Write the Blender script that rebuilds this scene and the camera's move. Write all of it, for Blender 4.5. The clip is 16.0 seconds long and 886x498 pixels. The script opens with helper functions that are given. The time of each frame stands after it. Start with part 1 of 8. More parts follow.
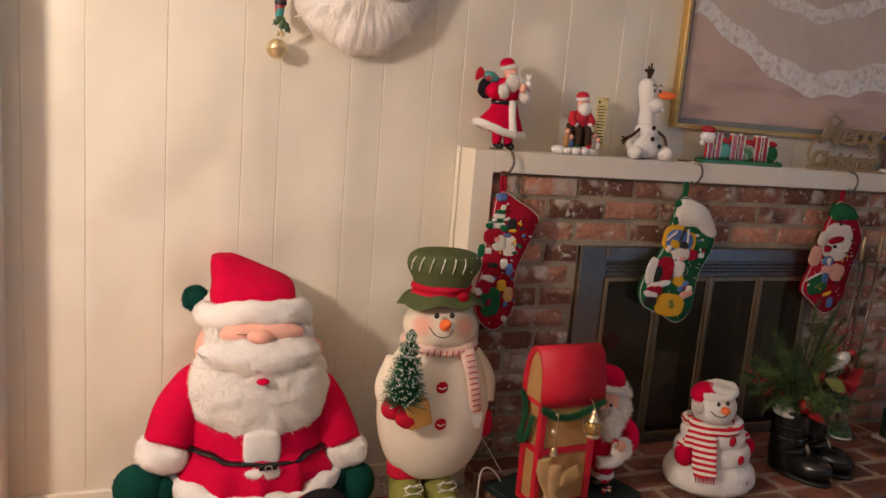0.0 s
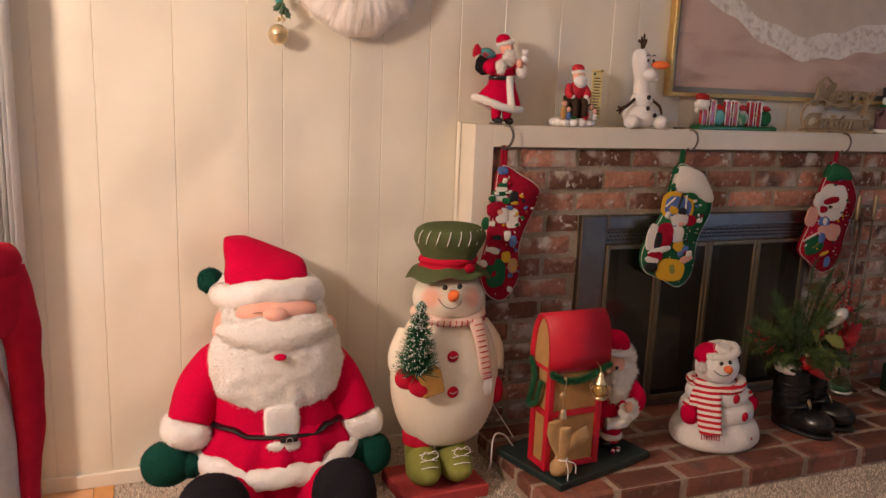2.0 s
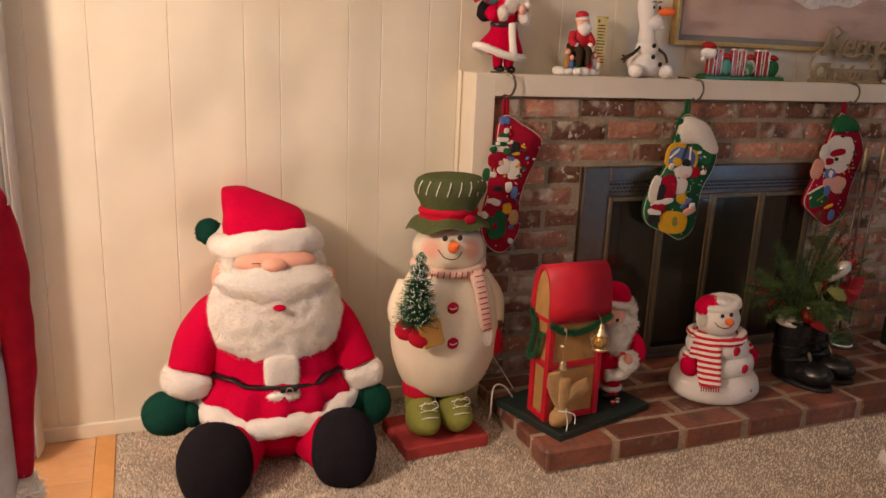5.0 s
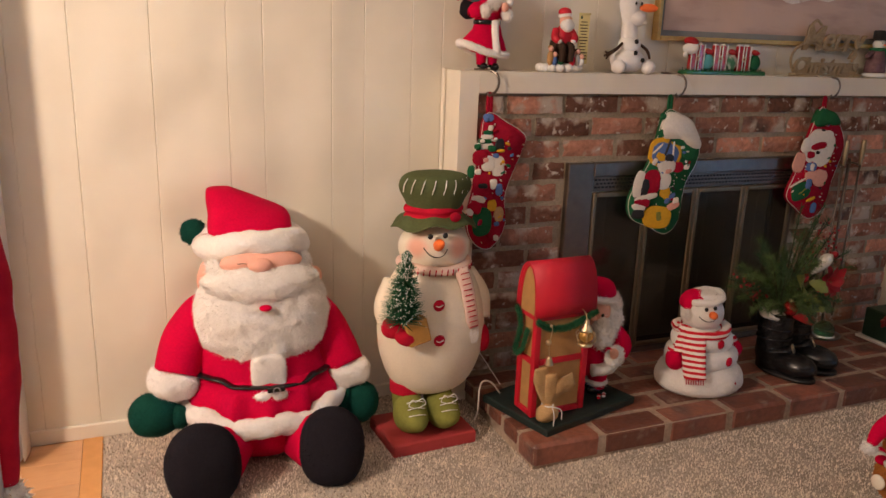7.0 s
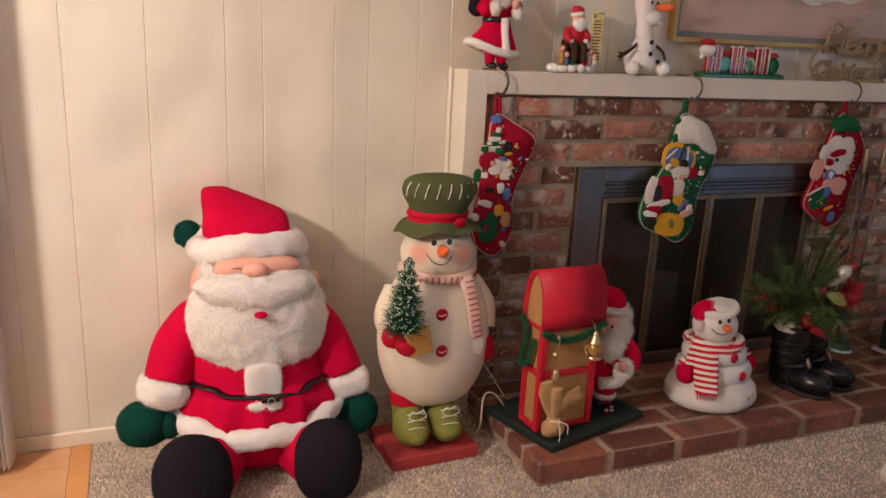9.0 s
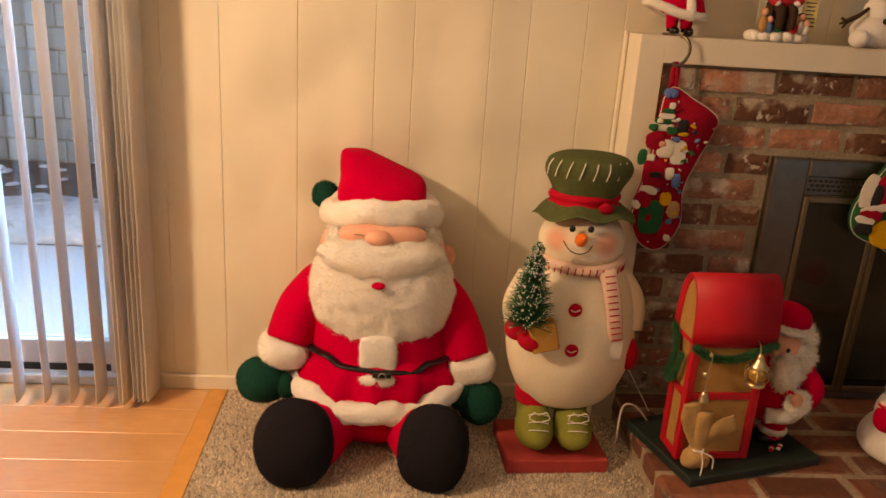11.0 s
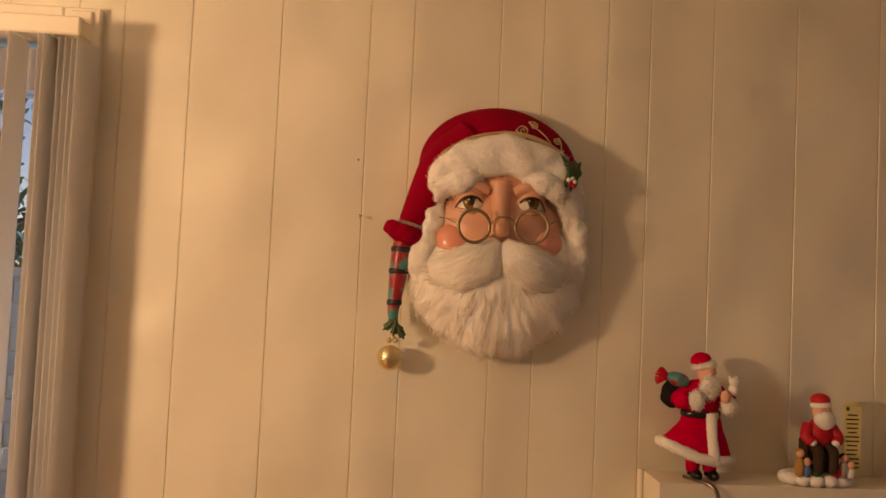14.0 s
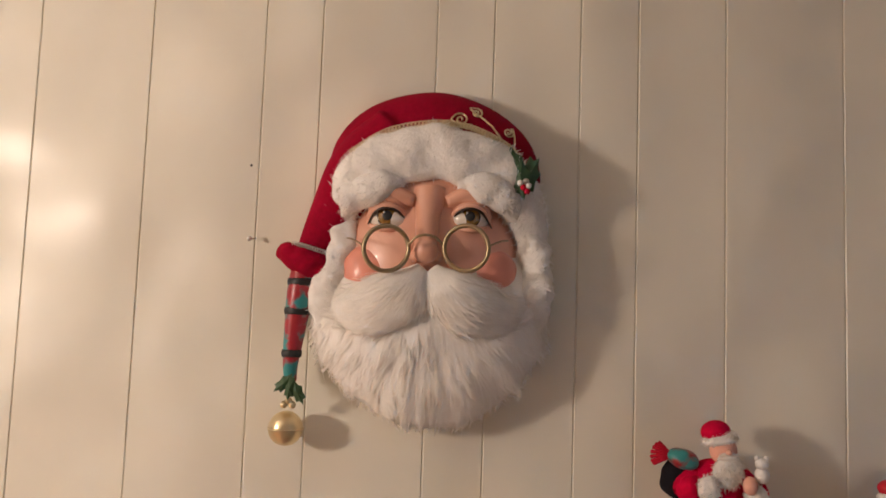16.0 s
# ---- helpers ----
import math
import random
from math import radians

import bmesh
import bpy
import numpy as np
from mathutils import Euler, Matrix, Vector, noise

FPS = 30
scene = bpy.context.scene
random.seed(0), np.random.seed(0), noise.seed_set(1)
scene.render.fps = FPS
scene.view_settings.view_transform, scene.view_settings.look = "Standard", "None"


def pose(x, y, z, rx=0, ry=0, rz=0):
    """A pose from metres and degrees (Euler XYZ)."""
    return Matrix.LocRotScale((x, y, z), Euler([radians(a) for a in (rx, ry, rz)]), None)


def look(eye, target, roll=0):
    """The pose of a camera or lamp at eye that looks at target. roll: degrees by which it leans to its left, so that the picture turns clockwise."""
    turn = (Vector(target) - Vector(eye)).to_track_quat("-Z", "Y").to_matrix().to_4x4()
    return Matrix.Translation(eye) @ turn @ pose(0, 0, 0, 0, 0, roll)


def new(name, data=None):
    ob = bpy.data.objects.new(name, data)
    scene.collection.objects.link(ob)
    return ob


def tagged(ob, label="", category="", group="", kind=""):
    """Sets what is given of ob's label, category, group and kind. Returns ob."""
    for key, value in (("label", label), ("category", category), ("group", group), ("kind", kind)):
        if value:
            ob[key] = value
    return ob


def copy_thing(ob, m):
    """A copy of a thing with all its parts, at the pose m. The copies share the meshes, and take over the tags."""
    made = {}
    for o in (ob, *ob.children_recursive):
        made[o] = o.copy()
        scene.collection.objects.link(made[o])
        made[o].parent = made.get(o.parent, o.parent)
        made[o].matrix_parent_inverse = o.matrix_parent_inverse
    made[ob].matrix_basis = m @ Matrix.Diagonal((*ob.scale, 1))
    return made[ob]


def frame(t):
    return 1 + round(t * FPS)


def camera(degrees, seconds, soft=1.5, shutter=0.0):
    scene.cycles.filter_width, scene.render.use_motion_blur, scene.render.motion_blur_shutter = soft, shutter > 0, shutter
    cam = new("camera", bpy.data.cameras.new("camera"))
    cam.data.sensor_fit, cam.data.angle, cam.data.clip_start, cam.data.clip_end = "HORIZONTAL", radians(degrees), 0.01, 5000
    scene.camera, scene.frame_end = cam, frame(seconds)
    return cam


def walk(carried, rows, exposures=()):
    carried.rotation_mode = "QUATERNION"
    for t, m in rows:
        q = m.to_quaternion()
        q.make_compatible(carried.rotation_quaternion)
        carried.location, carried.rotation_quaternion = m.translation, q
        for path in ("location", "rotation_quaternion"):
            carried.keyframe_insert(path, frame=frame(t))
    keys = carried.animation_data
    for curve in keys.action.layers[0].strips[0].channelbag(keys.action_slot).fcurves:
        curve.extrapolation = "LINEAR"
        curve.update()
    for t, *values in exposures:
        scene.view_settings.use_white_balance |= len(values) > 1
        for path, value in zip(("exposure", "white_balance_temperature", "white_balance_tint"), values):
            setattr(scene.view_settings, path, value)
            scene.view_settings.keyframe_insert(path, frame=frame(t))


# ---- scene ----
cam = camera(59.3, 16.0, shutter=0.4)
PATH = [
    (0, (-0.272, -2.29, 1.214), (0.457, -0.462, 0.858), 4.7),
    (0.5, (-0.28, -2.32, 1.193), (0.484, -0.511, 0.815), 4.9),
    (1, (-0.295, -2.34, 1.2), (0.47, -0.534, 0.81), 4.3),
    (1.5, (-0.294, -2.35, 1.198), (0.433, -0.531, 0.795), 3.5),
    (2, (-0.308, -2.352, 1.196), (0.417, -0.531, 0.8), 2.3),
    (2.5, (-0.3, -2.352, 1.198), (0.406, -0.521, 0.813), 1.0),
    (3, (-0.293, -2.322, 1.197), (0.369, -0.48, 0.787), 0.7),
    (3.5, (-0.304, -2.303, 1.187), (0.36, -0.466, 0.758), 1.4),
    (4, (-0.294, -2.316, 1.185), (0.373, -0.484, 0.742), 2.1),
    (4.5, (-0.295, -2.333, 1.177), (0.402, -0.524, 0.683), 2.6),
    (7, (-0.292, -2.342, 1.19), (0.452, -0.56, 0.67), 2.0),
    (7.5, (-0.278, -2.338, 1.199), (0.492, -0.564, 0.69), 2.5),
    (8, (-0.274, -2.345, 1.202), (0.496, -0.571, 0.691), 2.8),
    (10.5, (-0.045, -2.093, 1.164), (0.312, -0.214, 0.579), 3.4),
    (11, (0.048, -2.128, 1.163), (0.195, -0.232, 0.544), 3.7),
    (11.5, (0.046, -2.136, 1.181), (0.195, -0.242, 0.556), 1.7),
    (12, (0.022, -2.094, 1.187), (0.238, -0.194, 0.602), -1.6),
    (12.5, (-0.041, -2.029, 1.252), (0.244, -0.099, 0.812), -1.5),
    (13, (-0.105, -1.933, 1.378), (0.156, 0.044, 1.226), 1.1),
    (13.5, (0.003, -1.855, 1.503), (0.14, 0.139, 1.566), 2.0),
    (14, (0.096, -1.786, 1.502), (0.201, 0.209, 1.596), 2.6),
    (14.5, (0.168, -1.695, 1.511), (0.248, 0.301, 1.596), 1.5),
    (15, (0.219, -1.516, 1.549), (0.284, 0.477, 1.703), 0.8),
    (15.5, (0.314, -1.402, 1.547), (0.335, 0.587, 1.75), 1.3),
    (16, (0.362, -1.342, 1.531), (0.311, 0.651, 1.701), 2.0),
]
EXPOSURES = [(0, 2.76, 6500, 18), (2, 2.78, 6900, 24), (3.5, 2.78, 7250, 25), (4.5, 2.80, 7350, 23), (8, 2.82, 6600, 20), (10.3, 2.74, 6250, 20), (10.6, 2.70, 6800, 21), (11, 2.58, 11500, 24), (12, 2.55, 13600, 28), (13, 2.14, 13600, 39), (13.5, 1.84, 14200, 42), (14, 1.92, 12800, 30), (14.5, 2.08, 9900, 20), (15, 2.14, 7000, 17), (15.5, 2.18, 6600, 18), (16, 2.30, 6500, 17)]
walk(cam, [(t, look(eye, target, roll)) for t, eye, target, roll in PATH], EXPOSURES)

# ---- world and lights ----
world = bpy.data.worlds.new("sky")
scene.world = world
world.use_nodes = True
wn = world.node_tree.nodes
sky = wn.new("ShaderNodeTexSky")
sky.sky_type, sky.sun_disc = "NISHITA", False
sky.sun_elevation, sky.sun_rotation = radians(30), radians(38)
world.node_tree.links.new(sky.outputs[0], wn["Background"].inputs[0])
wn["Background"].inputs[1].default_value = 0.035
sky.air_density, sky.dust_density, sky.ozone_density = 0.7, 0.0, 6.0


def lamp(name, kind, m, power, colour, size=0.1, size_y=None):
    data = bpy.data.lights.new(name, kind)
    data.energy, data.color = power, colour
    if kind == "AREA":
        data.size = size
        if size_y:
            data.shape, data.size_y = "RECTANGLE", size_y
    elif kind == "SUN":
        data.angle = size
    else:
        data.shadow_soft_size = size
    ob = new(name, data)
    ob.matrix_world = m
    return ob


# veiled sun over the garden, the room's floor lamp, an added unseen overhead fill
lamp("sun", "SUN", look((2.8, 3.6, 2.7), (0, 0, 0)), 2.5, (0.15, 0.46, 1.0), radians(18))
lamp("floor_lamp_light", "POINT", pose(-1.60, -1.42, 1.67), 18.5, (1.0, 0.85, 0.68), 0.11)
lamp("overhead_fill_light", "AREA", pose(1.9, -2.7, 2.38), 0.6, (1.0, 0.87, 0.72), 0.7, 0.7)

# ---- geometry tools ----
class Geo:
    """Vertices, faces and one material a face."""

    def __init__(self):
        self.v, self.f, self.m, self.s, self.mats = [], [], [], [], []

    def add(self, vf, mat, smooth=True, m=None):
        verts, faces = vf
        if m is not None:
            verts = [tuple(m @ Vector(p)) for p in verts]
        if mat not in self.mats:
            self.mats.append(mat)
        k, n = self.mats.index(mat), len(self.v)
        self.v.extend(tuple(p) for p in verts)
        self.f.extend(tuple(i + n for i in f) for f in faces)
        self.m.extend([k] * len(faces))
        self.s.extend([smooth] * len(faces))
        return vf

    def mesh(self, name, at=(0, 0, 0)):
        me = bpy.data.meshes.new(name)
        pts = np.array(self.v, dtype=float) - np.array(at)
        me.from_pydata(pts.tolist(), [], self.f)
        for mt in self.mats:
            me.materials.append(mt)
        me.polygons.foreach_set("material_index", self.m)
        me.polygons.foreach_set("use_smooth", self.s)
        me.update()
        return me


def thing(name, at, label, category, group="", kind=""):
    ob = new(name)
    ob.empty_display_size = 0.05
    ob.location = at
    return tagged(ob, label, category, group, kind)


def solid(name, geo, at, label="", category="", group="", kind=""):
    ob = new(name, geo.mesh(name, at))
    ob.location = at
    return tagged(ob, label, category, group, kind)


def origin(ob):
    o = Vector((0, 0, 0))
    while ob:
        o += ob.location
        ob = ob.parent
    return o


def part(name, geo, parent, label=""):
    """One mesh, given in world places, as a part under a thing or under a part."""
    ob = new(name, geo.mesh(name, origin(parent)))
    ob.parent = parent
    return tagged(ob, label)


def shared(name, me, parent, at, rot=(0, 0, 0), scale=(1, 1, 1)):
    """A piece on a mesh that it shares with its like."""
    ob = new(name, me)
    ob.parent = parent
    ob.location = Vector(at) - origin(parent)
    ob.rotation_euler, ob.scale = rot, scale
    return ob


def bx(x0, x1, y0, y1, z0, z1, b=0.0):
    """A box with chamfered edges."""
    b = min(b, (x1 - x0) * 0.45, (y1 - y0) * 0.45, (z1 - z0) * 0.45)
    if b <= 0:
        v = [(x, y, z) for x in (x0, x1) for y in (y0, y1) for z in (z0, z1)]
        return v, [(0, 1, 3, 2), (4, 6, 7, 5), (0, 4, 5, 1), (2, 3, 7, 6), (0, 2, 6, 4), (1, 5, 7, 3)]
    bm = bmesh.new()
    bmesh.ops.create_cube(bm, size=1)
    for p in bm.verts:
        p.co = (x0 + (p.co.x + 0.5) * (x1 - x0), y0 + (p.co.y + 0.5) * (y1 - y0), z0 + (p.co.z + 0.5) * (z1 - z0))
    bmesh.ops.bevel(bm, geom=bm.edges[:], offset=b, segments=1, affect="EDGES")
    bm.verts.index_update()
    out = [tuple(p.co) for p in bm.verts], [tuple(p.index for p in f.verts) for f in bm.faces]
    bm.free()
    return out


def turn(rx=0, ry=0, rz=0):
    return Euler([radians(a) for a in (rx, ry, rz)]).to_matrix()


def lump(p, freq, amount, seed=0.0):
    return amount * noise.noise(Vector(p) * freq + Vector((seed, seed * 1.7, -seed)))


def ell(c, r, rot=(0, 0, 0), nu=28, nv=18, bump=0.0, freq=12.0, seed=0.0, power=1.0, fn=None):
    """An ellipsoid, lumpy if wished; power under 1 makes it boxier; fn(x, y, z) reshapes the unit ball."""
    m, c, r = turn(*rot), Vector(c), Vector(r)
    v, f = [], []
    for j in range(nv + 1):
        a = math.pi * j / nv
        for i in range(nu):
            b = 2 * math.pi * i / nu
            d = Vector((math.sin(a) * math.cos(b), math.sin(a) * math.sin(b), math.cos(a)))
            if power != 1.0:
                d = Vector([math.copysign(abs(q) ** power, q) for q in d])
            if fn:
                d = Vector(fn(*d))
            p = Vector((d.x * r.x, d.y * r.y, d.z * r.z))
            if bump:
                p += p.normalized() * lump(p + c, freq, bump, seed)
            v.append(c + m @ p)
    for j in range(nv):
        for i in range(nu):
            k = (i + 1) % nu
            f.append((j * nu + i, (j + 1) * nu + i, (j + 1) * nu + k, j * nu + k))
    return v, f


def spline(pts, k=6):
    """A smooth line through points of any dimension."""
    p = [np.array(q, float) for q in pts]
    p = [2 * p[0] - p[1]] + p + [2 * p[-1] - p[-2]]
    out = []
    for i in range(1, len(p) - 2):
        for j in range(k):
            t = j / k
            a, b, c, d = p[i - 1], p[i], p[i + 1], p[i + 2]
            out.append(0.5 * (2 * b + (c - a) * t + (2 * a - 5 * b + 4 * c - d) * t * t + (3 * b - a - 3 * c + d) * t ** 3))
    return out + [p[-2]]


def rev(profile, c=(0, 0, 0), n=36, sx=1.0, sy=1.0, k=5, bump=0.0, freq=10.0, wave=0.0, waves=8, fn=None):
    """A turned body: (radius, height) from the bottom up, smoothed; wave ripples its rim."""
    rows = spline(profile, k) if k > 1 else [np.array(q, float) for q in profile]
    c, v, f = Vector(c), [], []
    for r, z in rows:
        r = max(r, 0.0)
        for i in range(n):
            a = 2 * math.pi * i / n
            p = Vector((r * math.cos(a) * sx, r * math.sin(a) * sy, z + wave * r * math.sin(a * waves)))
            if bump:
                p += Vector((math.cos(a), math.sin(a), 0)) * lump(p + c, freq, bump)
            if fn:
                p = Vector(fn(*p))
            v.append(c + p)
    for j in range(len(rows) - 1):
        for i in range(n):
            f.append((j * n + i, j * n + (i + 1) % n, (j + 1) * n + (i + 1) % n, (j + 1) * n + i))
    f.append(tuple(range(n - 1, -1, -1)))
    f.append(tuple((len(rows) - 1) * n + i for i in range(n)))
    return v, f


def tube(pts, radii, n=12, k=6, flat=1.0, up=(0, 1, 0), bump=0.0, freq=20.0, closed=False):
    """A round or flat tube along a smooth line. flat: its thickness along 'up' against its width."""
    if not hasattr(radii, "__len__"):
        radii = [radii] * len(pts)
    rows = spline([(*p, r) for p, r in zip(pts, radii)], k)
    v, f = [], []
    for j, row in enumerate(rows):
        p, r = Vector(row[:3]), max(float(row[3]), 0.0004)
        d = (Vector(rows[min(j + 1, len(rows) - 1)][:3]) - Vector(rows[max(j - 1, 0)][:3])).normalized()
        u = Vector(up) - d * d.dot(Vector(up))
        if u.length < 0.05:
            u = Vector((0.3, 0.2, 1)) - d * d.dot(Vector((0.3, 0.2, 1)))
        u.normalize()
        w = d.cross(u)
        for i in range(n):
            a = 2 * math.pi * i / n
            q = w * math.cos(a) * r + u * math.sin(a) * r * flat
            if bump:
                q += q.normalized() * lump(p + q, freq, bump)
            v.append(p + q)
    for j in range(len(rows) - 1):
        for i in range(n):
            f.append((j * n + i, j * n + (i + 1) % n, (j + 1) * n + (i + 1) % n, (j + 1) * n + i))
    f.append(tuple(range(n - 1, -1, -1)))
    f.append(tuple((len(rows) - 1) * n + i for i in range(n)))
    return v, f


def ring(c, radius, r, n=40, k=10, rot=(0, 0, 0), arc=360.0):
    """A torus, or a piece of one, that lies in the xz plane before it is turned."""
    m, c = turn(*rot), Vector(c)
    v, f = [], []
    full = arc >= 360
    steps = n if full else n + 1
    for i in range(steps):
        a = radians(arc) * i / n
        for j in range(k):
            b = 2 * math.pi * j / k
            q = radius + r * math.cos(b)
            v.append(c + m @ Vector((q * math.cos(a), r * math.sin(b), q * math.sin(a))))
    for i in range(n):
        i2 = (i + 1) % steps if full else i + 1
        for j in range(k):
            f.append((i * k + j, i * k + (j + 1) % k, i2 * k + (j + 1) % k, i2 * k + j))
    return v, f


def slab(outline, y0, y1, b=0.0):
    """A flat shape in the xz plane, from its front y0 to its back y1, its front edge drawn in by b."""
    n = len(outline)
    cx, cz = sum(p[0] for p in outline) / n, sum(p[1] for p in outline) / n
    inner = []
    for x, z in outline:
        d = max(math.hypot(x - cx, z - cz), 1e-6)
        inner.append((x - (x - cx) / d * b, z - (z - cz) / d * b))
    v = [(x, y0, z) for x, z in inner] + [(x, y0 + b, z) for x, z in outline] + [(x, y1, z) for x, z in outline]
    f = [tuple(range(n)), tuple(2 * n + i for i in range(n - 1, -1, -1))]
    for i in range(n):
        j = (i + 1) % n
        f += [(i, n + i, n + j, j), (n + i, 2 * n + i, 2 * n + j, n + j)]
    return v, f


def loft(rows, n=36, power=0.8, bump=0.0, freq=10.0):
    """A body from level cuts: (z, x0, x1, y0, y1), bottom first."""
    v, f = [], []
    cuts = spline(rows, 4)
    for z, x0, x1, y0, y1 in cuts:
        for i in range(n):
            a = 2 * math.pi * i / n
            c, s = math.cos(a), math.sin(a)
            p = Vector(((x0 + x1) / 2 + (x1 - x0) / 2 * math.copysign(abs(c) ** power, c), (y0 + y1) / 2 + (y1 - y0) / 2 * math.copysign(abs(s) ** power, s), z))
            if bump:
                p += Vector((c, s, 0)) * lump(p, freq, bump)
            v.append(p)
    for j in range(len(cuts) - 1):
        for i in range(n):
            f.append((j * n + i, j * n + (i + 1) % n, (j + 1) * n + (i + 1) % n, (j + 1) * n + i))
    f.append(tuple(range(n - 1, -1, -1)))
    f.append(tuple((len(cuts) - 1) * n + i for i in range(n)))
    return v, f


RNG = random.Random(7)


def tufts(vf, count, length, width=0.002, down=0.0, spread=0.5, keep=None):
    """Short tapered hairs over a surface."""
    verts, faces = vf
    vs = [Vector(p) for p in verts]
    tris = [(f[0], f[i], f[i + 1]) for f in faces for i in range(1, len(f) - 1) if len(f) < 9]
    areas = [((vs[b] - vs[a]).cross(vs[c] - vs[a])).length for a, b, c in tris]
    v, f = [], []
    for a, b, c in RNG.choices(tris, weights=areas, k=count):
        s, t = RNG.random(), RNG.random()
        if s + t > 1:
            s, t = 1 - s, 1 - t
        p = vs[a] + (vs[b] - vs[a]) * s + (vs[c] - vs[a]) * t
        if keep and not keep(*p):
            continue
        n = (vs[b] - vs[a]).cross(vs[c] - vs[a])
        if n.length < 1e-12:
            continue
        n.normalize()
        d = n + Vector((RNG.uniform(-1, 1), RNG.uniform(-1, 1), RNG.uniform(-1, 1))) * spread + Vector((0, 0, -down))
        side = d.cross(Vector((RNG.uniform(-1, 1), RNG.uniform(-1, 1), RNG.uniform(-1, 1))))
        if side.length < 1e-6:
            continue
        side.normalize()
        w = width * RNG.uniform(0.6, 1.2)
        third = d.normalized().cross(side)
        tip = p + d.normalized() * length * RNG.uniform(0.5, 1.2)
        k = len(v)
        base = p - n * width
        v += [base + side * w, base - side * w * 0.5 + third * w, base - side * w * 0.5 - third * w, tip]
        f += [(k, k + 1, k + 3), (k + 1, k + 2, k + 3), (k + 2, k, k + 3)]
    return v, f


def strands(vf, count, length, width, flow, lift=0.003, stray=0.25, keep=None):
    """Long thin ribbons of wool that lie along flow(x, y, z) over a surface."""
    verts, faces = vf
    vs = [Vector(p) for p in verts]
    tris = [(f[0], f[i], f[i + 1]) for f in faces for i in range(1, len(f) - 1) if len(f) < 9]
    areas = [((vs[b] - vs[a]).cross(vs[c] - vs[a])).length for a, b, c in tris]
    v, f = [], []
    for a, b, c in RNG.choices(tris, weights=areas, k=count):
        q, t = RNG.random(), RNG.random()
        if q + t > 1:
            q, t = 1 - q, 1 - t
        p = vs[a] + (vs[b] - vs[a]) * q + (vs[c] - vs[a]) * t
        n = (vs[b] - vs[a]).cross(vs[c] - vs[a])
        if n.length < 1e-12 or (keep and not keep(*p)):
            continue
        n.normalize()
        d = Vector(flow(*p)).normalized() + Vector((RNG.gauss(0, stray), RNG.gauss(0, stray), RNG.gauss(0, stray)))
        d -= n * d.dot(n)
        if d.length < 0.05:
            continue
        d.normalize()
        side = n.cross(d)
        size, w, h = length * RNG.uniform(0.5, 1.25), width * RNG.uniform(0.5, 1.2), lift * RNG.uniform(0.4, 1.3)
        k = len(v)
        v += [p - n * 0.002, p + d * size * 0.35 + n * h + side * w, p + d * size * 0.35 + n * h - side * w, p + d * size * 0.72 + n * h + side * w * 0.8,
              p + d * size * 0.72 + n * h - side * w * 0.8, p + d * size - n * 0.001 + side * RNG.gauss(0, 1) * w]
        f += [(k, k + 2, k + 1), (k + 1, k + 2, k + 4, k + 3), (k + 3, k + 4, k + 5)]
    return v, f


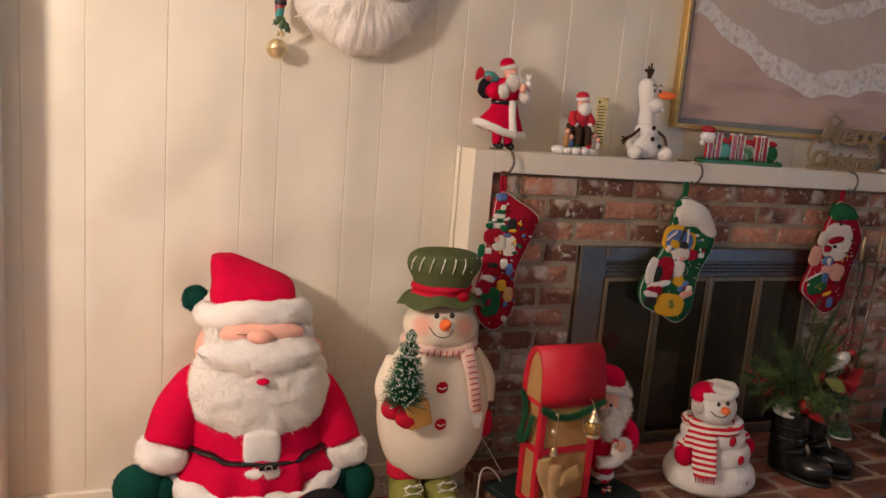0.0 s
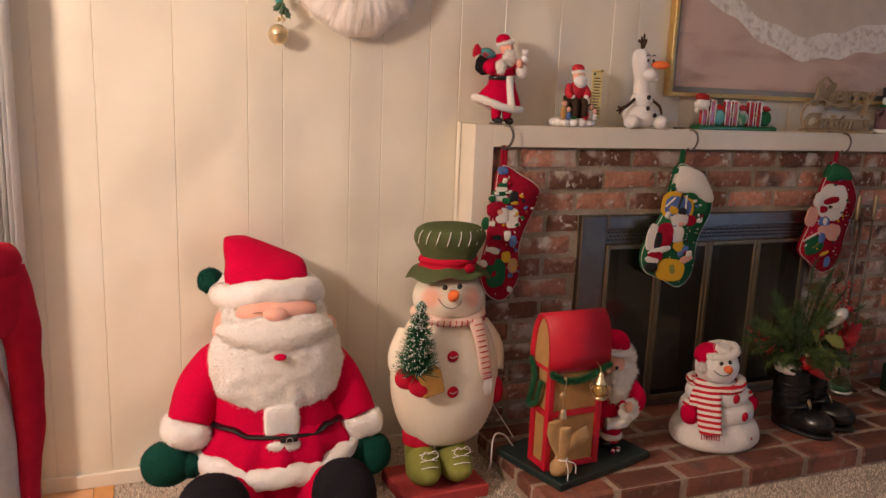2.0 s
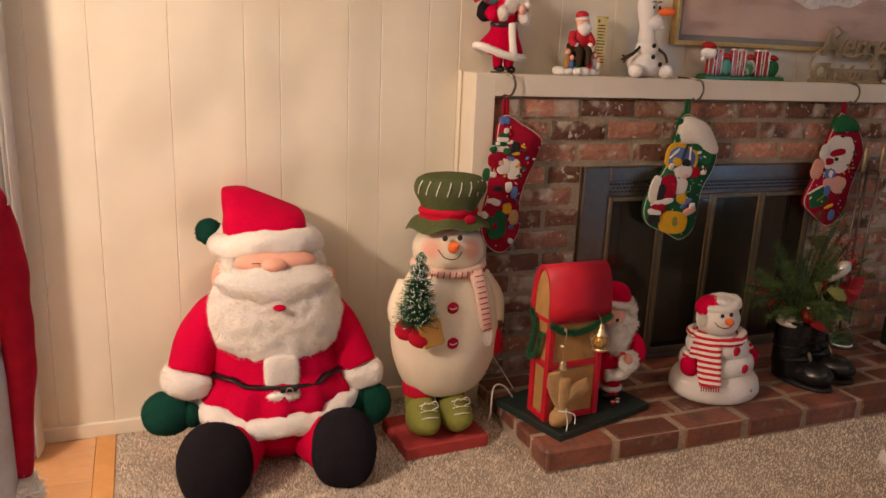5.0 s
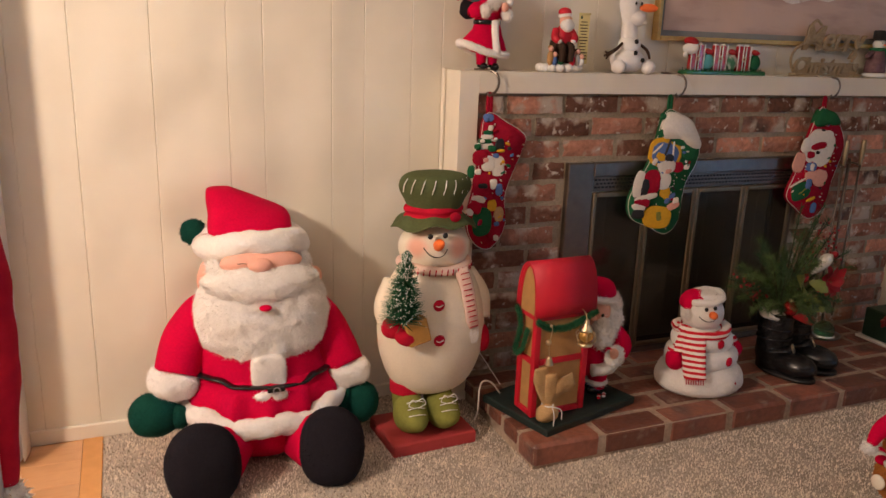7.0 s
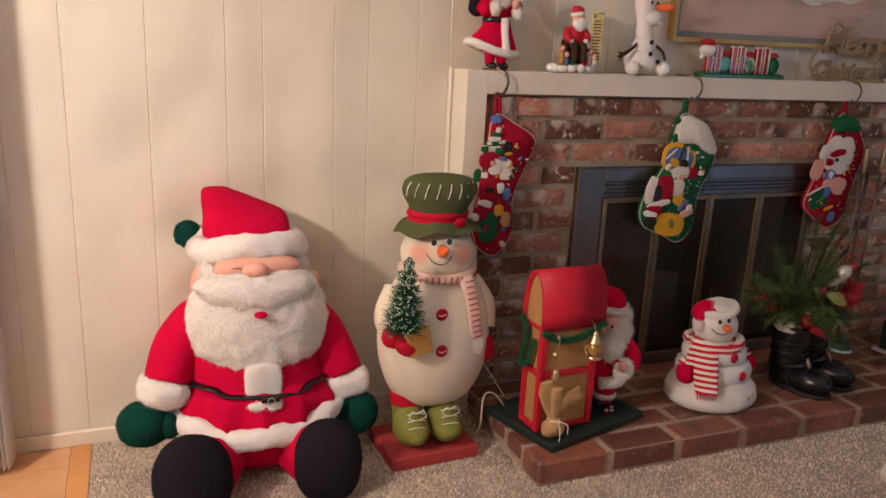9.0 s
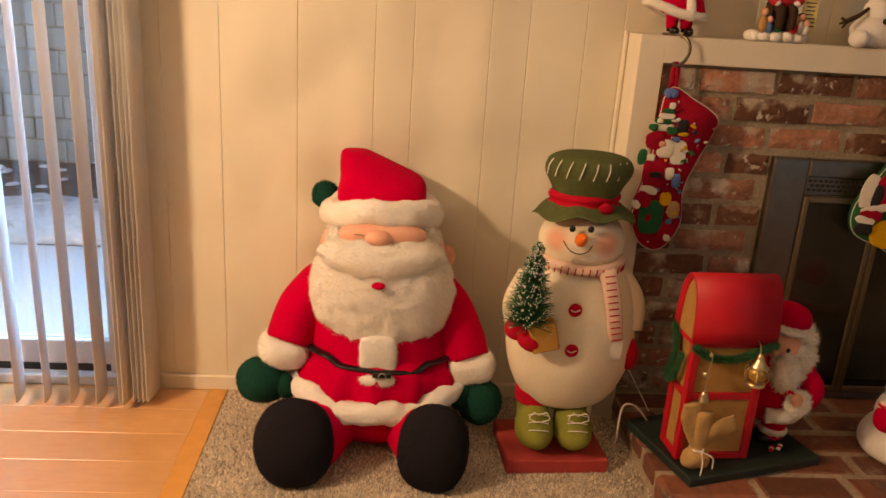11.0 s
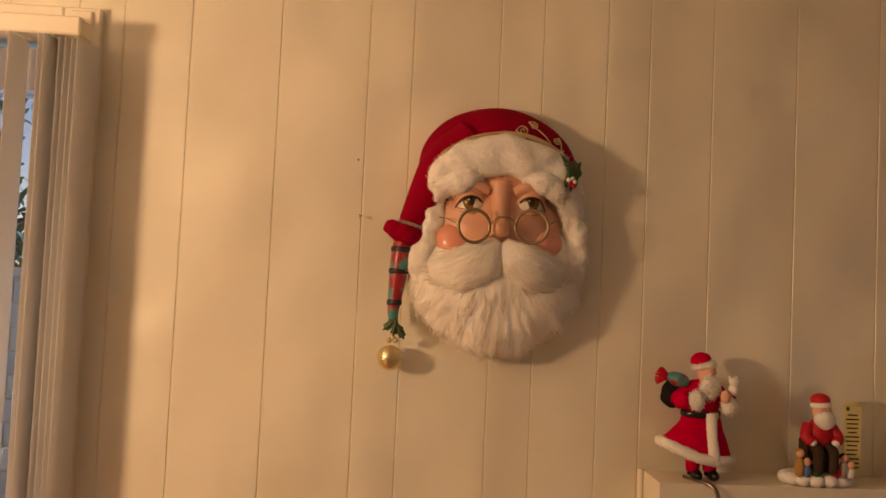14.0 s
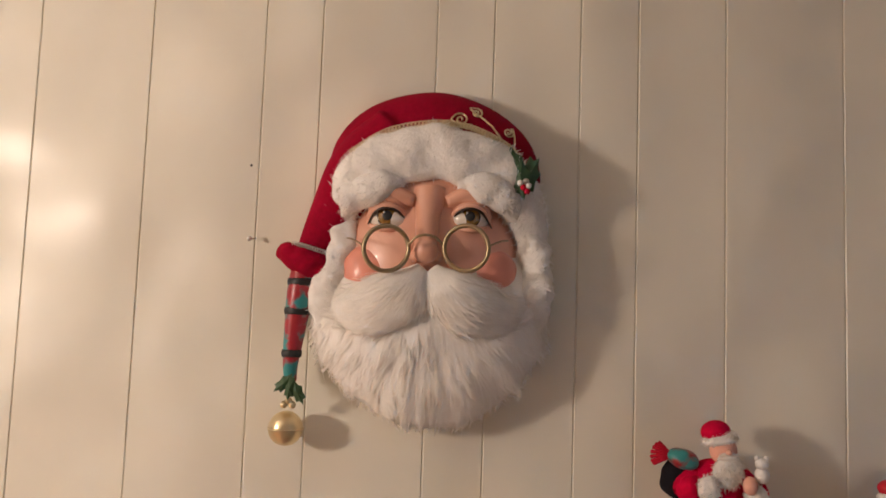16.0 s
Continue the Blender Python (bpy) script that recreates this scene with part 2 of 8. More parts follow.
# ---- materials ----
def paint(name, colour, rough=0.6, metal=0.0, vary=0.12, scale=30.0, big=3.0, bump=0.0, bump_scale=None, sheen=0.0, coat=0.0, per=0.0, distance=0.002, comb=None):
    """A surface with grain and larger patches in its colour, fine relief, and if wished a colour shift from piece to piece."""
    mt = bpy.data.materials.new(name)
    mt.use_nodes = True
    nt = mt.node_tree
    nd, ln = nt.nodes, nt.links
    bsdf = nd["Principled BSDF"]
    co = nd.new("ShaderNodeTexCoord")
    src = co.outputs["Object"]
    if per:
        info, add = nd.new("ShaderNodeObjectInfo"), nd.new("ShaderNodeVectorMath")
        mul = nd.new("ShaderNodeMath")
        mul.operation, mul.inputs[1].default_value = "MULTIPLY", 37.0
        ln.new(info.outputs["Random"], mul.inputs[0])
        ln.new(src, add.inputs[0]), ln.new(mul.outputs[0], add.inputs[1])
        src = add.outputs[0]
    fine, coarse = nd.new("ShaderNodeTexNoise"), nd.new("ShaderNodeTexNoise")
    for tex, sc, det in ((fine, scale, 6.0), (coarse, big, 3.0)):
        tex.inputs["Scale"].default_value, tex.inputs["Detail"].default_value = sc, det
        ln.new(src, tex.inputs["Vector"])
    mix = nd.new("ShaderNodeMath")
    mix.operation = "ADD"
    ln.new(fine.outputs[0], mix.inputs[0]), ln.new(coarse.outputs[0], mix.inputs[1])
    ramp = nd.new("ShaderNodeMapRange")
    ramp.inputs["From Min"].default_value, ramp.inputs["From Max"].default_value = 0.65, 1.35
    ramp.inputs["To Min"].default_value, ramp.inputs["To Max"].default_value = 1 - vary, 1 + vary
    ln.new(mix.outputs[0], ramp.inputs["Value"])
    value = ramp.outputs[0]
    if per:
        shift = nd.new("ShaderNodeMapRange")
        shift.inputs["To Min"].default_value, shift.inputs["To Max"].default_value = 1 - per, 1 + per
        ln.new(info.outputs["Random"], shift.inputs["Value"])
        both = nd.new("ShaderNodeMath")
        both.operation = "MULTIPLY"
        ln.new(value, both.inputs[0]), ln.new(shift.outputs[0], both.inputs[1])
        value = both.outputs[0]
    tint = nd.new("ShaderNodeVectorMath")
    tint.operation = "SCALE"
    tint.inputs[0].default_value = colour
    ln.new(value, tint.inputs["Scale"])
    ln.new(tint.outputs[0], bsdf.inputs["Base Color"])
    bsdf.inputs["Roughness"].default_value, bsdf.inputs["Metallic"].default_value = rough, metal
    bsdf.inputs["Sheen Weight"].default_value, bsdf.inputs["Sheen Roughness"].default_value = sheen, 0.5
    bsdf.inputs["Coat Weight"].default_value = coat
    if rough > 0.79:
        bsdf.inputs["Specular IOR Level"].default_value = 0.12
    if bump:
        b, tex = nd.new("ShaderNodeBump"), nd.new("ShaderNodeTexNoise")
        tex.inputs["Scale"].default_value, tex.inputs["Detail"].default_value = bump_scale or scale, 4.0
        if comb:
            mapping = nd.new("ShaderNodeMapping")
            mapping.inputs["Scale"].default_value = comb
            ln.new(src, mapping.inputs["Vector"])
            src = mapping.outputs[0]
        ln.new(src, tex.inputs["Vector"])
        b.inputs["Strength"].default_value, b.inputs["Distance"].default_value = bump, distance
        ln.new(tex.outputs[0], b.inputs["Height"]), ln.new(b.outputs[0], bsdf.inputs["Normal"])
    return mt


def layered(mt, colour, scale, low, high, rough=None, stretch=None):
    """A second colour that lies in patches over a material made by paint()."""
    nt = mt.node_tree
    nd, ln = nt.nodes, nt.links
    bsdf = nd["Principled BSDF"]
    old = bsdf.inputs["Base Color"].links[0].from_socket
    tex, ramp, mix = nd.new("ShaderNodeTexNoise"), nd.new("ShaderNodeMapRange"), nd.new("ShaderNodeMix")
    src = [l.from_socket for l in ln if l.to_node.type == "TEX_NOISE" and l.to_socket.name == "Vector"][0]
    if stretch:
        mapping = nd.new("ShaderNodeMapping")
        mapping.inputs["Scale"].default_value = stretch
        ln.new(src, mapping.inputs["Vector"])
        src = mapping.outputs[0]
    ln.new(src, tex.inputs["Vector"])
    tex.inputs["Scale"].default_value, tex.inputs["Detail"].default_value = scale, 5.0
    ramp.inputs["From Min"].default_value, ramp.inputs["From Max"].default_value = low, high
    ln.new(tex.outputs[0], ramp.inputs["Value"])
    mix.data_type = "RGBA"
    ln.new(ramp.outputs[0], mix.inputs[0])
    ln.new(old, mix.inputs[6])
    mix.inputs[7].default_value = (*colour, 1)
    ln.new(mix.outputs[2], bsdf.inputs["Base Color"])
    return mt


def glass(name, colour=(1, 1, 1), rough=0.0):
    mt = bpy.data.materials.new(name)
    mt.use_nodes = True
    b = mt.node_tree.nodes["Principled BSDF"]
    b.inputs["Base Color"].default_value = (*colour, 1)
    b.inputs["Roughness"].default_value, b.inputs["Transmission Weight"].default_value, b.inputs["IOR"].default_value = rough, 1.0, 1.45
    return mt


WALL = paint("cream_wall_paint", (0.76, 0.715, 0.595), 0.34, vary=0.06, scale=6, big=2.6, bump=0.7, bump_scale=4.3, distance=0.055)
for node in WALL.node_tree.nodes:
    if node.type == "TEX_NOISE" and abs(node.inputs["Scale"].default_value - 4.3) < 0.01:
        node.inputs["Detail"].default_value = 0.6
TRIM = paint("cream_trim_paint", (0.78, 0.72, 0.60), 0.45, vary=0.04, scale=14, bump=0.08, bump_scale=60)
CEIL = paint("white_ceiling_paint", (0.8, 0.78, 0.74), 0.9, vary=0.03, scale=90, bump=0.3)
# walls out of view: tone darkened to hold back bounced light
ROOM = paint("low_bounce_room_paint", (0.37, 0.33, 0.27), 0.7, vary=0.05, scale=8)
CARPET = paint("speckled_carpet", (0.56, 0.48, 0.395), 0.95, vary=0.3, scale=420, big=9, bump=1.0, bump_scale=320, distance=0.006)
TUFT = paint("carpet_pile", (0.82, 0.71, 0.59), 0.95, vary=0.25, scale=260, big=14)
TUFT2 = paint("dark_carpet_pile", (0.33, 0.27, 0.22), 0.95, vary=0.3, scale=260, big=14)
OAK = paint("honey_laminate", (0.68, 0.36, 0.17), 0.30, vary=0.08, scale=20, big=4, per=0.05, coat=0.9)
OAK.node_tree.nodes["Principled BSDF"].inputs["Coat Roughness"].default_value = 0.20
layered(OAK, (0.60, 0.29, 0.12), 14, 0.52, 0.8, stretch=(1, 9, 1))
OAKEDGE = paint("honey_edge_strip", (0.66, 0.31, 0.10), 0.25, vary=0.1, scale=30, per=0.05)
BRICK = paint("used_red_brick", (0.35, 0.165, 0.115), 0.85, vary=0.36, scale=60, big=9, bump=0.9, bump_scale=120, per=0.62, distance=0.004)
layered(BRICK, (0.095, 0.066, 0.060), 7, 0.56, 0.72)
layered(BRICK, (0.50, 0.42, 0.35), 11, 0.53, 0.64)
layered(BRICK, (0.62, 0.56, 0.49), 42, 0.61, 0.68)
PAVER = paint("hearth_brick", (0.25, 0.088, 0.055), 0.5, vary=0.30, scale=50, big=8, bump=0.7, bump_scale=70, per=0.38, distance=0.004)
layered(PAVER, (0.10, 0.045, 0.036), 8, 0.48, 0.70)
layered(PAVER, (0.36, 0.25, 0.19), 16, 0.61, 0.78)
MORTAR = paint("grey_mortar", (0.34, 0.285, 0.215), 0.95, vary=0.28, scale=90, big=7, bump=1.0, bump_scale=150, distance=0.004)
HEARTHMORTAR = paint("pale_hearth_mortar", (0.40, 0.31, 0.24), 0.95, vary=0.3, scale=70, big=7, bump=1.0, bump_scale=140, distance=0.004)
BRONZE = paint("dark_bronze_metal", (0.19, 0.155, 0.125), 0.28, 0.9, vary=0.15, scale=40)
DOORBRONZE = paint("rubbed_bronze", (0.24, 0.18, 0.11), 0.35, 0.9, vary=0.2, scale=40)
BRASS = paint("aged_brass", (0.36, 0.28, 0.17), 0.42, 1.0, vary=0.15, scale=40)
GOLD = paint("gold_metal", (0.74, 0.61, 0.38), 0.3, 1.0, vary=0.1, scale=60)
STEEL = paint("silver_metal", (0.6, 0.58, 0.55), 0.3, 1.0, vary=0.1)
SOOT_AND_HOLES = paint("soot_and_vent_hole_black", (0.035, 0.03, 0.027), 0.9, vary=0.4, scale=20, bump=0.6)
DARKGLASS = glass("smoked_glass", (0.30, 0.28, 0.26), 0.02)
PANE = glass("clear_glass")
VINYL = paint("white_vinyl", (0.84, 0.84, 0.84), 0.45, vary=0.05, scale=10)
nt = VINYL.node_tree
thin, both = nt.nodes.new("ShaderNodeBsdfTranslucent"), nt.nodes.new("ShaderNodeMixShader")
thin.inputs[0].default_value, both.inputs[0].default_value = (0.85, 0.85, 0.85, 1), 0.4
nt.links.new(nt.nodes["Principled BSDF"].outputs[0], both.inputs[1]), nt.links.new(thin.outputs[0], both.inputs[2])
nt.links.new(both.outputs[0], nt.nodes["Material Output"].inputs[0])
ALU = paint("white_aluminium", (0.66, 0.66, 0.66), 0.4, vary=0.05)
SEAL = paint("black_rubber", (0.03, 0.03, 0.03), 0.6)
REDPLUSH = paint("red_plush", (0.58, 0.002, 0.042), 0.9, vary=0.16, scale=170, big=10, bump=0.5, bump_scale=420)
FUR = paint("white_plush_fur", (0.82, 0.79, 0.75), 0.95, vary=0.05, scale=130, big=18, bump=0.6, bump_scale=85, distance=0.006)
COMBED = paint("combed_white_fleece", (0.90, 0.87, 0.82), 0.95, vary=0.05, scale=60, big=14, bump=0.32, bump_scale=1.0, distance=0.004, comb=(110, 50, 18))
FLEECE = paint("white_fleece", (0.90, 0.87, 0.82), 0.95, vary=0.05, scale=90, big=14, bump=0.65, bump_scale=85, distance=0.005)
for soft in (FUR, COMBED, FLEECE):
    fleece_bsdf = soft.node_tree.nodes["Principled BSDF"]
    fleece_bsdf.inputs["Subsurface Weight"].default_value, fleece_bsdf.inputs["Subsurface Scale"].default_value = 0.2, 0.02
    fleece_bsdf.inputs["Subsurface Radius"].default_value = (1.0, 0.9, 0.8)
FURTIP = paint("white_fur_tips", (0.90, 0.87, 0.83), 0.95, vary=0.06, scale=60)
fibre, wool = FURTIP.node_tree.nodes.new("ShaderNodeBsdfTranslucent"), FURTIP.node_tree.nodes.new("ShaderNodeMixShader")
fibre.inputs[0].default_value, wool.inputs[0].default_value = (0.95, 0.93, 0.89, 1), 0.5
FURTIP.node_tree.links.new(FURTIP.node_tree.nodes["Principled BSDF"].outputs[0], wool.inputs[1]), FURTIP.node_tree.links.new(fibre.outputs[0], wool.inputs[2])
FURTIP.node_tree.links.new(wool.outputs[0], FURTIP.node_tree.nodes["Material Output"].inputs[0])
SKIN = paint("peach_felt", (0.82, 0.43, 0.33), 0.8, vary=0.07, scale=60, bump=0.2)
GREENPLUSH = paint("dark_green_plush", (0.003, 0.055, 0.040), 0.9, vary=0.25, scale=150, bump=0.5, bump_scale=380)
BLACKPLUSH = paint("black_plush", (0.013, 0.011, 0.015), 0.92, vary=0.25, scale=150, bump=0.5, bump_scale=300)
BLACKVINYL = paint("black_shiny_vinyl", (0.010, 0.010, 0.012), 0.24, vary=0.2, scale=30, bump=0.25, bump_scale=18)
CREAMCLOTH = paint("cream_knit_cloth", (0.80, 0.715, 0.57), 0.85, vary=0.05, scale=160, big=6, bump=0.25, bump_scale=500)
BLUSH = paint("blushed_cloth", (0.80, 0.44, 0.33), 0.9, vary=0.08, scale=160)
OLIVE = paint("olive_felt", (0.085, 0.105, 0.045), 0.9, vary=0.16, scale=120, bump=0.4, bump_scale=400)
MOSS = paint("moss_green_felt", (0.23, 0.235, 0.055), 0.85, vary=0.14, scale=90, bump=0.4, bump_scale=300)
REDFELT = paint("red_felt", (0.50, 0.010, 0.032), 0.85, vary=0.12, scale=120, bump=0.3, bump_scale=300)
ORANGE = paint("orange_felt", (0.82, 0.16, 0.03), 0.6, vary=0.1, scale=90)
PINKKNIT = paint("pink_cream_knit", (0.76, 0.55, 0.46), 0.9, vary=0.08, scale=200, bump=0.5)
PINE = paint("green_bristle", (0.03, 0.15, 0.07), 0.8, vary=0.3, scale=90)
FROST = paint("frosted_tips", (0.60, 0.68, 0.60), 0.8, vary=0.05)
TANWOOD = paint("tan_plywood", (0.46, 0.245, 0.085), 0.7, vary=0.12, scale=40, bump=0.15)
CARDTAN = paint("tan_felt_pot", (0.52, 0.27, 0.075), 0.85, vary=0.1, scale=120, bump=0.3)
REDPAINT = paint("red_gloss_paint", (0.55, 0.007, 0.025), 0.52, vary=0.09, scale=25, big=5, bump=0.05, bump_scale=20)
REDBOARD = paint("dull_red_board", (0.43, 0.045, 0.045), 0.7, vary=0.12, scale=50, bump=0.3)
BASEGREEN = paint("dark_green_base", (0.012, 0.026, 0.024), 0.5, vary=0.25, scale=60, bump=0.4)
BURLAP = paint("tan_burlap", (0.50, 0.31, 0.145), 0.95, vary=0.25, scale=300, big=14, bump=0.9, bump_scale=420)
WHITE = paint("soft_white", (0.82, 0.79, 0.75), 0.6, vary=0.04, scale=40)
SNOW = paint("white_resin", (0.84, 0.83, 0.81), 0.5, vary=0.04, scale=30, bump=0.2)
BLACK = paint("matt_black", (0.012, 0.012, 0.013), 0.55, vary=0.1)
BROWN = paint("twig_brown", (0.055, 0.032, 0.022), 0.8, vary=0.2)
RESINSKIN = paint("glazed_peach_skin", (0.70, 0.36, 0.25), 0.36, vary=0.07, scale=30, big=12, coat=0.15)
BLUSHSKIN = paint("rosy_skin", (0.74, 0.29, 0.21), 0.30, vary=0.06, scale=30, coat=0.25)
VELVET = paint("wine_red_velvet", (0.29, 0.001, 0.020), 0.9, vary=0.2, scale=120, big=8, bump=0.3, bump_scale=300)

# ---- structure ----
W, E, S, TOP = -3.2, 4.2, -4.6, 2.44   # west, east and south walls, ceiling
DOOR_W, DOOR_E, DOOR_H = -2.50, -0.72, 2.03


def structure(name, label, category, at=(0, 0, 0)):
    return thing(name, at, label, category, kind="structure")


def plain(name, box, mat, label, category):
    g = Geo()
    g.add(bx(*box), mat, False)
    return solid(name, g, (box[0], box[2], box[4]), label, category, kind="structure")


wall_n = structure("wall_north", "cream painted wood panel wall with random-width vertical grooves", "wall")
g = Geo()
g.add(bx(DOOR_E, E, 0.0022, 0.14, 0, TOP), WALL, False)
g.add(bx(W, DOOR_W, 0.0022, 0.14, 0, TOP), WALL, False)
g.add(bx(DOOR_W, DOOR_E, 0.0022, 0.14, DOOR_H, TOP), WALL, False)
part("wall_core", g, wall_n)
# boards between the grooves: 8, 4, 8, 4, 6, 4, 6 and 8 inches in turn, 48 in all
INCH = 0.0254
steps = [8, 4, 8, 4, 6, 4, 6, 8]
edges = [0.0]
for i in range(40):
    edges.append(edges[-1] + steps[(i + 1) % 8] * INCH)
for i in range(20):
    edges.insert(0, edges[0] - steps[(-i) % 8] * INCH)
for x0, x1 in zip(edges, edges[1:]):
    a, b = max(x0, W), min(x1, E)
    low = 0.0
    if b <= a or (b <= DOOR_E and a >= DOOR_W):
        low = DOOR_H
    if b <= a:
        continue
    if a < DOOR_E < b:
        a = DOOR_E
    if a < DOOR_W < b:
        b = DOOR_W
    g = Geo()
    gap = 0.0004
    v, f = bx(a + gap, b - gap, 0.0, 0.013, low, TOP, 0.0017)
    g.add((v, f), WALL, False)
    part("panel_board", g, wall_n)

# unseen closing walls, kept dark so that they bounce little light
plain("wall_south", (W, E, S - 0.12, S, 0, TOP), ROOM, "plain unseen room wall, darkened to cut bounced light", "wall")
plain("wall_west", (W - 0.12, W, S, 0.14, 0, TOP), ROOM, "plain unseen room wall, darkened to cut bounced light", "wall")
WIN_S, WIN_N, WIN_H = -3.75, -2.75, 2.03      # glazed door in the east wall
wall_e = structure("wall_east", "plain unseen room wall with a glazed garden door, darkened to cut bounced light", "wall")
g = Geo()
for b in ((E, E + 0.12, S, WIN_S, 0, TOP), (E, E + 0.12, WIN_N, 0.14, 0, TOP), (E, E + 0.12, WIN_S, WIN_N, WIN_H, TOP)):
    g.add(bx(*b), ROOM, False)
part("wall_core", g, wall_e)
plain("ceiling", (W, E, S, 0.14, TOP, TOP + 0.1), CEIL, "white painted ceiling", "ceiling")
plain("subfloor", (W - 0.2, E + 0.12, S - 0.2, 0.16, -0.10, -0.022), MORTAR, "grey floor slab under the finishes", "floor")

# carpet with its pile, laminate with its edge strip
CE = -0.405
plain("carpet", (CE, E, S, 0.0, -0.022, 0.0), CARPET, "grey-beige speckled cut pile carpet", "carpet")
rng = random.Random(3)
piles = ([], []), ([], [])
for i in range(64000):
    v, f = piles[rng.random() < 0.36]
    x, y = rng.uniform(CE, 2.3), -1.25 * rng.random() ** 0.9
    if (y > -0.60 and x > 0.74) or y > -0.012:
        continue
    h, w = rng.uniform(0.004, 0.010), rng.uniform(0.0016, 0.0034)
    a = rng.uniform(0, 6.28)
    dx, dy = rng.uniform(-0.004, 0.004), rng.uniform(-0.004, 0.004)
    k = len(v)
    v += [(x + w * math.cos(a + q), y + w * math.sin(a + q), -0.001) for q in (0, 2.1, 4.2)] + [(x + dx, y + dy, h)]
    f += [(k, k + 1, k + 3), (k + 1, k + 2, k + 3), (k + 2, k, k + 3)]
g = Geo()
g.add(piles[0], TUFT, False)
g.add(piles[1], TUFT2, False)
solid("carpet_pile", g, (0, 0, 0), "short grey-beige speckled carpet pile", "carpet", kind="stuff")

floor = structure("floor", "glossy honey-coloured laminate floor by the sliding door", "floor")
g = Geo()
g.add(bx(CE - 0.055, CE, S, -0.012, -0.022, 0.004, 0.002), OAKEDGE, False)
part("edge_strip", g, floor, "lighter wooden strip against the carpet")
row, y = 0, -0.0
rng = random.Random(11)
while y > -2.6:
    x = CE - 0.056
    length = rng.uniform(0.5, 1.2)
    while x > W:
        x0 = max(W, x - length)
        g = Geo()
        g.add(bx(x0 + 0.0003, x - 0.0003, y - 0.1295, y - 0.0003, -0.022, 0.0, 0.0004), OAK, False)
        part("plank", g, floor)
        x, length = x0, 1.2
    y -= 0.13

g = Geo()
g.add(bx(-0.603, 0.659, -0.013, 0.0, 0.0, 0.046, 0.003), TRIM, False)
solid("baseboard", g, (0, 0, 0), "low cream painted baseboard along the panel wall", "baseboard", kind="structure")

# sliding glass door with its casing
door = structure("door_1", "white framed sliding glass patio door", "sliding door", (-0.70, 0, 0))
g = Geo()
for b in ((-0.665, -0.583, -0.022, 0.0, 0, DOOR_H + 0.06, 0.004), (-0.648, -0.600, -0.030, -0.0225, 0, DOOR_H + 0.05, 0.003),
          (DOOR_W - 0.08, -0.6655, -0.022, 0.0, DOOR_H, DOOR_H + 0.06, 0.004)):
    g.add(bx(*b), TRIM, False)
part("casing", g, door, "cream painted door casing")
g = Geo()
g.add(bx(-0.70, -0.6655, -0.012, 0.10, 0, DOOR_H, 0.003), TRIM, False)
part("jamb", g, door)
g = Geo()
for b in ((-0.735, -0.7005, 0.02, 0.09, 0.03, 2.0, 0.003), (DOOR_W, -0.7355, 0.02, 0.09, 1.90, 2.0, 0.003), (DOOR_W, -0.7355, 0.03, 0.075, 0.052, 0.128, 0.003),
          (-1.66, -1.60, 0.03, 0.075, 0.1285, 1.8995, 0.003)):
    g.add(bx(*b), ALU, False)
part("sash", g, door, "white aluminium sash")
g = Geo()
g.add(bx(DOOR_W, -0.7005, -0.005, 0.10, 0.0, 0.03, 0.003), ALU, False)
g.add(bx(DOOR_W, -0.7355, 0.03, 0.05, 0.0305, 0.0515), SEAL, False)
part("track", g, door, "aluminium sill track with black seal")
g = Geo()
g.add(bx(DOOR_W, -0.7355, 0.05, 0.056, 0.1285, 1.8995), PANE, False)
pane = part("pane", g, door, "clear glass")
pane.visible_shadow = False

door.location.x -= 0.02

garden_door = structure("door_2", "white framed glazed garden door in the east wall", "sliding door", (E, WIN_S, 0))
g = Geo()
for b in ((E + 0.03, E + 0.08, WIN_S, WIN_S + 0.06, 0.0, WIN_H, 0.003), (E + 0.03, E + 0.08, WIN_N - 0.06, WIN_N, 0.0, WIN_H, 0.003), (E + 0.03, E + 0.08, (WIN_S + WIN_N) / 2 - 0.03, (WIN_S + WIN_N) / 2 + 0.03, 0.0605, WIN_H - 0.0605, 0.003),
          (E + 0.03, E + 0.08, WIN_S + 0.0605, WIN_N - 0.0605, WIN_H - 0.06, WIN_H, 0.003), (E + 0.03, E + 0.08, WIN_S + 0.0605, WIN_N - 0.0605, 0.0, 0.06, 0.003)):
    g.add(bx(*b), ALU, False)
part("sash", g, garden_door, "white aluminium sash")
for y0, y1 in ((WIN_S + 0.0605, (WIN_S + WIN_N) / 2 - 0.0305), ((WIN_S + WIN_N) / 2 + 0.0305, WIN_N - 0.0605)):
    g = Geo()
    g.add(bx(E + 0.052, E + 0.058, y0, y1, 0.0605, WIN_H - 0.0605), PANE, False)
    part("pane", g, garden_door, "clear glass").visible_shadow = False

blind = thing("vertical_blind", (-0.70, -0.1, 2.02), "white vinyl vertical blind with its slats turned open", "blind")
g = Geo()
g.add(bx(DOOR_W - 0.05, -0.576, -0.145, -0.075, 1.990, 2.03, 0.004), TRIM, False)
part("head_rail", g, blind)
vane = Geo()
n = 6
v, f = [], []
for i in range(n + 1):
    u = i / n - 0.5
    cx = 0.006 * (1 - 4 * u * u)
    for z in (-0.982, 0.98):
        v += [(cx, u * 0.098, z), (cx + 0.0012, u * 0.098, z)]
for i in range(n):
    a = i * 4
    f += [(a, a + 2, a + 6, a + 4), (a + 1, a + 5, a + 7, a + 3), (a, a + 4, a + 5, a + 1), (a + 2, a + 3, a + 7, a + 6)]
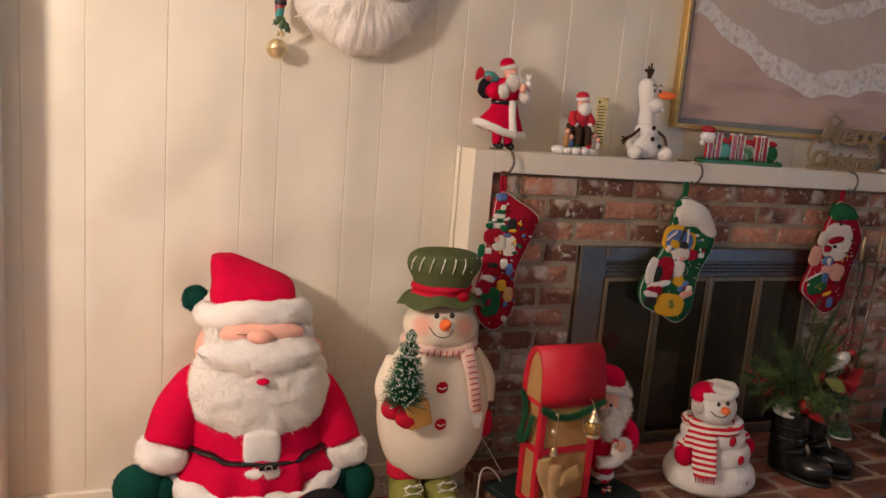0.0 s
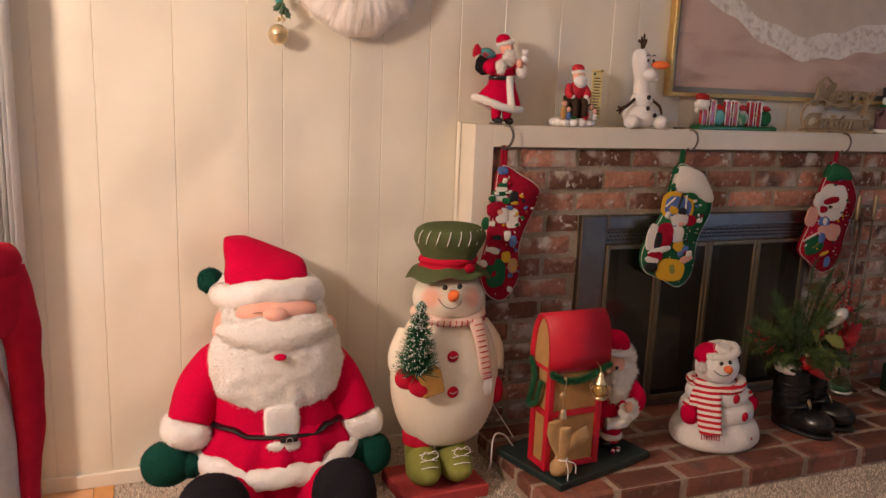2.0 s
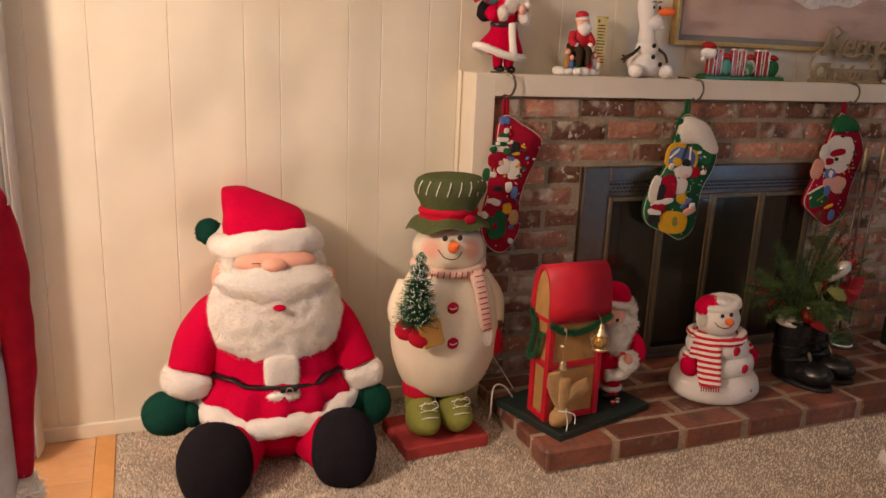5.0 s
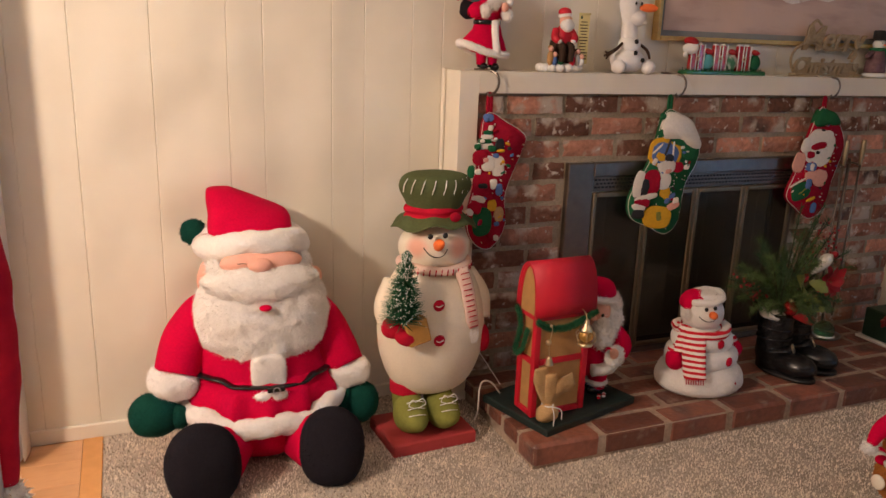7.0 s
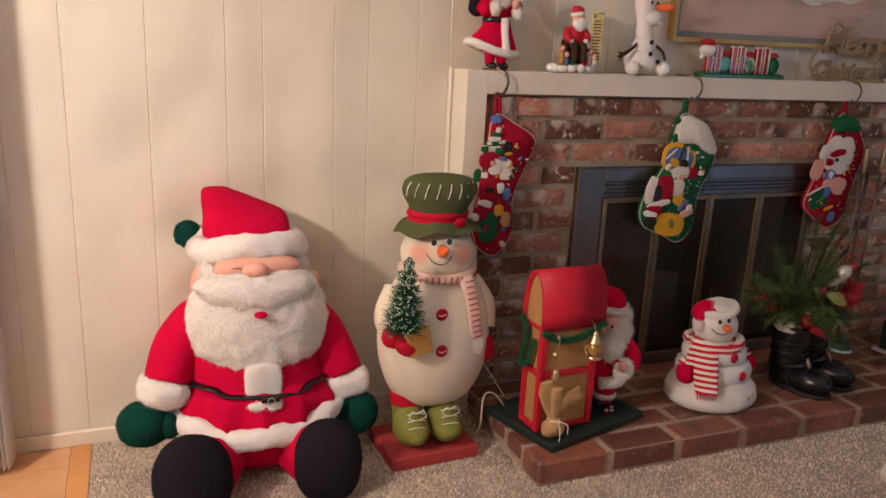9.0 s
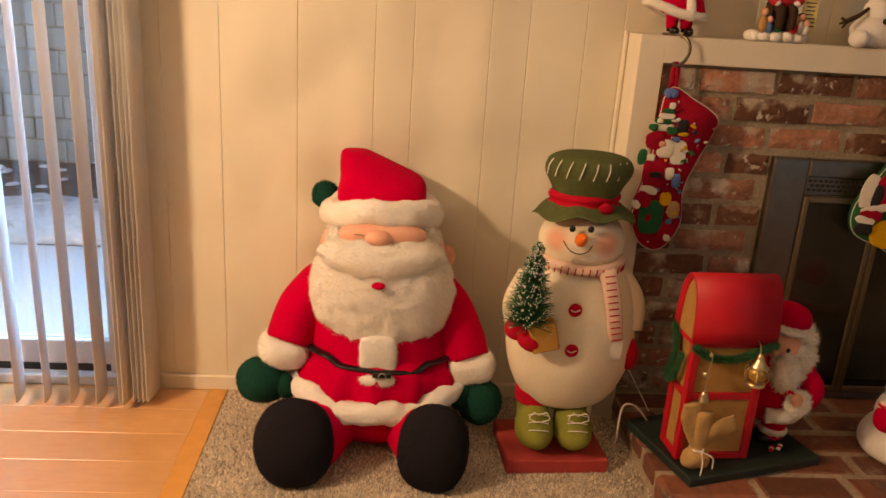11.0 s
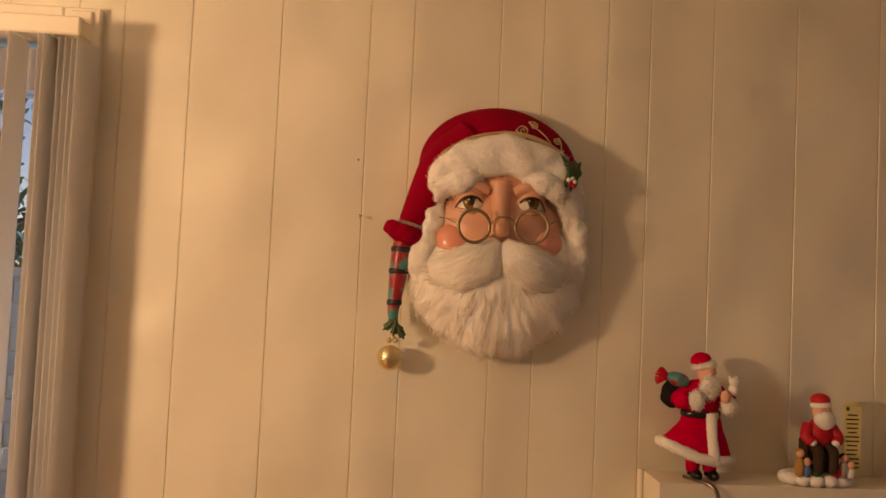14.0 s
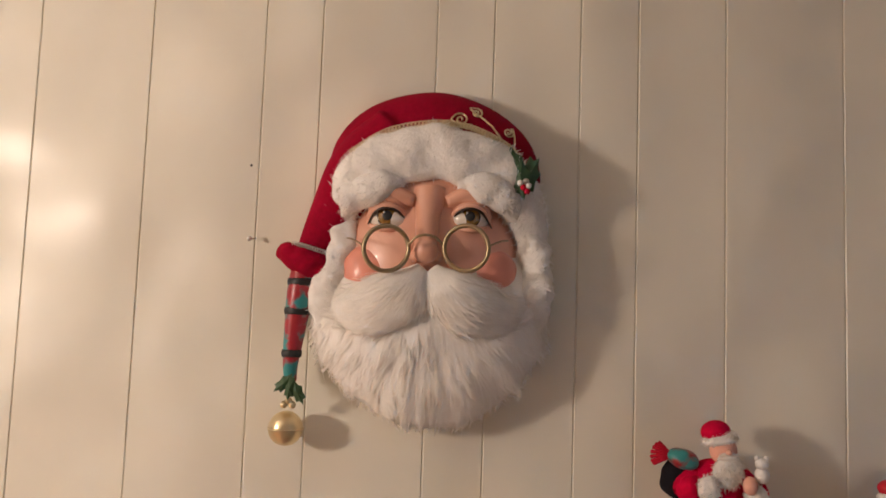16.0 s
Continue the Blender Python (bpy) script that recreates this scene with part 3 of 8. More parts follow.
vane.add((v, f), VINYL)
vane_mesh = vane.mesh("slat")
rng = random.Random(5)
xs = [-0.580, -0.592, -0.606, -0.620, -0.640, -0.652] + [-0.715 - 0.0745 * i for i in range(25)]
for i, x in enumerate(xs):
    shared("slat", vane_mesh, blind, (x, -0.090 if i < 4 else -0.112, 1.006), (0, 0, radians((-6 if i < 6 else 8) + rng.uniform(-6, 6))))

blind.location.x -= 0.02

# garden outside the door
g = Geo()
g.add(bx(-60, 60, 0.14, 1.55, -0.4, -0.10), paint("patio_concrete", (0.50, 0.52, 0.54), 0.85, vary=0.1, scale=40, big=1.2, bump=0.4), False)
g.add(bx(E + 0.121, 60, -60, 0.1395, -0.4, -0.10), g.mats[0], False)
solid("patio", g, (0, 0, 0), "pale grey concrete patio slab", "patio", kind="structure")
g = Geo()
SOIL = paint("bark_mulch", (0.17, 0.125, 0.10), 0.95, vary=0.5, scale=24, big=5, bump=1.0, bump_scale=30, distance=0.03)
g.add(bx(-60, 60, 1.5505, 70, -0.4, -0.12), SOIL, False)
solid("ground", g, (0, 0, 0), "dark bark mulch planting bed", "ground", kind="structure")
# patches of old snow on the bed, with crumbs of it about
SNOWBANK = paint("old_snow", (0.58, 0.62, 0.67), 0.9, vary=0.12, scale=30, big=6, bump=0.8, bump_scale=24, distance=0.02)
layered(SNOWBANK, (0.30, 0.26, 0.23), 9, 0.62, 0.74)
g = Geo()
rng = random.Random(21)
for c, r in (((-1.9, 1.98, -0.12), (1.5, 0.36, 0.11)), ((-3.6, 2.1, -0.12), (1.2, 0.42, 0.12)), ((-0.5, 2.0, -0.12), (0.7, 0.28, 0.07))):
    g.add(ell(c, r, nu=64, nv=24, bump=0.05, freq=5, seed=c[0]), SNOWBANK)
for k in range(60):
    s = rng.uniform(0.012, 0.045)
    g.add(ell((rng.uniform(-4.6, -0.4), rng.uniform(2.45, 3.3), -0.118), (s * 1.6, s, s * 0.6), (0, 0, rng.uniform(0, 90)), nu=8, nv=6), SNOWBANK)
solid("snow_patch", g, (-1.9, 2.0, -0.12), "patches of old white snow on the mulch bed", "snow", kind="stuff")
BLOCK = paint("grey_block", (0.36, 0.345, 0.325), 0.92, vary=0.14, scale=60, big=4, bump=0.6, bump_scale=80, per=0.1)
yard = structure("garden_wall", "grey concrete block garden wall", "wall", (-2, 3.4, -0.12))
g = Geo()
g.add(bx(-9, 5, 3.415, 3.56, -0.4, 1.44), MORTAR, False)
part("wall_core", g, yard)
bg = Geo()
bg.add(bx(-0.194, 0.194, 0, 0.02, 0.004, 0.146, 0.003), BLOCK, False)
block = bg.mesh("block")
for r in range(10):
    for c in range(12):
        shared("block", block, yard, (-5.2 + c * 0.4 + (0.2 if r % 2 else 0), 3.40, -0.11 + r * 0.153))
g = Geo()
g.add(bx(-9, 5, 3.39, 3.58, 1.4405, 1.50, 0.006), BLOCK, False)
part("coping", g, yard)
# shrub and tree behind the wall
LEAF = paint("garden_leaf", (0.05, 0.10, 0.035), 0.6, vary=0.4, scale=8, big=3)
for name, c, size, count, label in (("garden_shrub", (-3.3, 4.5, 1.75), (1.7, 0.5, 0.42), 2600, "dense green shrub growing behind the garden wall"),
                                    ("garden_tree", (-4.6, 7.0, 4.0), (1.9, 1.2, 1.2), 3600, "leafy green tree standing behind the garden wall")):
    t = thing(name, (c[0], c[1], -0.12), label, name.split("_")[1])
    g = Geo()
    g.add(tube([(c[0], c[1], -0.12), (c[0] + 0.05, c[1], c[2] * 0.5), (c[0], c[1], c[2] + size[2] * 0.4)], [0.09, 0.07, 0.03], n=8), BROWN)
    for k in range(6):
        a = k * 1.05
        g.add(tube([(c[0], c[1], c[2] * 0.55), (c[0] + size[0] * 0.4 * math.cos(a), c[1] + size[1] * 0.4 * math.sin(a), c[2]),
                    (c[0] + size[0] * 0.8 * math.cos(a), c[1] + size[1] * 0.8 * math.sin(a), c[2] + size[2] * 0.3)], [0.04, 0.025, 0.008], n=6), BROWN)
    part("trunk", g, t)
    g = Geo()
    v, f = [], []
    for i in range(count):
        d = Vector((rng.gauss(0, 0.45), rng.gauss(0, 0.45), rng.gauss(0, 0.45)))
        if noise.noise(d * 2.3) < -0.12:
            continue
        p = Vector(c) + Vector((d.x * size[0], d.y * size[1], d.z * size[2]))
        q = Vector((rng.uniform(-1, 1), rng.uniform(-1, 1), rng.uniform(-1, 1))).normalized() * rng.uniform(0.04, 0.08)
        s = q.cross(Vector((rng.uniform(-1, 1), 0.3, rng.uniform(-1, 1)))).normalized() * 0.025
        k = len(v)
        v += [p - q, p + s, p + q, p - s + Vector((0, 0, 0.01))]
        f.append((k, k + 1, k + 2, k + 3))
    g.add((v, f), LEAF, False)
    part("crown", g, t, "loose crown of small green leaves")

# ---- fireplace ----
MX, MY, MZ = 0.673, -0.119, 1.100      # mantel: its west end, front and top
ME = 2.78
mantel = structure("fireplace_mantel", "cream painted wooden mantel shelf and surround", "mantel", (MX, MY, 0))
g = Geo()
g.add(bx(MX + 0.0655, ME - 0.0655, MY, -0.0005, MZ - 0.067, MZ, 0.0008), TRIM, False)
part("shelf", g, mantel)
for name, b in (("side_board", (MX, MX + 0.0652, MY, -0.0005, 0, MZ, 0.0008)), ("side_board", (ME - 0.0652, ME, MY, -0.0005, 0, MZ, 0.0008)),
                ("moulding", (MX - 0.013, MX - 0.0005, -0.013, -0.0005, 0, MZ + 0.004, 0.004))):
    g = Geo()
    g.add(bx(*b), TRIM, False)
    part(name, g, mantel)

BY = -0.097                              # brick face
IX0, IX1, IZ0, IZ1 = 1.088, 2.112, 0.080, 0.803   # insert
HX, HY, HZ = 0.735, -0.605, 0.075        # hearth: west edge, front, top
breast = structure("fireplace_brickwork", "fireplace surround of worn reddish used bricks", "fireplace", (0.738, BY, HZ))
g = Geo()
for b in ((0.7385, IX0, BY + 0.011, -0.001, 0.0, MZ - 0.068), (IX1, ME - 0.0655, BY + 0.011, -0.001, 0.0, MZ - 0.068), (IX0, IX1, BY + 0.011, -0.001, IZ1, MZ - 0.068)):
    g = Geo()
    g.add(bx(*b), MORTAR, False)
    part("mortar", g, breast, "grey mortar")


def rough_brick(name, lx, ly, lz, mat, seed, wear):
    """A brick about its front's middle: its arrises chipped, its face uneven."""
    nx, nz = 8, 3
    v, f = [], []
    for j in range(nz + 1):
        for i in range(nx + 1):
            x, z = lx * (i / nx - 0.5), lz * (j / nz - 0.5)
            edge = min(i, nx - i, 1) * min(j, nz - j, 1)
            p = Vector((x, 0, z))
            dy = wear * (0.25 + noise.noise(p * 28 + Vector((seed, 0, 0)))) if edge else wear * (1.3 + noise.noise(p * 60 + Vector((seed, 3, 0))))
            inx = 0 if edge else wear * (0.5 + 0.9 * noise.noise(p * 45 + Vector((0, seed, 1))))
            v.append((x - math.copysign(inx, x) * (i in (0, nx)), max(dy, 0.0), z - math.copysign(inx, z) * (j in (0, nz))))
    for j in range(nz):
        for i in range(nx):
            a = j * (nx + 1) + i
            f.append((a, a + 1, a + nx + 2, a + nx + 1))
    rim = [i for i in range(nx + 1)] + [(j + 1) * (nx + 1) + nx for j in range(nz)] + [nz * (nx + 1) + nx - 1 - i for i in range(nx)] + [(nz - 1 - j) * (nx + 1) for j in range(nz - 1)]
    k = len(v)
    v += [(v[i][0], ly, v[i][2]) for i in rim]
    for i in range(len(rim)):
        j = (i + 1) % len(rim)
        f.append((rim[i], k + i, k + j, rim[j]))
    g = Geo()
    g.add((v, f), mat, False)
    return g.mesh(name)


COURSE, PITCH = 0.0735, 0.216
variants = [rough_brick("brick", 0.203, 0.03, 0.060, BRICK, 7.3 * i, 0.0042) for i in range(9)]
shorts = [rough_brick("brick", 0.100, 0.03, 0.060, BRICK, 5.1 * i + 2, 0.0042) for i in range(6)]
rng = random.Random(17)
z, row = MZ - 0.067 - 0.0665 + 0.030, 0
while z > HZ + 0.02:
    x = 0.745 + (0.0 if row % 2 else -0.108)
    while x < ME - 0.07:
        x0, x1 = max(x, 0.7400), min(x + 0.203, ME - 0.067)
        if z < IZ1 + 0.01:
            if x0 < IX0 and x1 > IX0 - 0.02:
                x1 = min(x1, IX0 - 0.004)
            if x0 < IX1 and x1 > IX1:
                x0 = IX1 + 0.004
            if x0 > IX0 and x1 < IX1 + 0.001:
                x += PITCH
                continue
        w = x1 - x0
        if w > 0.02:
            short = w < 0.13
            ob = shared("brick", rng.choice(shorts if short else variants), breast, ((x0 + x1) / 2, BY + rng.uniform(-0.003, 0.005), z + rng.uniform(-0.0015, 0.0015)),
                        (rng.uniform(-0.01, 0.01), rng.uniform(-0.008, 0.008), rng.uniform(-0.01, 0.01)), (w / (0.100 if short else 0.203), 1, rng.uniform(0.95, 1.04)))
        x += PITCH
    z -= COURSE
    row += 1

hearth = structure("hearth", "low raised hearth of reddish brown brick pavers", "hearth", (HX, HY, 0))
g = Geo()
g.add(bx(HX + 0.004, ME + 0.1, HY + 0.005, BY + 0.01, 0.0, HZ - 0.004), HEARTHMORTAR, False)
part("mortar", g, hearth, "grey mortar")


def paver(name, lx, ly, lz, seed):
    v, f = bx(-lx / 2, lx / 2, 0, ly, -lz, 0, 0.010)
    v = [(x + 0.0045 * noise.noise(Vector((x * 30, y * 30 + seed, z * 30))), y + 0.004 * noise.noise(Vector((x * 25 + seed, y * 30, z * 20))),
          z + 0.003 * noise.noise(Vector((x * 18, y * 18, seed)))) for x, y, z in v]
    g = Geo()
    g.add((v, f), PAVER, False)
    return g.mesh(name)


pavers = [paver("paver", 0.228, 0.098, HZ - 0.002, 4.7 * i) for i in range(6)]
flat_pavers = [paver("paver", 0.205, 0.093, 0.05, 3.3 * i + 1) for i in range(6)]
for r in range(5):
    lx, step = (0.228, 0.242) if r == 0 else (0.205, 0.219)
    x = HX - (0.0 if r % 2 == 0 else step / 2)
    while x < ME + 0.08:
        x0, x1 = max(x, HX), min(x + lx, ME + 0.09)
        if x1 - x0 > 0.03:
            shared("paver", rng.choice(pavers if r == 0 else flat_pavers), hearth, ((x0 + x1) / 2, HY + r * 0.1045 + rng.uniform(-0.002, 0.002), HZ + rng.uniform(-0.002, 0.0015)),
                   (0, 0, rng.uniform(-0.01, 0.01)), ((x1 - x0) / lx, 1, 1))
        x += step

insert = thing("fireplace_insert", (1.6, BY, HZ), "dark bronze fireplace insert with four smoked glass doors", "fireplace insert")
FY = BY - 0.012
g = Geo()
for b in ((IX0, 1.190, FY, -0.02, IZ0, IZ1, 0.004), (2.096, IX1, FY, -0.02, IZ0, IZ1, 0.004), (1.1905, 2.0955, FY, -0.02, 0.752, IZ1, 0.004), (1.1905, 2.0955, FY, -0.02, IZ0, 0.105, 0.004)):
    g = Geo()
    g.add(bx(*b), BRONZE, False)
    part("surround", g, insert, "dark bronze sheet metal surround")
g = Geo()
g.add(bx(1.1905, 2.0955, FY + 0.012, -0.03, 0.7005, 0.7515), BRONZE, False)
# vent holes: the shade inside them is put on as small dark plates
for i in range(60):
    for j in range(3):
        x = 1.20 + i * 0.015 + (0.0075 if j % 2 else 0)
        z = 0.712 + j * 0.013
        g.add(bx(x, x + 0.009, FY + 0.009, FY + 0.0115, z, z + 0.006), SOOT_AND_HOLES, False)
part("grille", g, insert, "metal vent grille with its dark holes put on as plates")
DX = [1.1905, 1.415, 1.632, 1.858, 2.0955]
for i in range(4):
    x0, x1 = DX[i] + 0.001, DX[i + 1] - 0.001
    g = Geo()
    w = 0.016
    for b in ((x0, x0 + w, FY - 0.004, FY + 0.010, 0.106, 0.6995, 0.003), (x1 - w, x1, FY - 0.004, FY + 0.010, 0.106, 0.6995, 0.003),
              (x0 + w + 0.0005, x1 - w - 0.0005, FY - 0.004, FY + 0.010, 0.682, 0.6995, 0.003), (x0 + w + 0.0005, x1 - w - 0.0005, FY - 0.004, FY + 0.010, 0.106, 0.124, 0.003)):
        g.add(bx(*b), DOORBRONZE, False)
    d = part("door", g, insert, "bronze framed door panel")
    g = Geo()
    g.add(bx(x0 + w + 0.0005, x1 - w - 0.0005, FY + 0.001, FY + 0.005, 0.1245, 0.6815), DARKGLASS, False)
    part("glass", g, d, "smoked glass")
g = Geo()
for b in ((1.14, 2.10, 0.45, 0.46, 0.08, 0.76), (1.14, 1.15, -0.018, 0.4495, 0.08, 0.76), (2.09, 2.10, -0.018, 0.4495, 0.08, 0.76), (1.14, 2.10, -0.018, 0.46, 0.7605, 0.77), (1.14, 2.10, -0.018, 0.46, 0.065, 0.0795)):
    g.add(bx(*b), SOOT_AND_HOLES, False)
part("firebox", g, insert, "sooty black firebox")
g = Geo()
for i in range(3):
    g.add(tube([(1.40, 0.16 + 0.07 * i, 0.135 + 0.03 * (i % 2)), (1.62, 0.17 + 0.07 * i, 0.14 + 0.03 * (i % 2)), (1.86, 0.15 + 0.07 * i, 0.13 + 0.03 * (i % 2))], 0.042, n=10, bump=0.006, freq=30), BROWN)
part("log", g, insert, "charred log")

# framed seascape over the mantel
pic = thing("framed_painting", (1.45, -0.02, 1.21), "gold-framed pastel painting of surf on a sandy beach", "painting")
FRAMEGOLD = paint("worn_gold_leaf", (0.66, 0.46, 0.18), 0.5, 0.75, vary=0.2, scale=50)
PX0, PX1, PZ0, PZ1 = 1.446, 2.72, 1.212, 2.06
g = Geo()
for b in ((PX0, PX0 + 0.016, -0.034, -0.001, PZ0, PZ1, 0.002), (PX1 - 0.016, PX1, -0.034, -0.001, PZ0, PZ1, 0.002),
          (PX0 + 0.0165, PX1 - 0.0165, -0.034, -0.001, PZ0, PZ0 + 0.016, 0.002), (PX0 + 0.0165, PX1 - 0.0165, -0.034, -0.001, PZ1 - 0.016, PZ1, 0.002)):
    g.add(bx(*b), FRAMEGOLD, False)
part("frame", g, pic, "thin polished gold frame")
MAT = paint("slate_liner", (0.25, 0.27, 0.27), 0.7, vary=0.06)
g = Geo()
g.add(bx(PX0 + 0.0165, PX1 - 0.0165, -0.014, -0.001, PZ0 + 0.0165, PZ1 - 0.0165), MAT, False)
part("liner", g, pic, "slate blue liner")
SAND = paint("painted_sand", (0.60, 0.45, 0.38), 0.7, vary=0.1, scale=5, big=2.0)
layered(SAND, (0.44, 0.29, 0.25), 4.0, 0.5, 0.75, stretch=(1, 1, 4))
SURF = paint("painted_foam", (0.80, 0.77, 0.72), 0.7, vary=0.16, scale=70, big=10, bump=0.8, bump_scale=60, distance=0.004)
layered(SURF, (0.60, 0.52, 0.46), 38, 0.50, 0.66)
SEA = paint("painted_shallows", (0.62, 0.53, 0.45), 0.7, vary=0.12, scale=9, big=2)
g = Geo()
g.add(bx(PX0 + 0.036, PX1 - 0.036, -0.016, -0.0145, PZ0 + 0.036, PZ1 - 0.036), SAND, False)
canvas = part("canvas", g, pic)


def shore(u):
    """Height of the surf's lower edge along the canvas."""
    return 1.60 - 0.235 * math.sin(min(u / 0.62, 1.0) * math.pi / 2) ** 1.3 + 0.16 * max(0, u - 0.62) + 0.008 * math.sin(u * 31)


def band(lift0, lift1, y, mat):
    x0, x1 = PX0 + 0.037, PX1 - 0.037
    v, f = [], []
    for i in range(41):
        u = (x1 - x0) * i / 40
        for h in (lift0, lift1):
            v.append((x0 + u, y, min(shore(u) + h * (0.6 + 0.5 * u) + (0.008 * noise.noise(Vector((u * 14, h, 0)))), PZ1 - 0.037)))
    for i in range(40):
        f.append((2 * i, 2 * i + 2, 2 * i + 3, 2 * i + 1))
    g = Geo()
    g.add((v, f), mat, False)
    return g


part("painted_water", band(0.05, 0.9, -0.0164, SEA), pic)
part("painted_surf", band(0.0, 0.10, -0.0168, SURF), pic)
part("painted_wave", band(0.30, 0.36, -0.0168, SURF), pic)


# ---- the large plush figure seated on the carpet ----
def plush_santa():
    g = Geo()
    # trousers and seat
    g.add(ell((0.035, -0.22, 0.12), (0.185, 0.16, 0.12), bump=0.008, freq=9), REDPLUSH)
    for x, x1 in ((-0.055, -0.135), (0.125, 0.175)):
        g.add(tube([(x, -0.24, 0.105), ((x + x1) / 2, -0.34, 0.085), (x1, -0.42, 0.085)], [0.085, 0.085, 0.085], n=20, bump=0.006, freq=14), REDPLUSH)
    # boots with upturned soles
    for c, r, rot in (((-0.155, -0.455, 0.105), (0.098, 0.066, 0.108), (-14, 0, 10)), ((0.185, -0.460, 0.100), (0.088, 0.062, 0.110), (-12, 0, -12))):
        b = g.add(ell(c, r, rot, bump=0.005, freq=14, power=0.86, nu=32), BLACKPLUSH)
        g.add(tufts(b, 900, 0.005, 0.0012), BLACKPLUSH, False)
    # torso, skirt and its fur hem
    g.add(rev([(0.02, 0.13), (0.185, 0.16), (0.205, 0.22), (0.185, 0.30), (0.165, 0.40), (0.13, 0.50), (0.03, 0.54)], (0.04, -0.19, 0), sy=0.72, bump=0.010, freq=8), REDPLUSH)

    def folds(x, y, z):
        a = math.atan2(y, x)
        k = 1 + (0.055 * math.sin(a * 11 + 0.7) + 0.03 * math.sin(a * 23)) * max(0.0, 0.29 - z) / 0.1
        return x * k, y * k, z

    g.add(rev([(0.16, 0.155), (0.215, 0.150), (0.225, 0.19), (0.205, 0.235), (0.165, 0.265)], (0.04, -0.20, 0), n=72, sy=0.78, fn=folds, bump=0.006, freq=22), REDPLUSH)
    hem = []
    for i in range(33):
        a = radians(-190 + 200 * i / 32)
        drop = 0.045 * max(0, -math.sin(a))
        hem.append((0.040 + 0.222 * math.cos(a), -0.205 + 0.176 * math.sin(a), 0.188 - drop + 0.006 * math.sin(a * 7)))
    t = g.add(tube(hem, 0.030, n=16, k=2, bump=0.007, freq=40), FUR)
    g.add(tufts(t, 6000, 0.0065, 0.0008, spread=1.0), FURTIP, False)
    # belt, buckle and front placket
    belt = [(0.040 + 0.197 * math.cos(radians(a)), -0.195 + 0.150 * math.sin(radians(a)), 0.262 + 0.012 * math.cos(radians(a)) * -1 - 0.014 * (1 if -130 < a < -50 else 0)) for a in range(-190, 11, 10)]
    g.add(tube(belt, 0.0135, n=10, k=3, flat=0.35, up=(0, 0, 1)), BLACKVINYL)
    p = g.add(ell((0.040, -0.322, 0.276), (0.048, 0.020, 0.060), bump=0.003, freq=40, power=0.42), FUR)
    g.add(tufts(p, 900, 0.007, 0.0010, spread=0.8), FURTIP, False)
    p = g.add(ell((0.040, -0.352, 0.228), (0.046, 0.018, 0.014), bump=0.003, freq=40, power=0.7), FUR)
    g.add(tufts(p, 400, 0.007, 0.0013), FURTIP, False)
    g.add(bx(0.028, 0.075, -0.376, -0.366, 0.243, 0.256, 0.002), BLACKVINYL, False)
    g.add(ring((0.052, -0.377, 0.249), 0.009, 0.0014, n=16, k=6), STEEL)
    # arms, cuffs, mitts
    for arm, rad, cuff, mitt, thumb in (
            ([(-0.075, -0.16, 0.455), (-0.132, -0.18, 0.400), (-0.175, -0.205, 0.330), (-0.196, -0.235, 0.27)], [0.045, 0.062, 0.068, 0.062], ((-0.208, -0.240, 0.255), (0.066, 0.064, 0.044), (0, 16, 0)),
             ((-0.262, -0.265, 0.172), (0.068, 0.05, 0.063), (0, 24, 0)), ((-0.200, -0.280, 0.165), (0.028, 0.026, 0.036), (0, -14, 0))),
            ([(0.165, -0.16, 0.440), (0.218, -0.18, 0.375), (0.258, -0.205, 0.290), (0.280, -0.235, 0.235)], [0.045, 0.060, 0.066, 0.060], ((0.288, -0.240, 0.222), (0.066, 0.062, 0.042), (0, -8, 0)),
             ((0.318, -0.262, 0.126), (0.062, 0.05, 0.068), (0, -14, 0)), ((0.264, -0.280, 0.150), (0.024, 0.026, 0.040), (0, 14, 0)))):
        g.add(tube(arm, rad, n=24, bump=0.007, freq=12), REDPLUSH)
        c = g.add(ell(*cuff, bump=0.007, freq=30, power=0.75), FUR)
        g.add(tufts(c, 3000, 0.0065, 0.0008, spread=1.0), FURTIP, False)
        for e in (mitt, thumb):
            m = g.add(ell(*e, bump=0.004, freq=20), GREENPLUSH)
            g.add(tufts(m, 900, 0.005, 0.0011), GREENPLUSH, False)
    # head, face, beard
    g.add(ell((0.040, -0.165, 0.51), (0.165, 0.11, 0.125), bump=0.004, freq=10), SKIN)
    g.add(ell((0.040, -0.252, 0.583), (0.112, 0.040, 0.036), bump=0.003, freq=20), SKIN)
    g.add(ell((0.030, -0.290, 0.583), (0.034, 0.024, 0.020)), SKIN)
    g.add(ell((0.214, -0.13, 0.492), (0.024, 0.02, 0.030)), SKIN)
    g.add(tube([(-0.030, -0.289, 0.590), (-0.018, -0.293, 0.592), (-0.006, -0.293, 0.590)], 0.0011, n=6), BROWN)

    def jowl(x, y, z):
        k = 1.0 + 0.04 * math.cos(z * 2.4) - (0.34 * max(0, -z - 0.30) ** 1.1) + 0.14 * max(0, z - 0.2)
        return x * k, y, z

    beard = g.add(ell((0.044, -0.224, 0.414), (0.180, 0.110, 0.196), bump=0.008, freq=34, nu=96, nv=72, fn=jowl), FUR)
    g.add(tufts(beard, 24000, 0.0075, 0.0008, down=0.25, spread=1.1, keep=lambda x, y, z: y < -0.14), FURTIP, False)
    for x in (-0.076, 0.158):
        m = g.add(ell((x, -0.185, 0.550), (0.030, 0.060, 0.055), bump=0.006, freq=26), FUR)
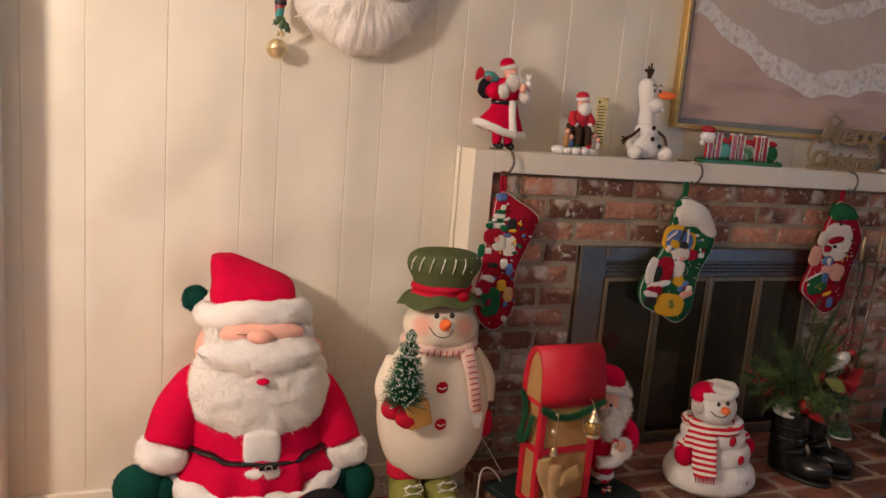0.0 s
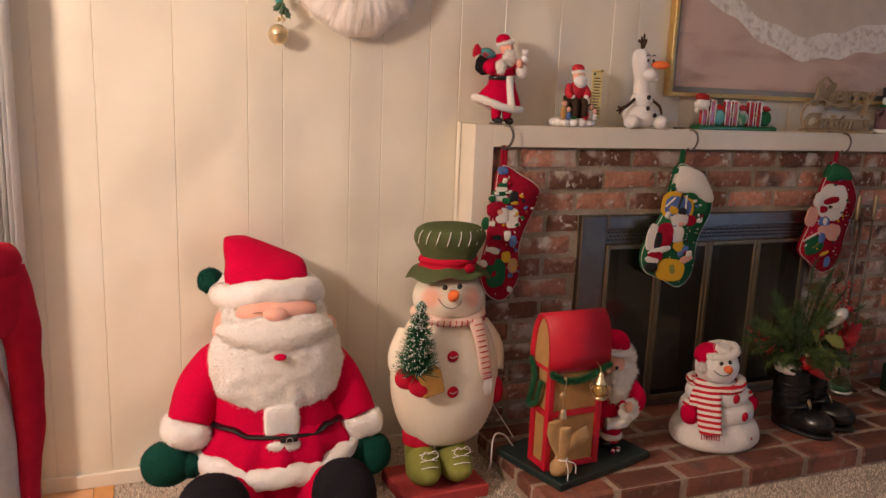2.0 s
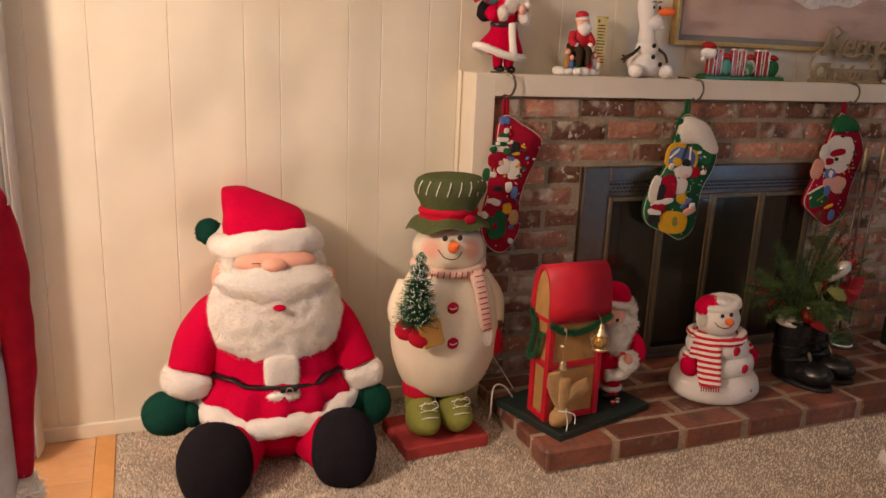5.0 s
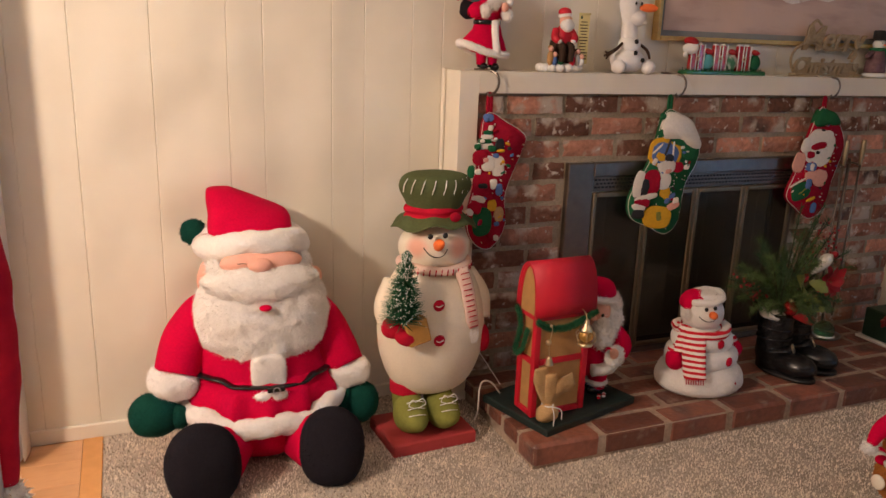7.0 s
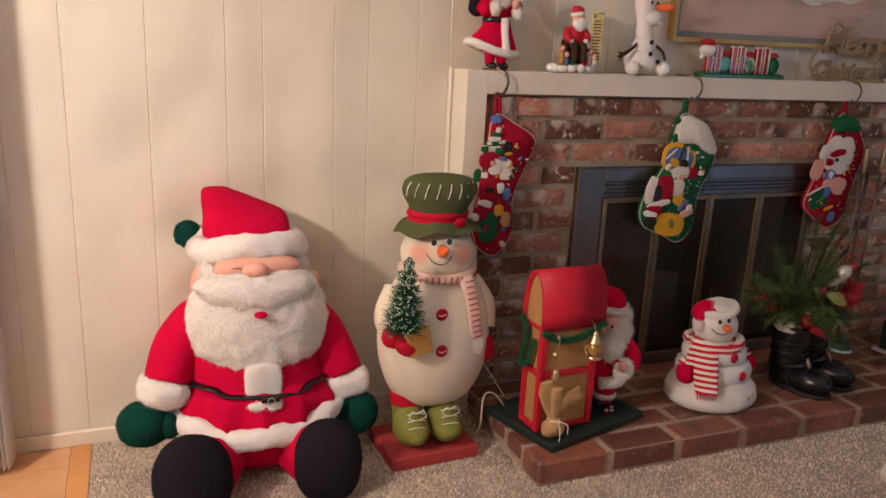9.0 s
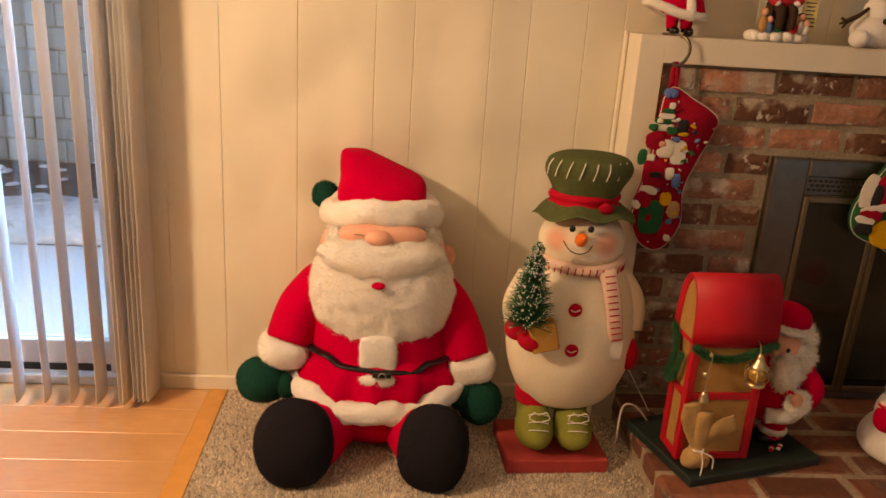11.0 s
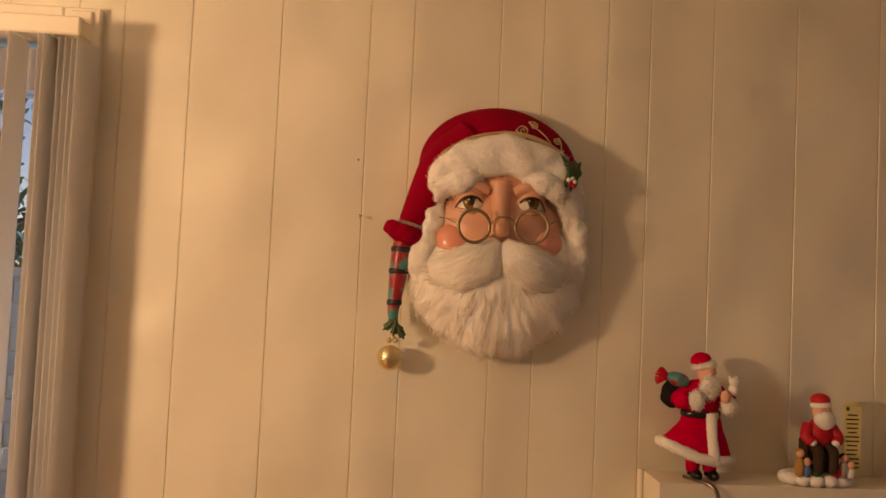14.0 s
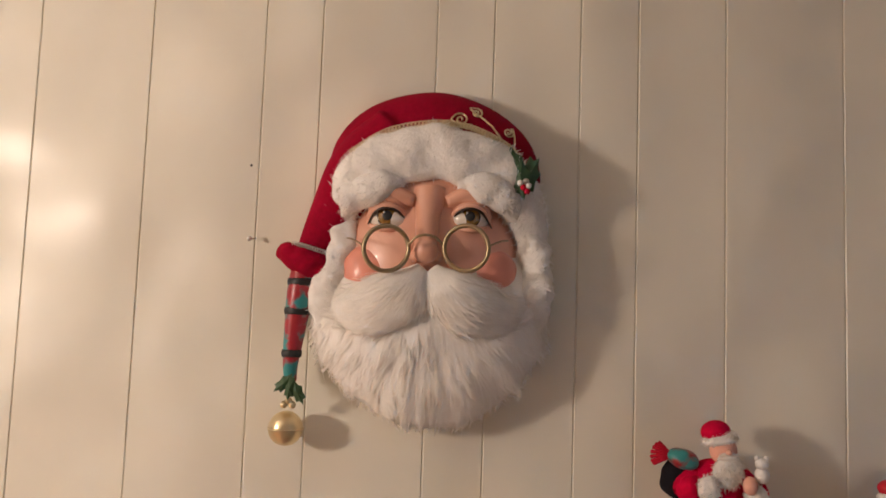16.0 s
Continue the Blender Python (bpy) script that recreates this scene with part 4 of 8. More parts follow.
        g.add(tufts(m, 2500, 0.0090, 0.0011, down=0.3, spread=1.0), FURTIP, False)
    def lip(x, y, z):
        return x, y, z + 0.22 * abs(x) ** 1.5 * (1 if z < 0 else 0.4) - (0.18 if z < 0 else 0.0) * (1 - abs(x))

    m = g.add(ell((0.036, -0.252, 0.524), (0.160, 0.084, 0.058), nu=64, nv=36, bump=0.007, freq=32, fn=lip), FUR)
    g.add(tufts(m, 10000, 0.0075, 0.0008, down=0.25, spread=1.1), FURTIP, False)
    g.add(ell((0.034, -0.340, 0.477), (0.017, 0.016, 0.008), (0, 0, 0)), REDPLUSH)
    # hat with fur brim and pompom
    g.add(loft([(0.600, -0.082, 0.150, -0.215, -0.005), (0.650, -0.086, 0.152, -0.205, -0.005), (0.680, -0.084, 0.148, -0.186, -0.005), (0.697, -0.083, 0.134, -0.165, -0.005), (0.718, -0.081, 0.084, -0.135, -0.005),
                (0.736, -0.079, 0.040, -0.112, -0.006), (0.750, -0.076, 0.004, -0.092, -0.010), (0.755, -0.068, -0.008, -0.080, -0.020)], bump=0.005, freq=18), REDPLUSH)
    brim = []
    for i in range(25):
        a = 2 * math.pi * i / 24
        brim.append((0.036 + 0.126 * math.cos(a), -0.125 + 0.116 * math.sin(a), 0.632 + 0.004 * math.cos(a) - 0.026 * math.cos(a) ** 2))
    t = g.add(tube(brim, 0.038, n=18, k=3, bump=0.009, freq=24), FUR)
    g.add(tufts(t, 6000, 0.0065, 0.0008, spread=1.0), FURTIP, False)
    p = g.add(ell((-0.120, -0.060, 0.630), (0.036, 0.034, 0.037), bump=0.003, freq=40), GREENPLUSH)
    g.add(tufts(p, 1100, 0.006, 0.0011), GREENPLUSH, False)
    solid("plush_santa", g, (0.04, -0.22, 0.0), "large red and white plush Santa seated against the wall", "plush toy")


plush_santa()


def blushed(cheeks, reach):
    """The snowman's cloth with soft pink dye on both cheeks."""
    mt = paint("cream_cloth_with_blush", (0.80, 0.715, 0.57), 0.85, vary=0.05, scale=160, big=6, bump=0.25, bump_scale=500)
    nd, ln = mt.node_tree.nodes, mt.node_tree.links
    bsdf = nd["Principled BSDF"]
    co = [n for n in nd if n.type == "TEX_COORD"][0]
    for c in cheeks:
        dist, fade, mix = nd.new("ShaderNodeVectorMath"), nd.new("ShaderNodeMapRange"), nd.new("ShaderNodeMix")
        dist.operation, dist.inputs[1].default_value = "DISTANCE", c
        ln.new(co.outputs["Object"], dist.inputs[0])
        fade.interpolation_type = "SMOOTHSTEP"
        fade.inputs["From Min"].default_value, fade.inputs["From Max"].default_value = reach * 0.25, reach
        fade.inputs["To Min"].default_value, fade.inputs["To Max"].default_value = 0.8, 0.0
        ln.new(dist.outputs["Value"], fade.inputs["Value"]), ln.new(fade.outputs[0], mix.inputs[0])
        mix.data_type = "RGBA"
        ln.new(bsdf.inputs["Base Color"].links[0].from_socket, mix.inputs[6])
        mix.inputs[7].default_value = (0.80, 0.34, 0.24, 1)
        ln.new(mix.outputs[2], bsdf.inputs["Base Color"])
    return mt


# ---- the standing snowman on its red board ----
def standing_snowman():
    g = Geo()
    cx, cy = 0.548, -0.285
    v, f = bx(-0.135, 0.135, -0.105, 0.105, 0.0, 0.040, 0.004)
    g.add((v, f), REDBOARD, False, Matrix.Translation((0.520, -0.304, 0)) @ Matrix.Rotation(radians(3), 4, "Z"))
    # boots
    for x, s in ((0.468, 1), (0.570, -1)):
        def sole(a, b, c):
            return a, b * (1.25 if b < 0 else 0.85) * (1 - 0.25 * max(0, c)), c * (1 - 0.25 * max(0, -b))
        g.add(ell((x, -0.330, 0.098), (0.051, 0.074, 0.064), fn=sole, bump=0.003, freq=25), MOSS)
        g.add(tube([(x, -0.30, 0.10), (x, -0.29, 0.17)], [0.042, 0.046], n=18), MOSS)
        for k in range(3):
            z = 0.118 + 0.016 * k
            g.add(tube([(x - 0.026, -0.395 + 0.011 * k, z), (x, -0.408 + 0.014 * k, z + 0.008), (x + 0.026, -0.395 + 0.011 * k, z - 0.002)], 0.0016, n=6), WHITE)
        for q in (-1, 1):
            g.add(tube([(x, -0.378, 0.152), (x + q * 0.016, -0.392, 0.168), (x + q * 0.026, -0.392, 0.150), (x + q * 0.010, -0.388, 0.140)], 0.0015, n=6), WHITE)
        g.add(tube([(x, -0.29, 0.155), (x, -0.29, 0.19)], 0.050, n=18), REDFELT)
    # body
    g.add(rev([(0.02, 0.148), (0.085, 0.155), (0.128, 0.195), (0.158, 0.27), (0.168, 0.34), (0.160, 0.42), (0.138, 0.49), (0.108, 0.54), (0.085, 0.57), (0.02, 0.58)], (cx, cy, 0), n=48, sy=0.74, bump=0.004, freq=9), CREAMCLOTH)
    # head with cheeks and face
    g.add(ell((cx, -0.285, 0.605), (0.108, 0.094, 0.080), bump=0.002, freq=14, nu=40, nv=24), blushed(((0.456 - 0.54, -0.050, 0.620), (0.582 - 0.54, -0.070, 0.618)), 0.048))
    for x in (0.498, 0.543):
        g.add(ell((x, -0.380, 0.656), (0.0078, 0.006, 0.0082)), BLACK)
    g.add(ell((0.519, -0.402, 0.637), (0.0135, 0.030, 0.0155), (-24, 0, 0), fn=lambda x, y, z: (x * (1 + 0.5 * y), y, z * (1 + 0.5 * y) + 0.1 * x)), ORANGE)
    g.add(tube([(0.482, -0.370, 0.622), (0.497, -0.381, 0.602), (0.519, -0.385, 0.595), (0.541, -0.383, 0.601), (0.556, -0.374, 0.621)], 0.0013, n=6), BROWN)
    # hat: brim, red band, crown with stitches
    def droop(x, y, z):
        return x, y, z - 0.016 * (abs(x) / 0.13) ** 2 + 0.002 * (y / 0.11) ** 2 + 0.007 * math.sin(6 * math.atan2(y, x) + 0.6) * math.hypot(x, y) / 0.12

    g.add(rev([(0.078, 0.698), (0.104, 0.686), (0.124, 0.678), (0.125, 0.682), (0.104, 0.693), (0.078, 0.712)], (cx - 0.002, -0.285, 0), n=80, sy=0.84, fn=droop, bump=0.006, freq=16), OLIVE)
    g.add(rev([(0.074, 0.692), (0.086, 0.694), (0.084, 0.708), (0.088, 0.718), (0.083, 0.728), (0.074, 0.730)], (cx - 0.006, -0.285, 0), n=40, sy=0.86, bump=0.006, freq=26), REDFELT)
    g.add(ell((cx + 0.030, -0.366, 0.704), (0.020, 0.008, 0.012), (0, 10, 20), bump=0.003, freq=40), REDFELT)
    g.add(rev([(0.070, 0.718), (0.081, 0.722), (0.090, 0.745), (0.102, 0.772), (0.105, 0.792), (0.096, 0.810), (0.070, 0.819), (0.01, 0.822)], (cx - 0.002, -0.285, 0), n=56, sy=0.86, bump=0.006, freq=15), OLIVE)
    for k in range(9):
        a = radians(-160 + 17.5 * k)
        p = [(cx - 0.008 + r * math.cos(a + d), -0.285 + 0.86 * r * math.sin(a + d), z) for r, d, z in ((0.1065, -0.05, 0.772), (0.1075, 0.01, 0.794), (0.099, 0.05, 0.811))]
        g.add(tube(p, 0.0014, n=6, k=3), WHITE)
    # knitted scarf with a fringed tail
    neck = [(cx + 0.098 * math.cos(radians(a)), -0.285 + 0.088 * math.sin(radians(a)), 0.548 + 0.010 * math.cos(radians(a)) ** 2) for a in range(0, 361, 20)]
    g.add(tube(neck, 0.017, n=10, k=2, flat=0.8, up=(0, 0, 1), bump=0.002, freq=60), PINKKNIT)
    for a in range(-170, -5, 9):
        x, y = cx + 0.112 * math.cos(radians(a)), -0.285 + 0.104 * math.sin(radians(a))
        g.add(tube([(x, y, 0.539), (x + 0.002, y, 0.557)], 0.0018, n=5, k=2), REDFELT)
    tail = [(0.596, -0.378, 0.555), (0.610, -0.396, 0.50), (0.624, -0.400, 0.43), (0.636, -0.390, 0.375)]
    g.add(tube(tail, [0.022, 0.021, 0.020, 0.020], n=10, k=6, flat=0.3), PINKKNIT)
    for k in range(11):
        q = k / 10
        x, z = 0.598 + 0.037 * q, 0.545 - 0.165 * q
        g.add(tube([(x - 0.012, -0.403 - 0.004 * math.sin(q * 3), z), (x + 0.012, -0.403 - 0.004 * math.sin(q * 3), z + 0.004)], 0.0016, n=5, k=2), REDFELT)
    for k in range(9):
        x = 0.619 + 0.0043 * k
        g.add(tube([(x, -0.390, 0.378), (x + 0.001, -0.394, 0.350), (x - 0.002, -0.388, 0.322)], 0.0014, n=5, k=3), WHITE)
    # buttons with a stitched mark
    for z, y in ((0.455, -0.398), (0.352, -0.409)):
        g.add(ell((0.524, y, z), (0.0175, 0.006, 0.0175), nu=24, nv=10), REDFELT)
        g.add(tube([(0.512, y - 0.0055, z + 0.002), (0.522, y - 0.0065, z - 0.002), (0.535, y - 0.0055, z + 0.003)], 0.0016, n=5, k=3), WHITE)
    # arms and mittens
    g.add(tube([(0.428, -0.27, 0.50), (0.398, -0.305, 0.43), (0.402, -0.36, 0.385)], [0.030, 0.038, 0.034], n=16), CREAMCLOTH)
    g.add(tube([(0.660, -0.27, 0.51), (0.694, -0.285, 0.44), (0.696, -0.31, 0.37)], [0.030, 0.038, 0.032], n=16), CREAMCLOTH)
    g.add(ell((0.388, -0.385, 0.398), (0.032, 0.034, 0.030), (0, 20, 0), bump=0.002, freq=30), REDFELT)
    g.add(ell((0.418, -0.425, 0.383), (0.036, 0.024, 0.027), (0, 18, 0), bump=0.002, freq=30), REDFELT)
    g.add(ell((0.690, -0.335, 0.318), (0.028, 0.027, 0.048), (0, -10, 0), bump=0.002, freq=30), REDFELT)
    # little bristle tree in a tan pot
    pm = Matrix.Translation((0.445, -0.425, 0.40)) @ Matrix.Rotation(radians(-14), 4, "Y")
    g.add(bx(-0.033, 0.033, -0.022, 0.022, -0.038, 0.034, 0.004), CARDTAN, False, pm)
    axis0, axis1 = Vector((0.400, -0.428, 0.428)), Vector((0.414, -0.425, 0.632))
    g.add(tube([tuple(axis0), tuple(axis1)], 0.003, n=6, k=2), BROWN)
    rng = random.Random(9)
    v, f, v2, f2 = [], [], [], []
    for i in range(4200):
        q = rng.random()
        p = axis0.lerp(axis1, q)
        ln = (0.064 * (1 - q) ** 0.75 + 0.007) * (0.78 + 0.22 * math.cos(q * 34))
        a = rng.uniform(0, 6.283)
        d = Vector((math.cos(a), math.sin(a) * 0.8, rng.uniform(-0.1, 0.45))).normalized() * ln * rng.uniform(0.75, 1.1)
        s = Vector((-d.y, d.x, rng.uniform(-0.01, 0.01))).normalized() * 0.0010
        k = len(v)
        v += [p + s, p - s, p + d + s * 0.8, p + d - s * 0.8]
        f += [(k, k + 1, k + 3, k + 2)]
        if rng.random() < 0.22:
            k = len(v2)
            e, o = p + d, Vector((0, 0, 0.0019))
            v2 += [e + s * 1.8, e - s * 1.8, e + o, e - o + Vector((0, -0.0018, 0))]
            f2 += [(k, k + 1, k + 2), (k, k + 3, k + 1), (k, k + 2, k + 3), (k + 1, k + 3, k + 2)]
    g.add((v, f), PINE, False)
    g.add((v2, f2), FROST, False)
    g.v = [(p[0] - 0.010, p[1], p[2]) for p in g.v]
    solid("standing_snowman", g, (0.54, -0.30, 0.0), "tall cream cloth snowman in a green hat holding a tree", "snowman figure")


standing_snowman()


# ---- small plush snowman on the hearth ----
def small_snowman():
    g = Geo()
    cx, cy = 1.470, -0.400
    b = g.add(rev([(0.10, 0.076), (0.140, 0.080), (0.156, 0.100), (0.150, 0.135), (0.126, 0.160), (0.110, 0.170)], (cx, cy, 0), n=64, sy=0.86, bump=0.007, freq=14), FUR)
    g.add(tufts(b, 2600, 0.004, 0.0009, spread=0.9), FURTIP, False)
    b = g.add(rev([(0.09, 0.158), (0.116, 0.164), (0.126, 0.184), (0.118, 0.212), (0.094, 0.224)], (cx - 0.002, cy, 0), n=56, sy=0.86, bump=0.006, freq=16), FUR)
    g.add(tufts(b, 1800, 0.004, 0.0009, spread=0.9), FURTIP, False)
    b = g.add(rev([(0.07, 0.214), (0.094, 0.220), (0.106, 0.242), (0.098, 0.268), (0.066, 0.286), (0.01, 0.292)], (cx - 0.006, cy, 0), n=56, sy=0.86, bump=0.005, freq=16), FUR)
    g.add(tufts(b, 1500, 0.004, 0.0009, spread=0.9), FURTIP, False)
    # head, fur-trimmed cap pulled to one side
    hx, hy, hz = 1.457, -0.395, 0.336
    b = g.add(ell((hx, hy, hz), (0.074, 0.067, 0.066), bump=0.002, freq=20), FUR)
    g.add(tufts(b, 900, 0.003, 0.0008, spread=0.9), FURTIP, False)
    g.add(ell((1.424, -0.380, 0.380), (0.044, 0.046, 0.026), (0, -34, 0), bump=0.003, freq=20), REDPLUSH)
    g.add(tube([(1.424, -0.382, 0.388), (1.398, -0.392, 0.376), (1.386, -0.404, 0.352)], [0.026, 0.020, 0.012], n=16, bump=0.002, freq=30), REDPLUSH)
    band = [(hx + 0.006 + 0.058 * math.cos(0.449 * k), hy + 0.004 + 0.052 * math.sin(0.449 * k), 0.386 + 0.010 * math.cos(0.449 * k)) for k in range(15)]
    t = g.add(tube(band, 0.014, n=16, k=3, bump=0.007, freq=30), FUR)
    g.add(tufts(t, 2600, 0.009, 0.0010, spread=0.9), FURTIP, False)
    t = g.add(ell((hx + 0.012, hy, 0.392), (0.048, 0.046, 0.020), (0, 6, 0), bump=0.005, freq=30), FUR)
    g.add(tufts(t, 1200, 0.008, 0.0010, spread=0.9), FURTIP, False)
    p = g.add(ell((1.386, -0.408, 0.342), (0.017, 0.017, 0.017), bump=0.003, freq=50), FUR)
    g.add(tufts(p, 700, 0.007, 0.0012), FURTIP, False)
    for x, y, z in ((1.424, -0.441, 0.366), (1.453, -0.448, 0.370)):
        g.add(ell((x, y - 0.010, z), (0.0062, 0.0055, 0.0072)), BLACK)
    g.add(ell((1.442, -0.466, 0.349), (0.0125, 0.017, 0.0125)), ORANGE)
    g.add(tube([(1.403, -0.443, 0.342), (1.414, -0.455, 0.331), (1.432, -0.4605, 0.326), (1.452, -0.4615, 0.329), (1.466, -0.4600, 0.342)], 0.0014, n=6), BLACK)
    # striped scarf
    STRIPE = paint("red_white_striped_knit", (0.60, 0.02, 0.035), 0.9, vary=0.1, scale=150, bump=0.4)
    nt = STRIPE.node_tree
    wave, mix = nt.nodes.new("ShaderNodeTexWave"), nt.nodes.new("ShaderNodeMix")
    wave.bands_direction = "Z"
    wave.inputs["Scale"].default_value = 19
    wave.inputs["Distortion"].default_value = 0.6
    step = nt.nodes.new("ShaderNodeMapRange")
    step.inputs["From Min"].default_value, step.inputs["From Max"].default_value = 0.46, 0.54
    co = [n for n in nt.nodes if n.type == "TEX_COORD"][0]
    nt.links.new(co.outputs["Object"], wave.inputs["Vector"]), nt.links.new(wave.outputs["Fac"], step.inputs["Value"])
    mix.data_type = "RGBA"
    bsdf = nt.nodes["Principled BSDF"]
    nt.links.new(bsdf.inputs["Base Color"].links[0].from_socket, mix.inputs[6])
    mix.inputs[7].default_value = (0.80, 0.72, 0.66, 1)
    nt.links.new(step.outputs[0], mix.inputs[0]), nt.links.new(mix.outputs[2], bsdf.inputs["Base Color"])
    neck = [(1.460 + 0.084 * math.cos(radians(a)), -0.396 + 0.076 * math.sin(radians(a)), 0.283 + 0.005 * math.cos(radians(2 * a))) for a in range(0, 361, 24)]
    g.add(tube(neck, 0.017, n=12, k=3, bump=0.003, freq=40), STRIPE)
    g.add(tube([(1.392, -0.446, 0.292), (1.376, -0.468, 0.245), (1.364, -0.492, 0.195), (1.358, -0.512, 0.152)], [0.036, 0.038, 0.037, 0.033], n=14, k=5, flat=0.22, up=(0.6, 0.8, 0), bump=0.002, freq=30), STRIPE)
    g.add(tube([(1.380, -0.430, 0.290), (1.356, -0.440, 0.250), (1.346, -0.446, 0.222)], [0.026, 0.028, 0.024], n=12, k=5, flat=0.24, up=(0.6, 0.8, 0), bump=0.002, freq=30), STRIPE)
    for k in range(8):
        x, y = 1.332 + 0.0070 * k, -0.500 - 0.0034 * k
        g.add(tube([(x, y, 0.156), (x - 0.002, y - 0.005, 0.138)], 0.0018, n=5, k=2), REDFELT)
    # mittens with striped cuffs, and buttons
    for c, r in (((1.346, -0.420, 0.190), (0.032, 0.034, 0.036)), ((1.590, -0.420, 0.200), (0.030, 0.032, 0.030))):
        g.add(ell(c, r, (0, 0, 0), bump=0.004, freq=30), REDPLUSH)
        g.add(ell((c[0] + (0.006 if c[0] < cx else -0.010), c[1] + 0.012, c[2] + 0.030), (0.026, 0.024, 0.018)), STRIPE)
    for x, y, z in ((1.470, -0.487, 0.252), (1.498, -0.503, 0.194), (1.512, -0.520, 0.118)):
        g.add(ell((x, y, z), (0.0150, 0.0075, 0.0160), (0, 0, 12)), REDFELT)
    g.v = [(p[0] + 0.014, p[1], p[2]) for p in g.v]
    solid("small_snowman", g, (cx, cy, HZ), "small white plush snowman with red striped scarf on hearth", "plush toy")


small_snowman()


# ---- the face decoration on the panel wall ----
PLAID = paint("red_green_plaid_ribbon", (0.36, 0.02, 0.03), 0.35, vary=0.15, scale=60)
layered(PLAID, (0.03, 0.26, 0.26), 30, 0.46, 0.56)


def wall_face():
    g = Geo()
    cx = 0.308
    # skin: forehead, nose, cheeks
    g.add(ell((cx, -0.020, 1.625), (0.150, 0.098, 0.165), nu=48, nv=32), RESINSKIN)
    g.add(tube([(cx - 0.002, -0.094, 1.73), (cx - 0.003, -0.106, 1.69), (cx - 0.004, -0.122, 1.652), (cx - 0.004, -0.132, 1.628)], [0.030, 0.021, 0.018, 0.018], n=24), RESINSKIN)
    g.add(ell((cx - 0.004, -0.133, 1.630), (0.0200, 0.0195, 0.0195)), RESINSKIN)
    for s in (-1, 1):
        g.add(ell((cx - 0.004 + s * 0.016, -0.122, 1.622), (0.010, 0.012, 0.010)), RESINSKIN)
        g.add(ell((cx + s * 0.102, -0.070, 1.596), (0.046, 0.034, 0.048), (0, s * 12, s * 24)), BLUSHSKIN)
        # brow ridge
        g.add(tube([(cx + s * 0.026, -0.108, 1.712), (cx + s * 0.065, -0.108, 1.724), (cx + s * 0.115, -0.088, 1.712)], [0.010, 0.015, 0.012], n=12), RESINSKIN)
    g.add(ell((cx, -0.024, 1.725), (0.130, 0.088, 0.060)), RESINSKIN)
    # eyes
    IRIS = paint("amber_brown_iris", (0.20, 0.105, 0.022), 0.1, vary=0.5, scale=300, coat=1.0)
    EYE_WHITE = paint("glazed_eye_white", (0.74, 0.68, 0.60), 0.15, coat=1.0)
    LASH = paint("dark_lash_paint", (0.022, 0.011, 0.007), 0.4)
    for x, z, s in ((0.240, 1.683, -1), (0.372, 1.686, 1)):
        g.add(ell((x, -0.096, z), (0.031, 0.0195, 0.0195), (0, 0, s * 10), nu=28, nv=18), EYE_WHITE)
        g.add(ell((x, -0.1075, z + 0.002), (0.0165, 0.0092, 0.0165)), IRIS)
        g.add(ring((x, -0.1105, z + 0.002), 0.0155, 0.0013, n=28, k=6), LASH)
        g.add(ell((x, -0.1145, z + 0.003), (0.0082, 0.0033, 0.0085)), BLACK)
        # glint on the eye, modelled as a small white dot
        g.add(ell((x - 0.005, -0.1178, z + 0.008), (0.0017, 0.0009, 0.0017), nu=8, nv=6), WHITE)
        lid = [(x - 0.034, -0.090, z - 0.008), (x - 0.020, -0.111, z + 0.013), (x, -0.1175, z + 0.0195), (x + 0.020, -0.111, z + 0.013), (x + 0.034, -0.090, z - 0.008)]
        g.add(tube(lid, [0.003, 0.0055, 0.0062, 0.0055, 0.003], n=10), RESINSKIN)
        g.add(tube([(q[0], q[1] + 0.004, q[2] + 0.012) for q in lid], [0.003, 0.0075, 0.0085, 0.0075, 0.003], n=10), RESINSKIN)
        g.add(tube([(x - 0.033, -0.094, z - 0.010), (x - 0.019, -0.1150, z + 0.0085), (x, -0.1215, z + 0.0145), (x + 0.019, -0.1150, z + 0.0085), (x + 0.035, -0.092, z - 0.012)], [0.0012, 0.0022, 0.0024, 0.0022, 0.0012], n=6), LASH)
        g.add(tube([(x - 0.031, -0.094, z - 0.010), (x, -0.1125, z - 0.0185), (x + 0.031, -0.092, z - 0.010)], [0.003, 0.0045, 0.003], n=10), RESINSKIN)

    # beard in long combed locks
    def locks(x, y, z):
        a = math.atan2(x, -z + 0.2)
        k = 1 + (0.012 * math.sin(a * 17) + 0.008 * math.sin(a * 37 + 2)) * max(0, min(1, -z * 1.6 + 0.4))
        taper = 1 - 0.26 * max(0, -z - 0.12) ** 1.5
        return x * k * taper, y * k, z * (1.0 if z < 0 else 1)

    def falls(x, y, z):
        return (x - cx) * 1.1, -0.1, min(z - 1.60, -0.03)

    b = g.add(ell((cx + 0.002, -0.030, 1.514), (0.196, 0.096, 0.172), nu=200, nv=60, bump=0.006, freq=20, fn=locks), COMBED)
    g.add(strands(b, 4200, 0.040, 0.0011, falls, 0.0014, 0.07, keep=lambda x, y, z: y < -0.015 and z < 1.56), FURTIP)
    g.add(tufts(b, 1600, 0.011, 0.0005, down=0.8, spread=0.5, keep=lambda x, y, z: y > -0.075 and z < 1.56), FURTIP, False)
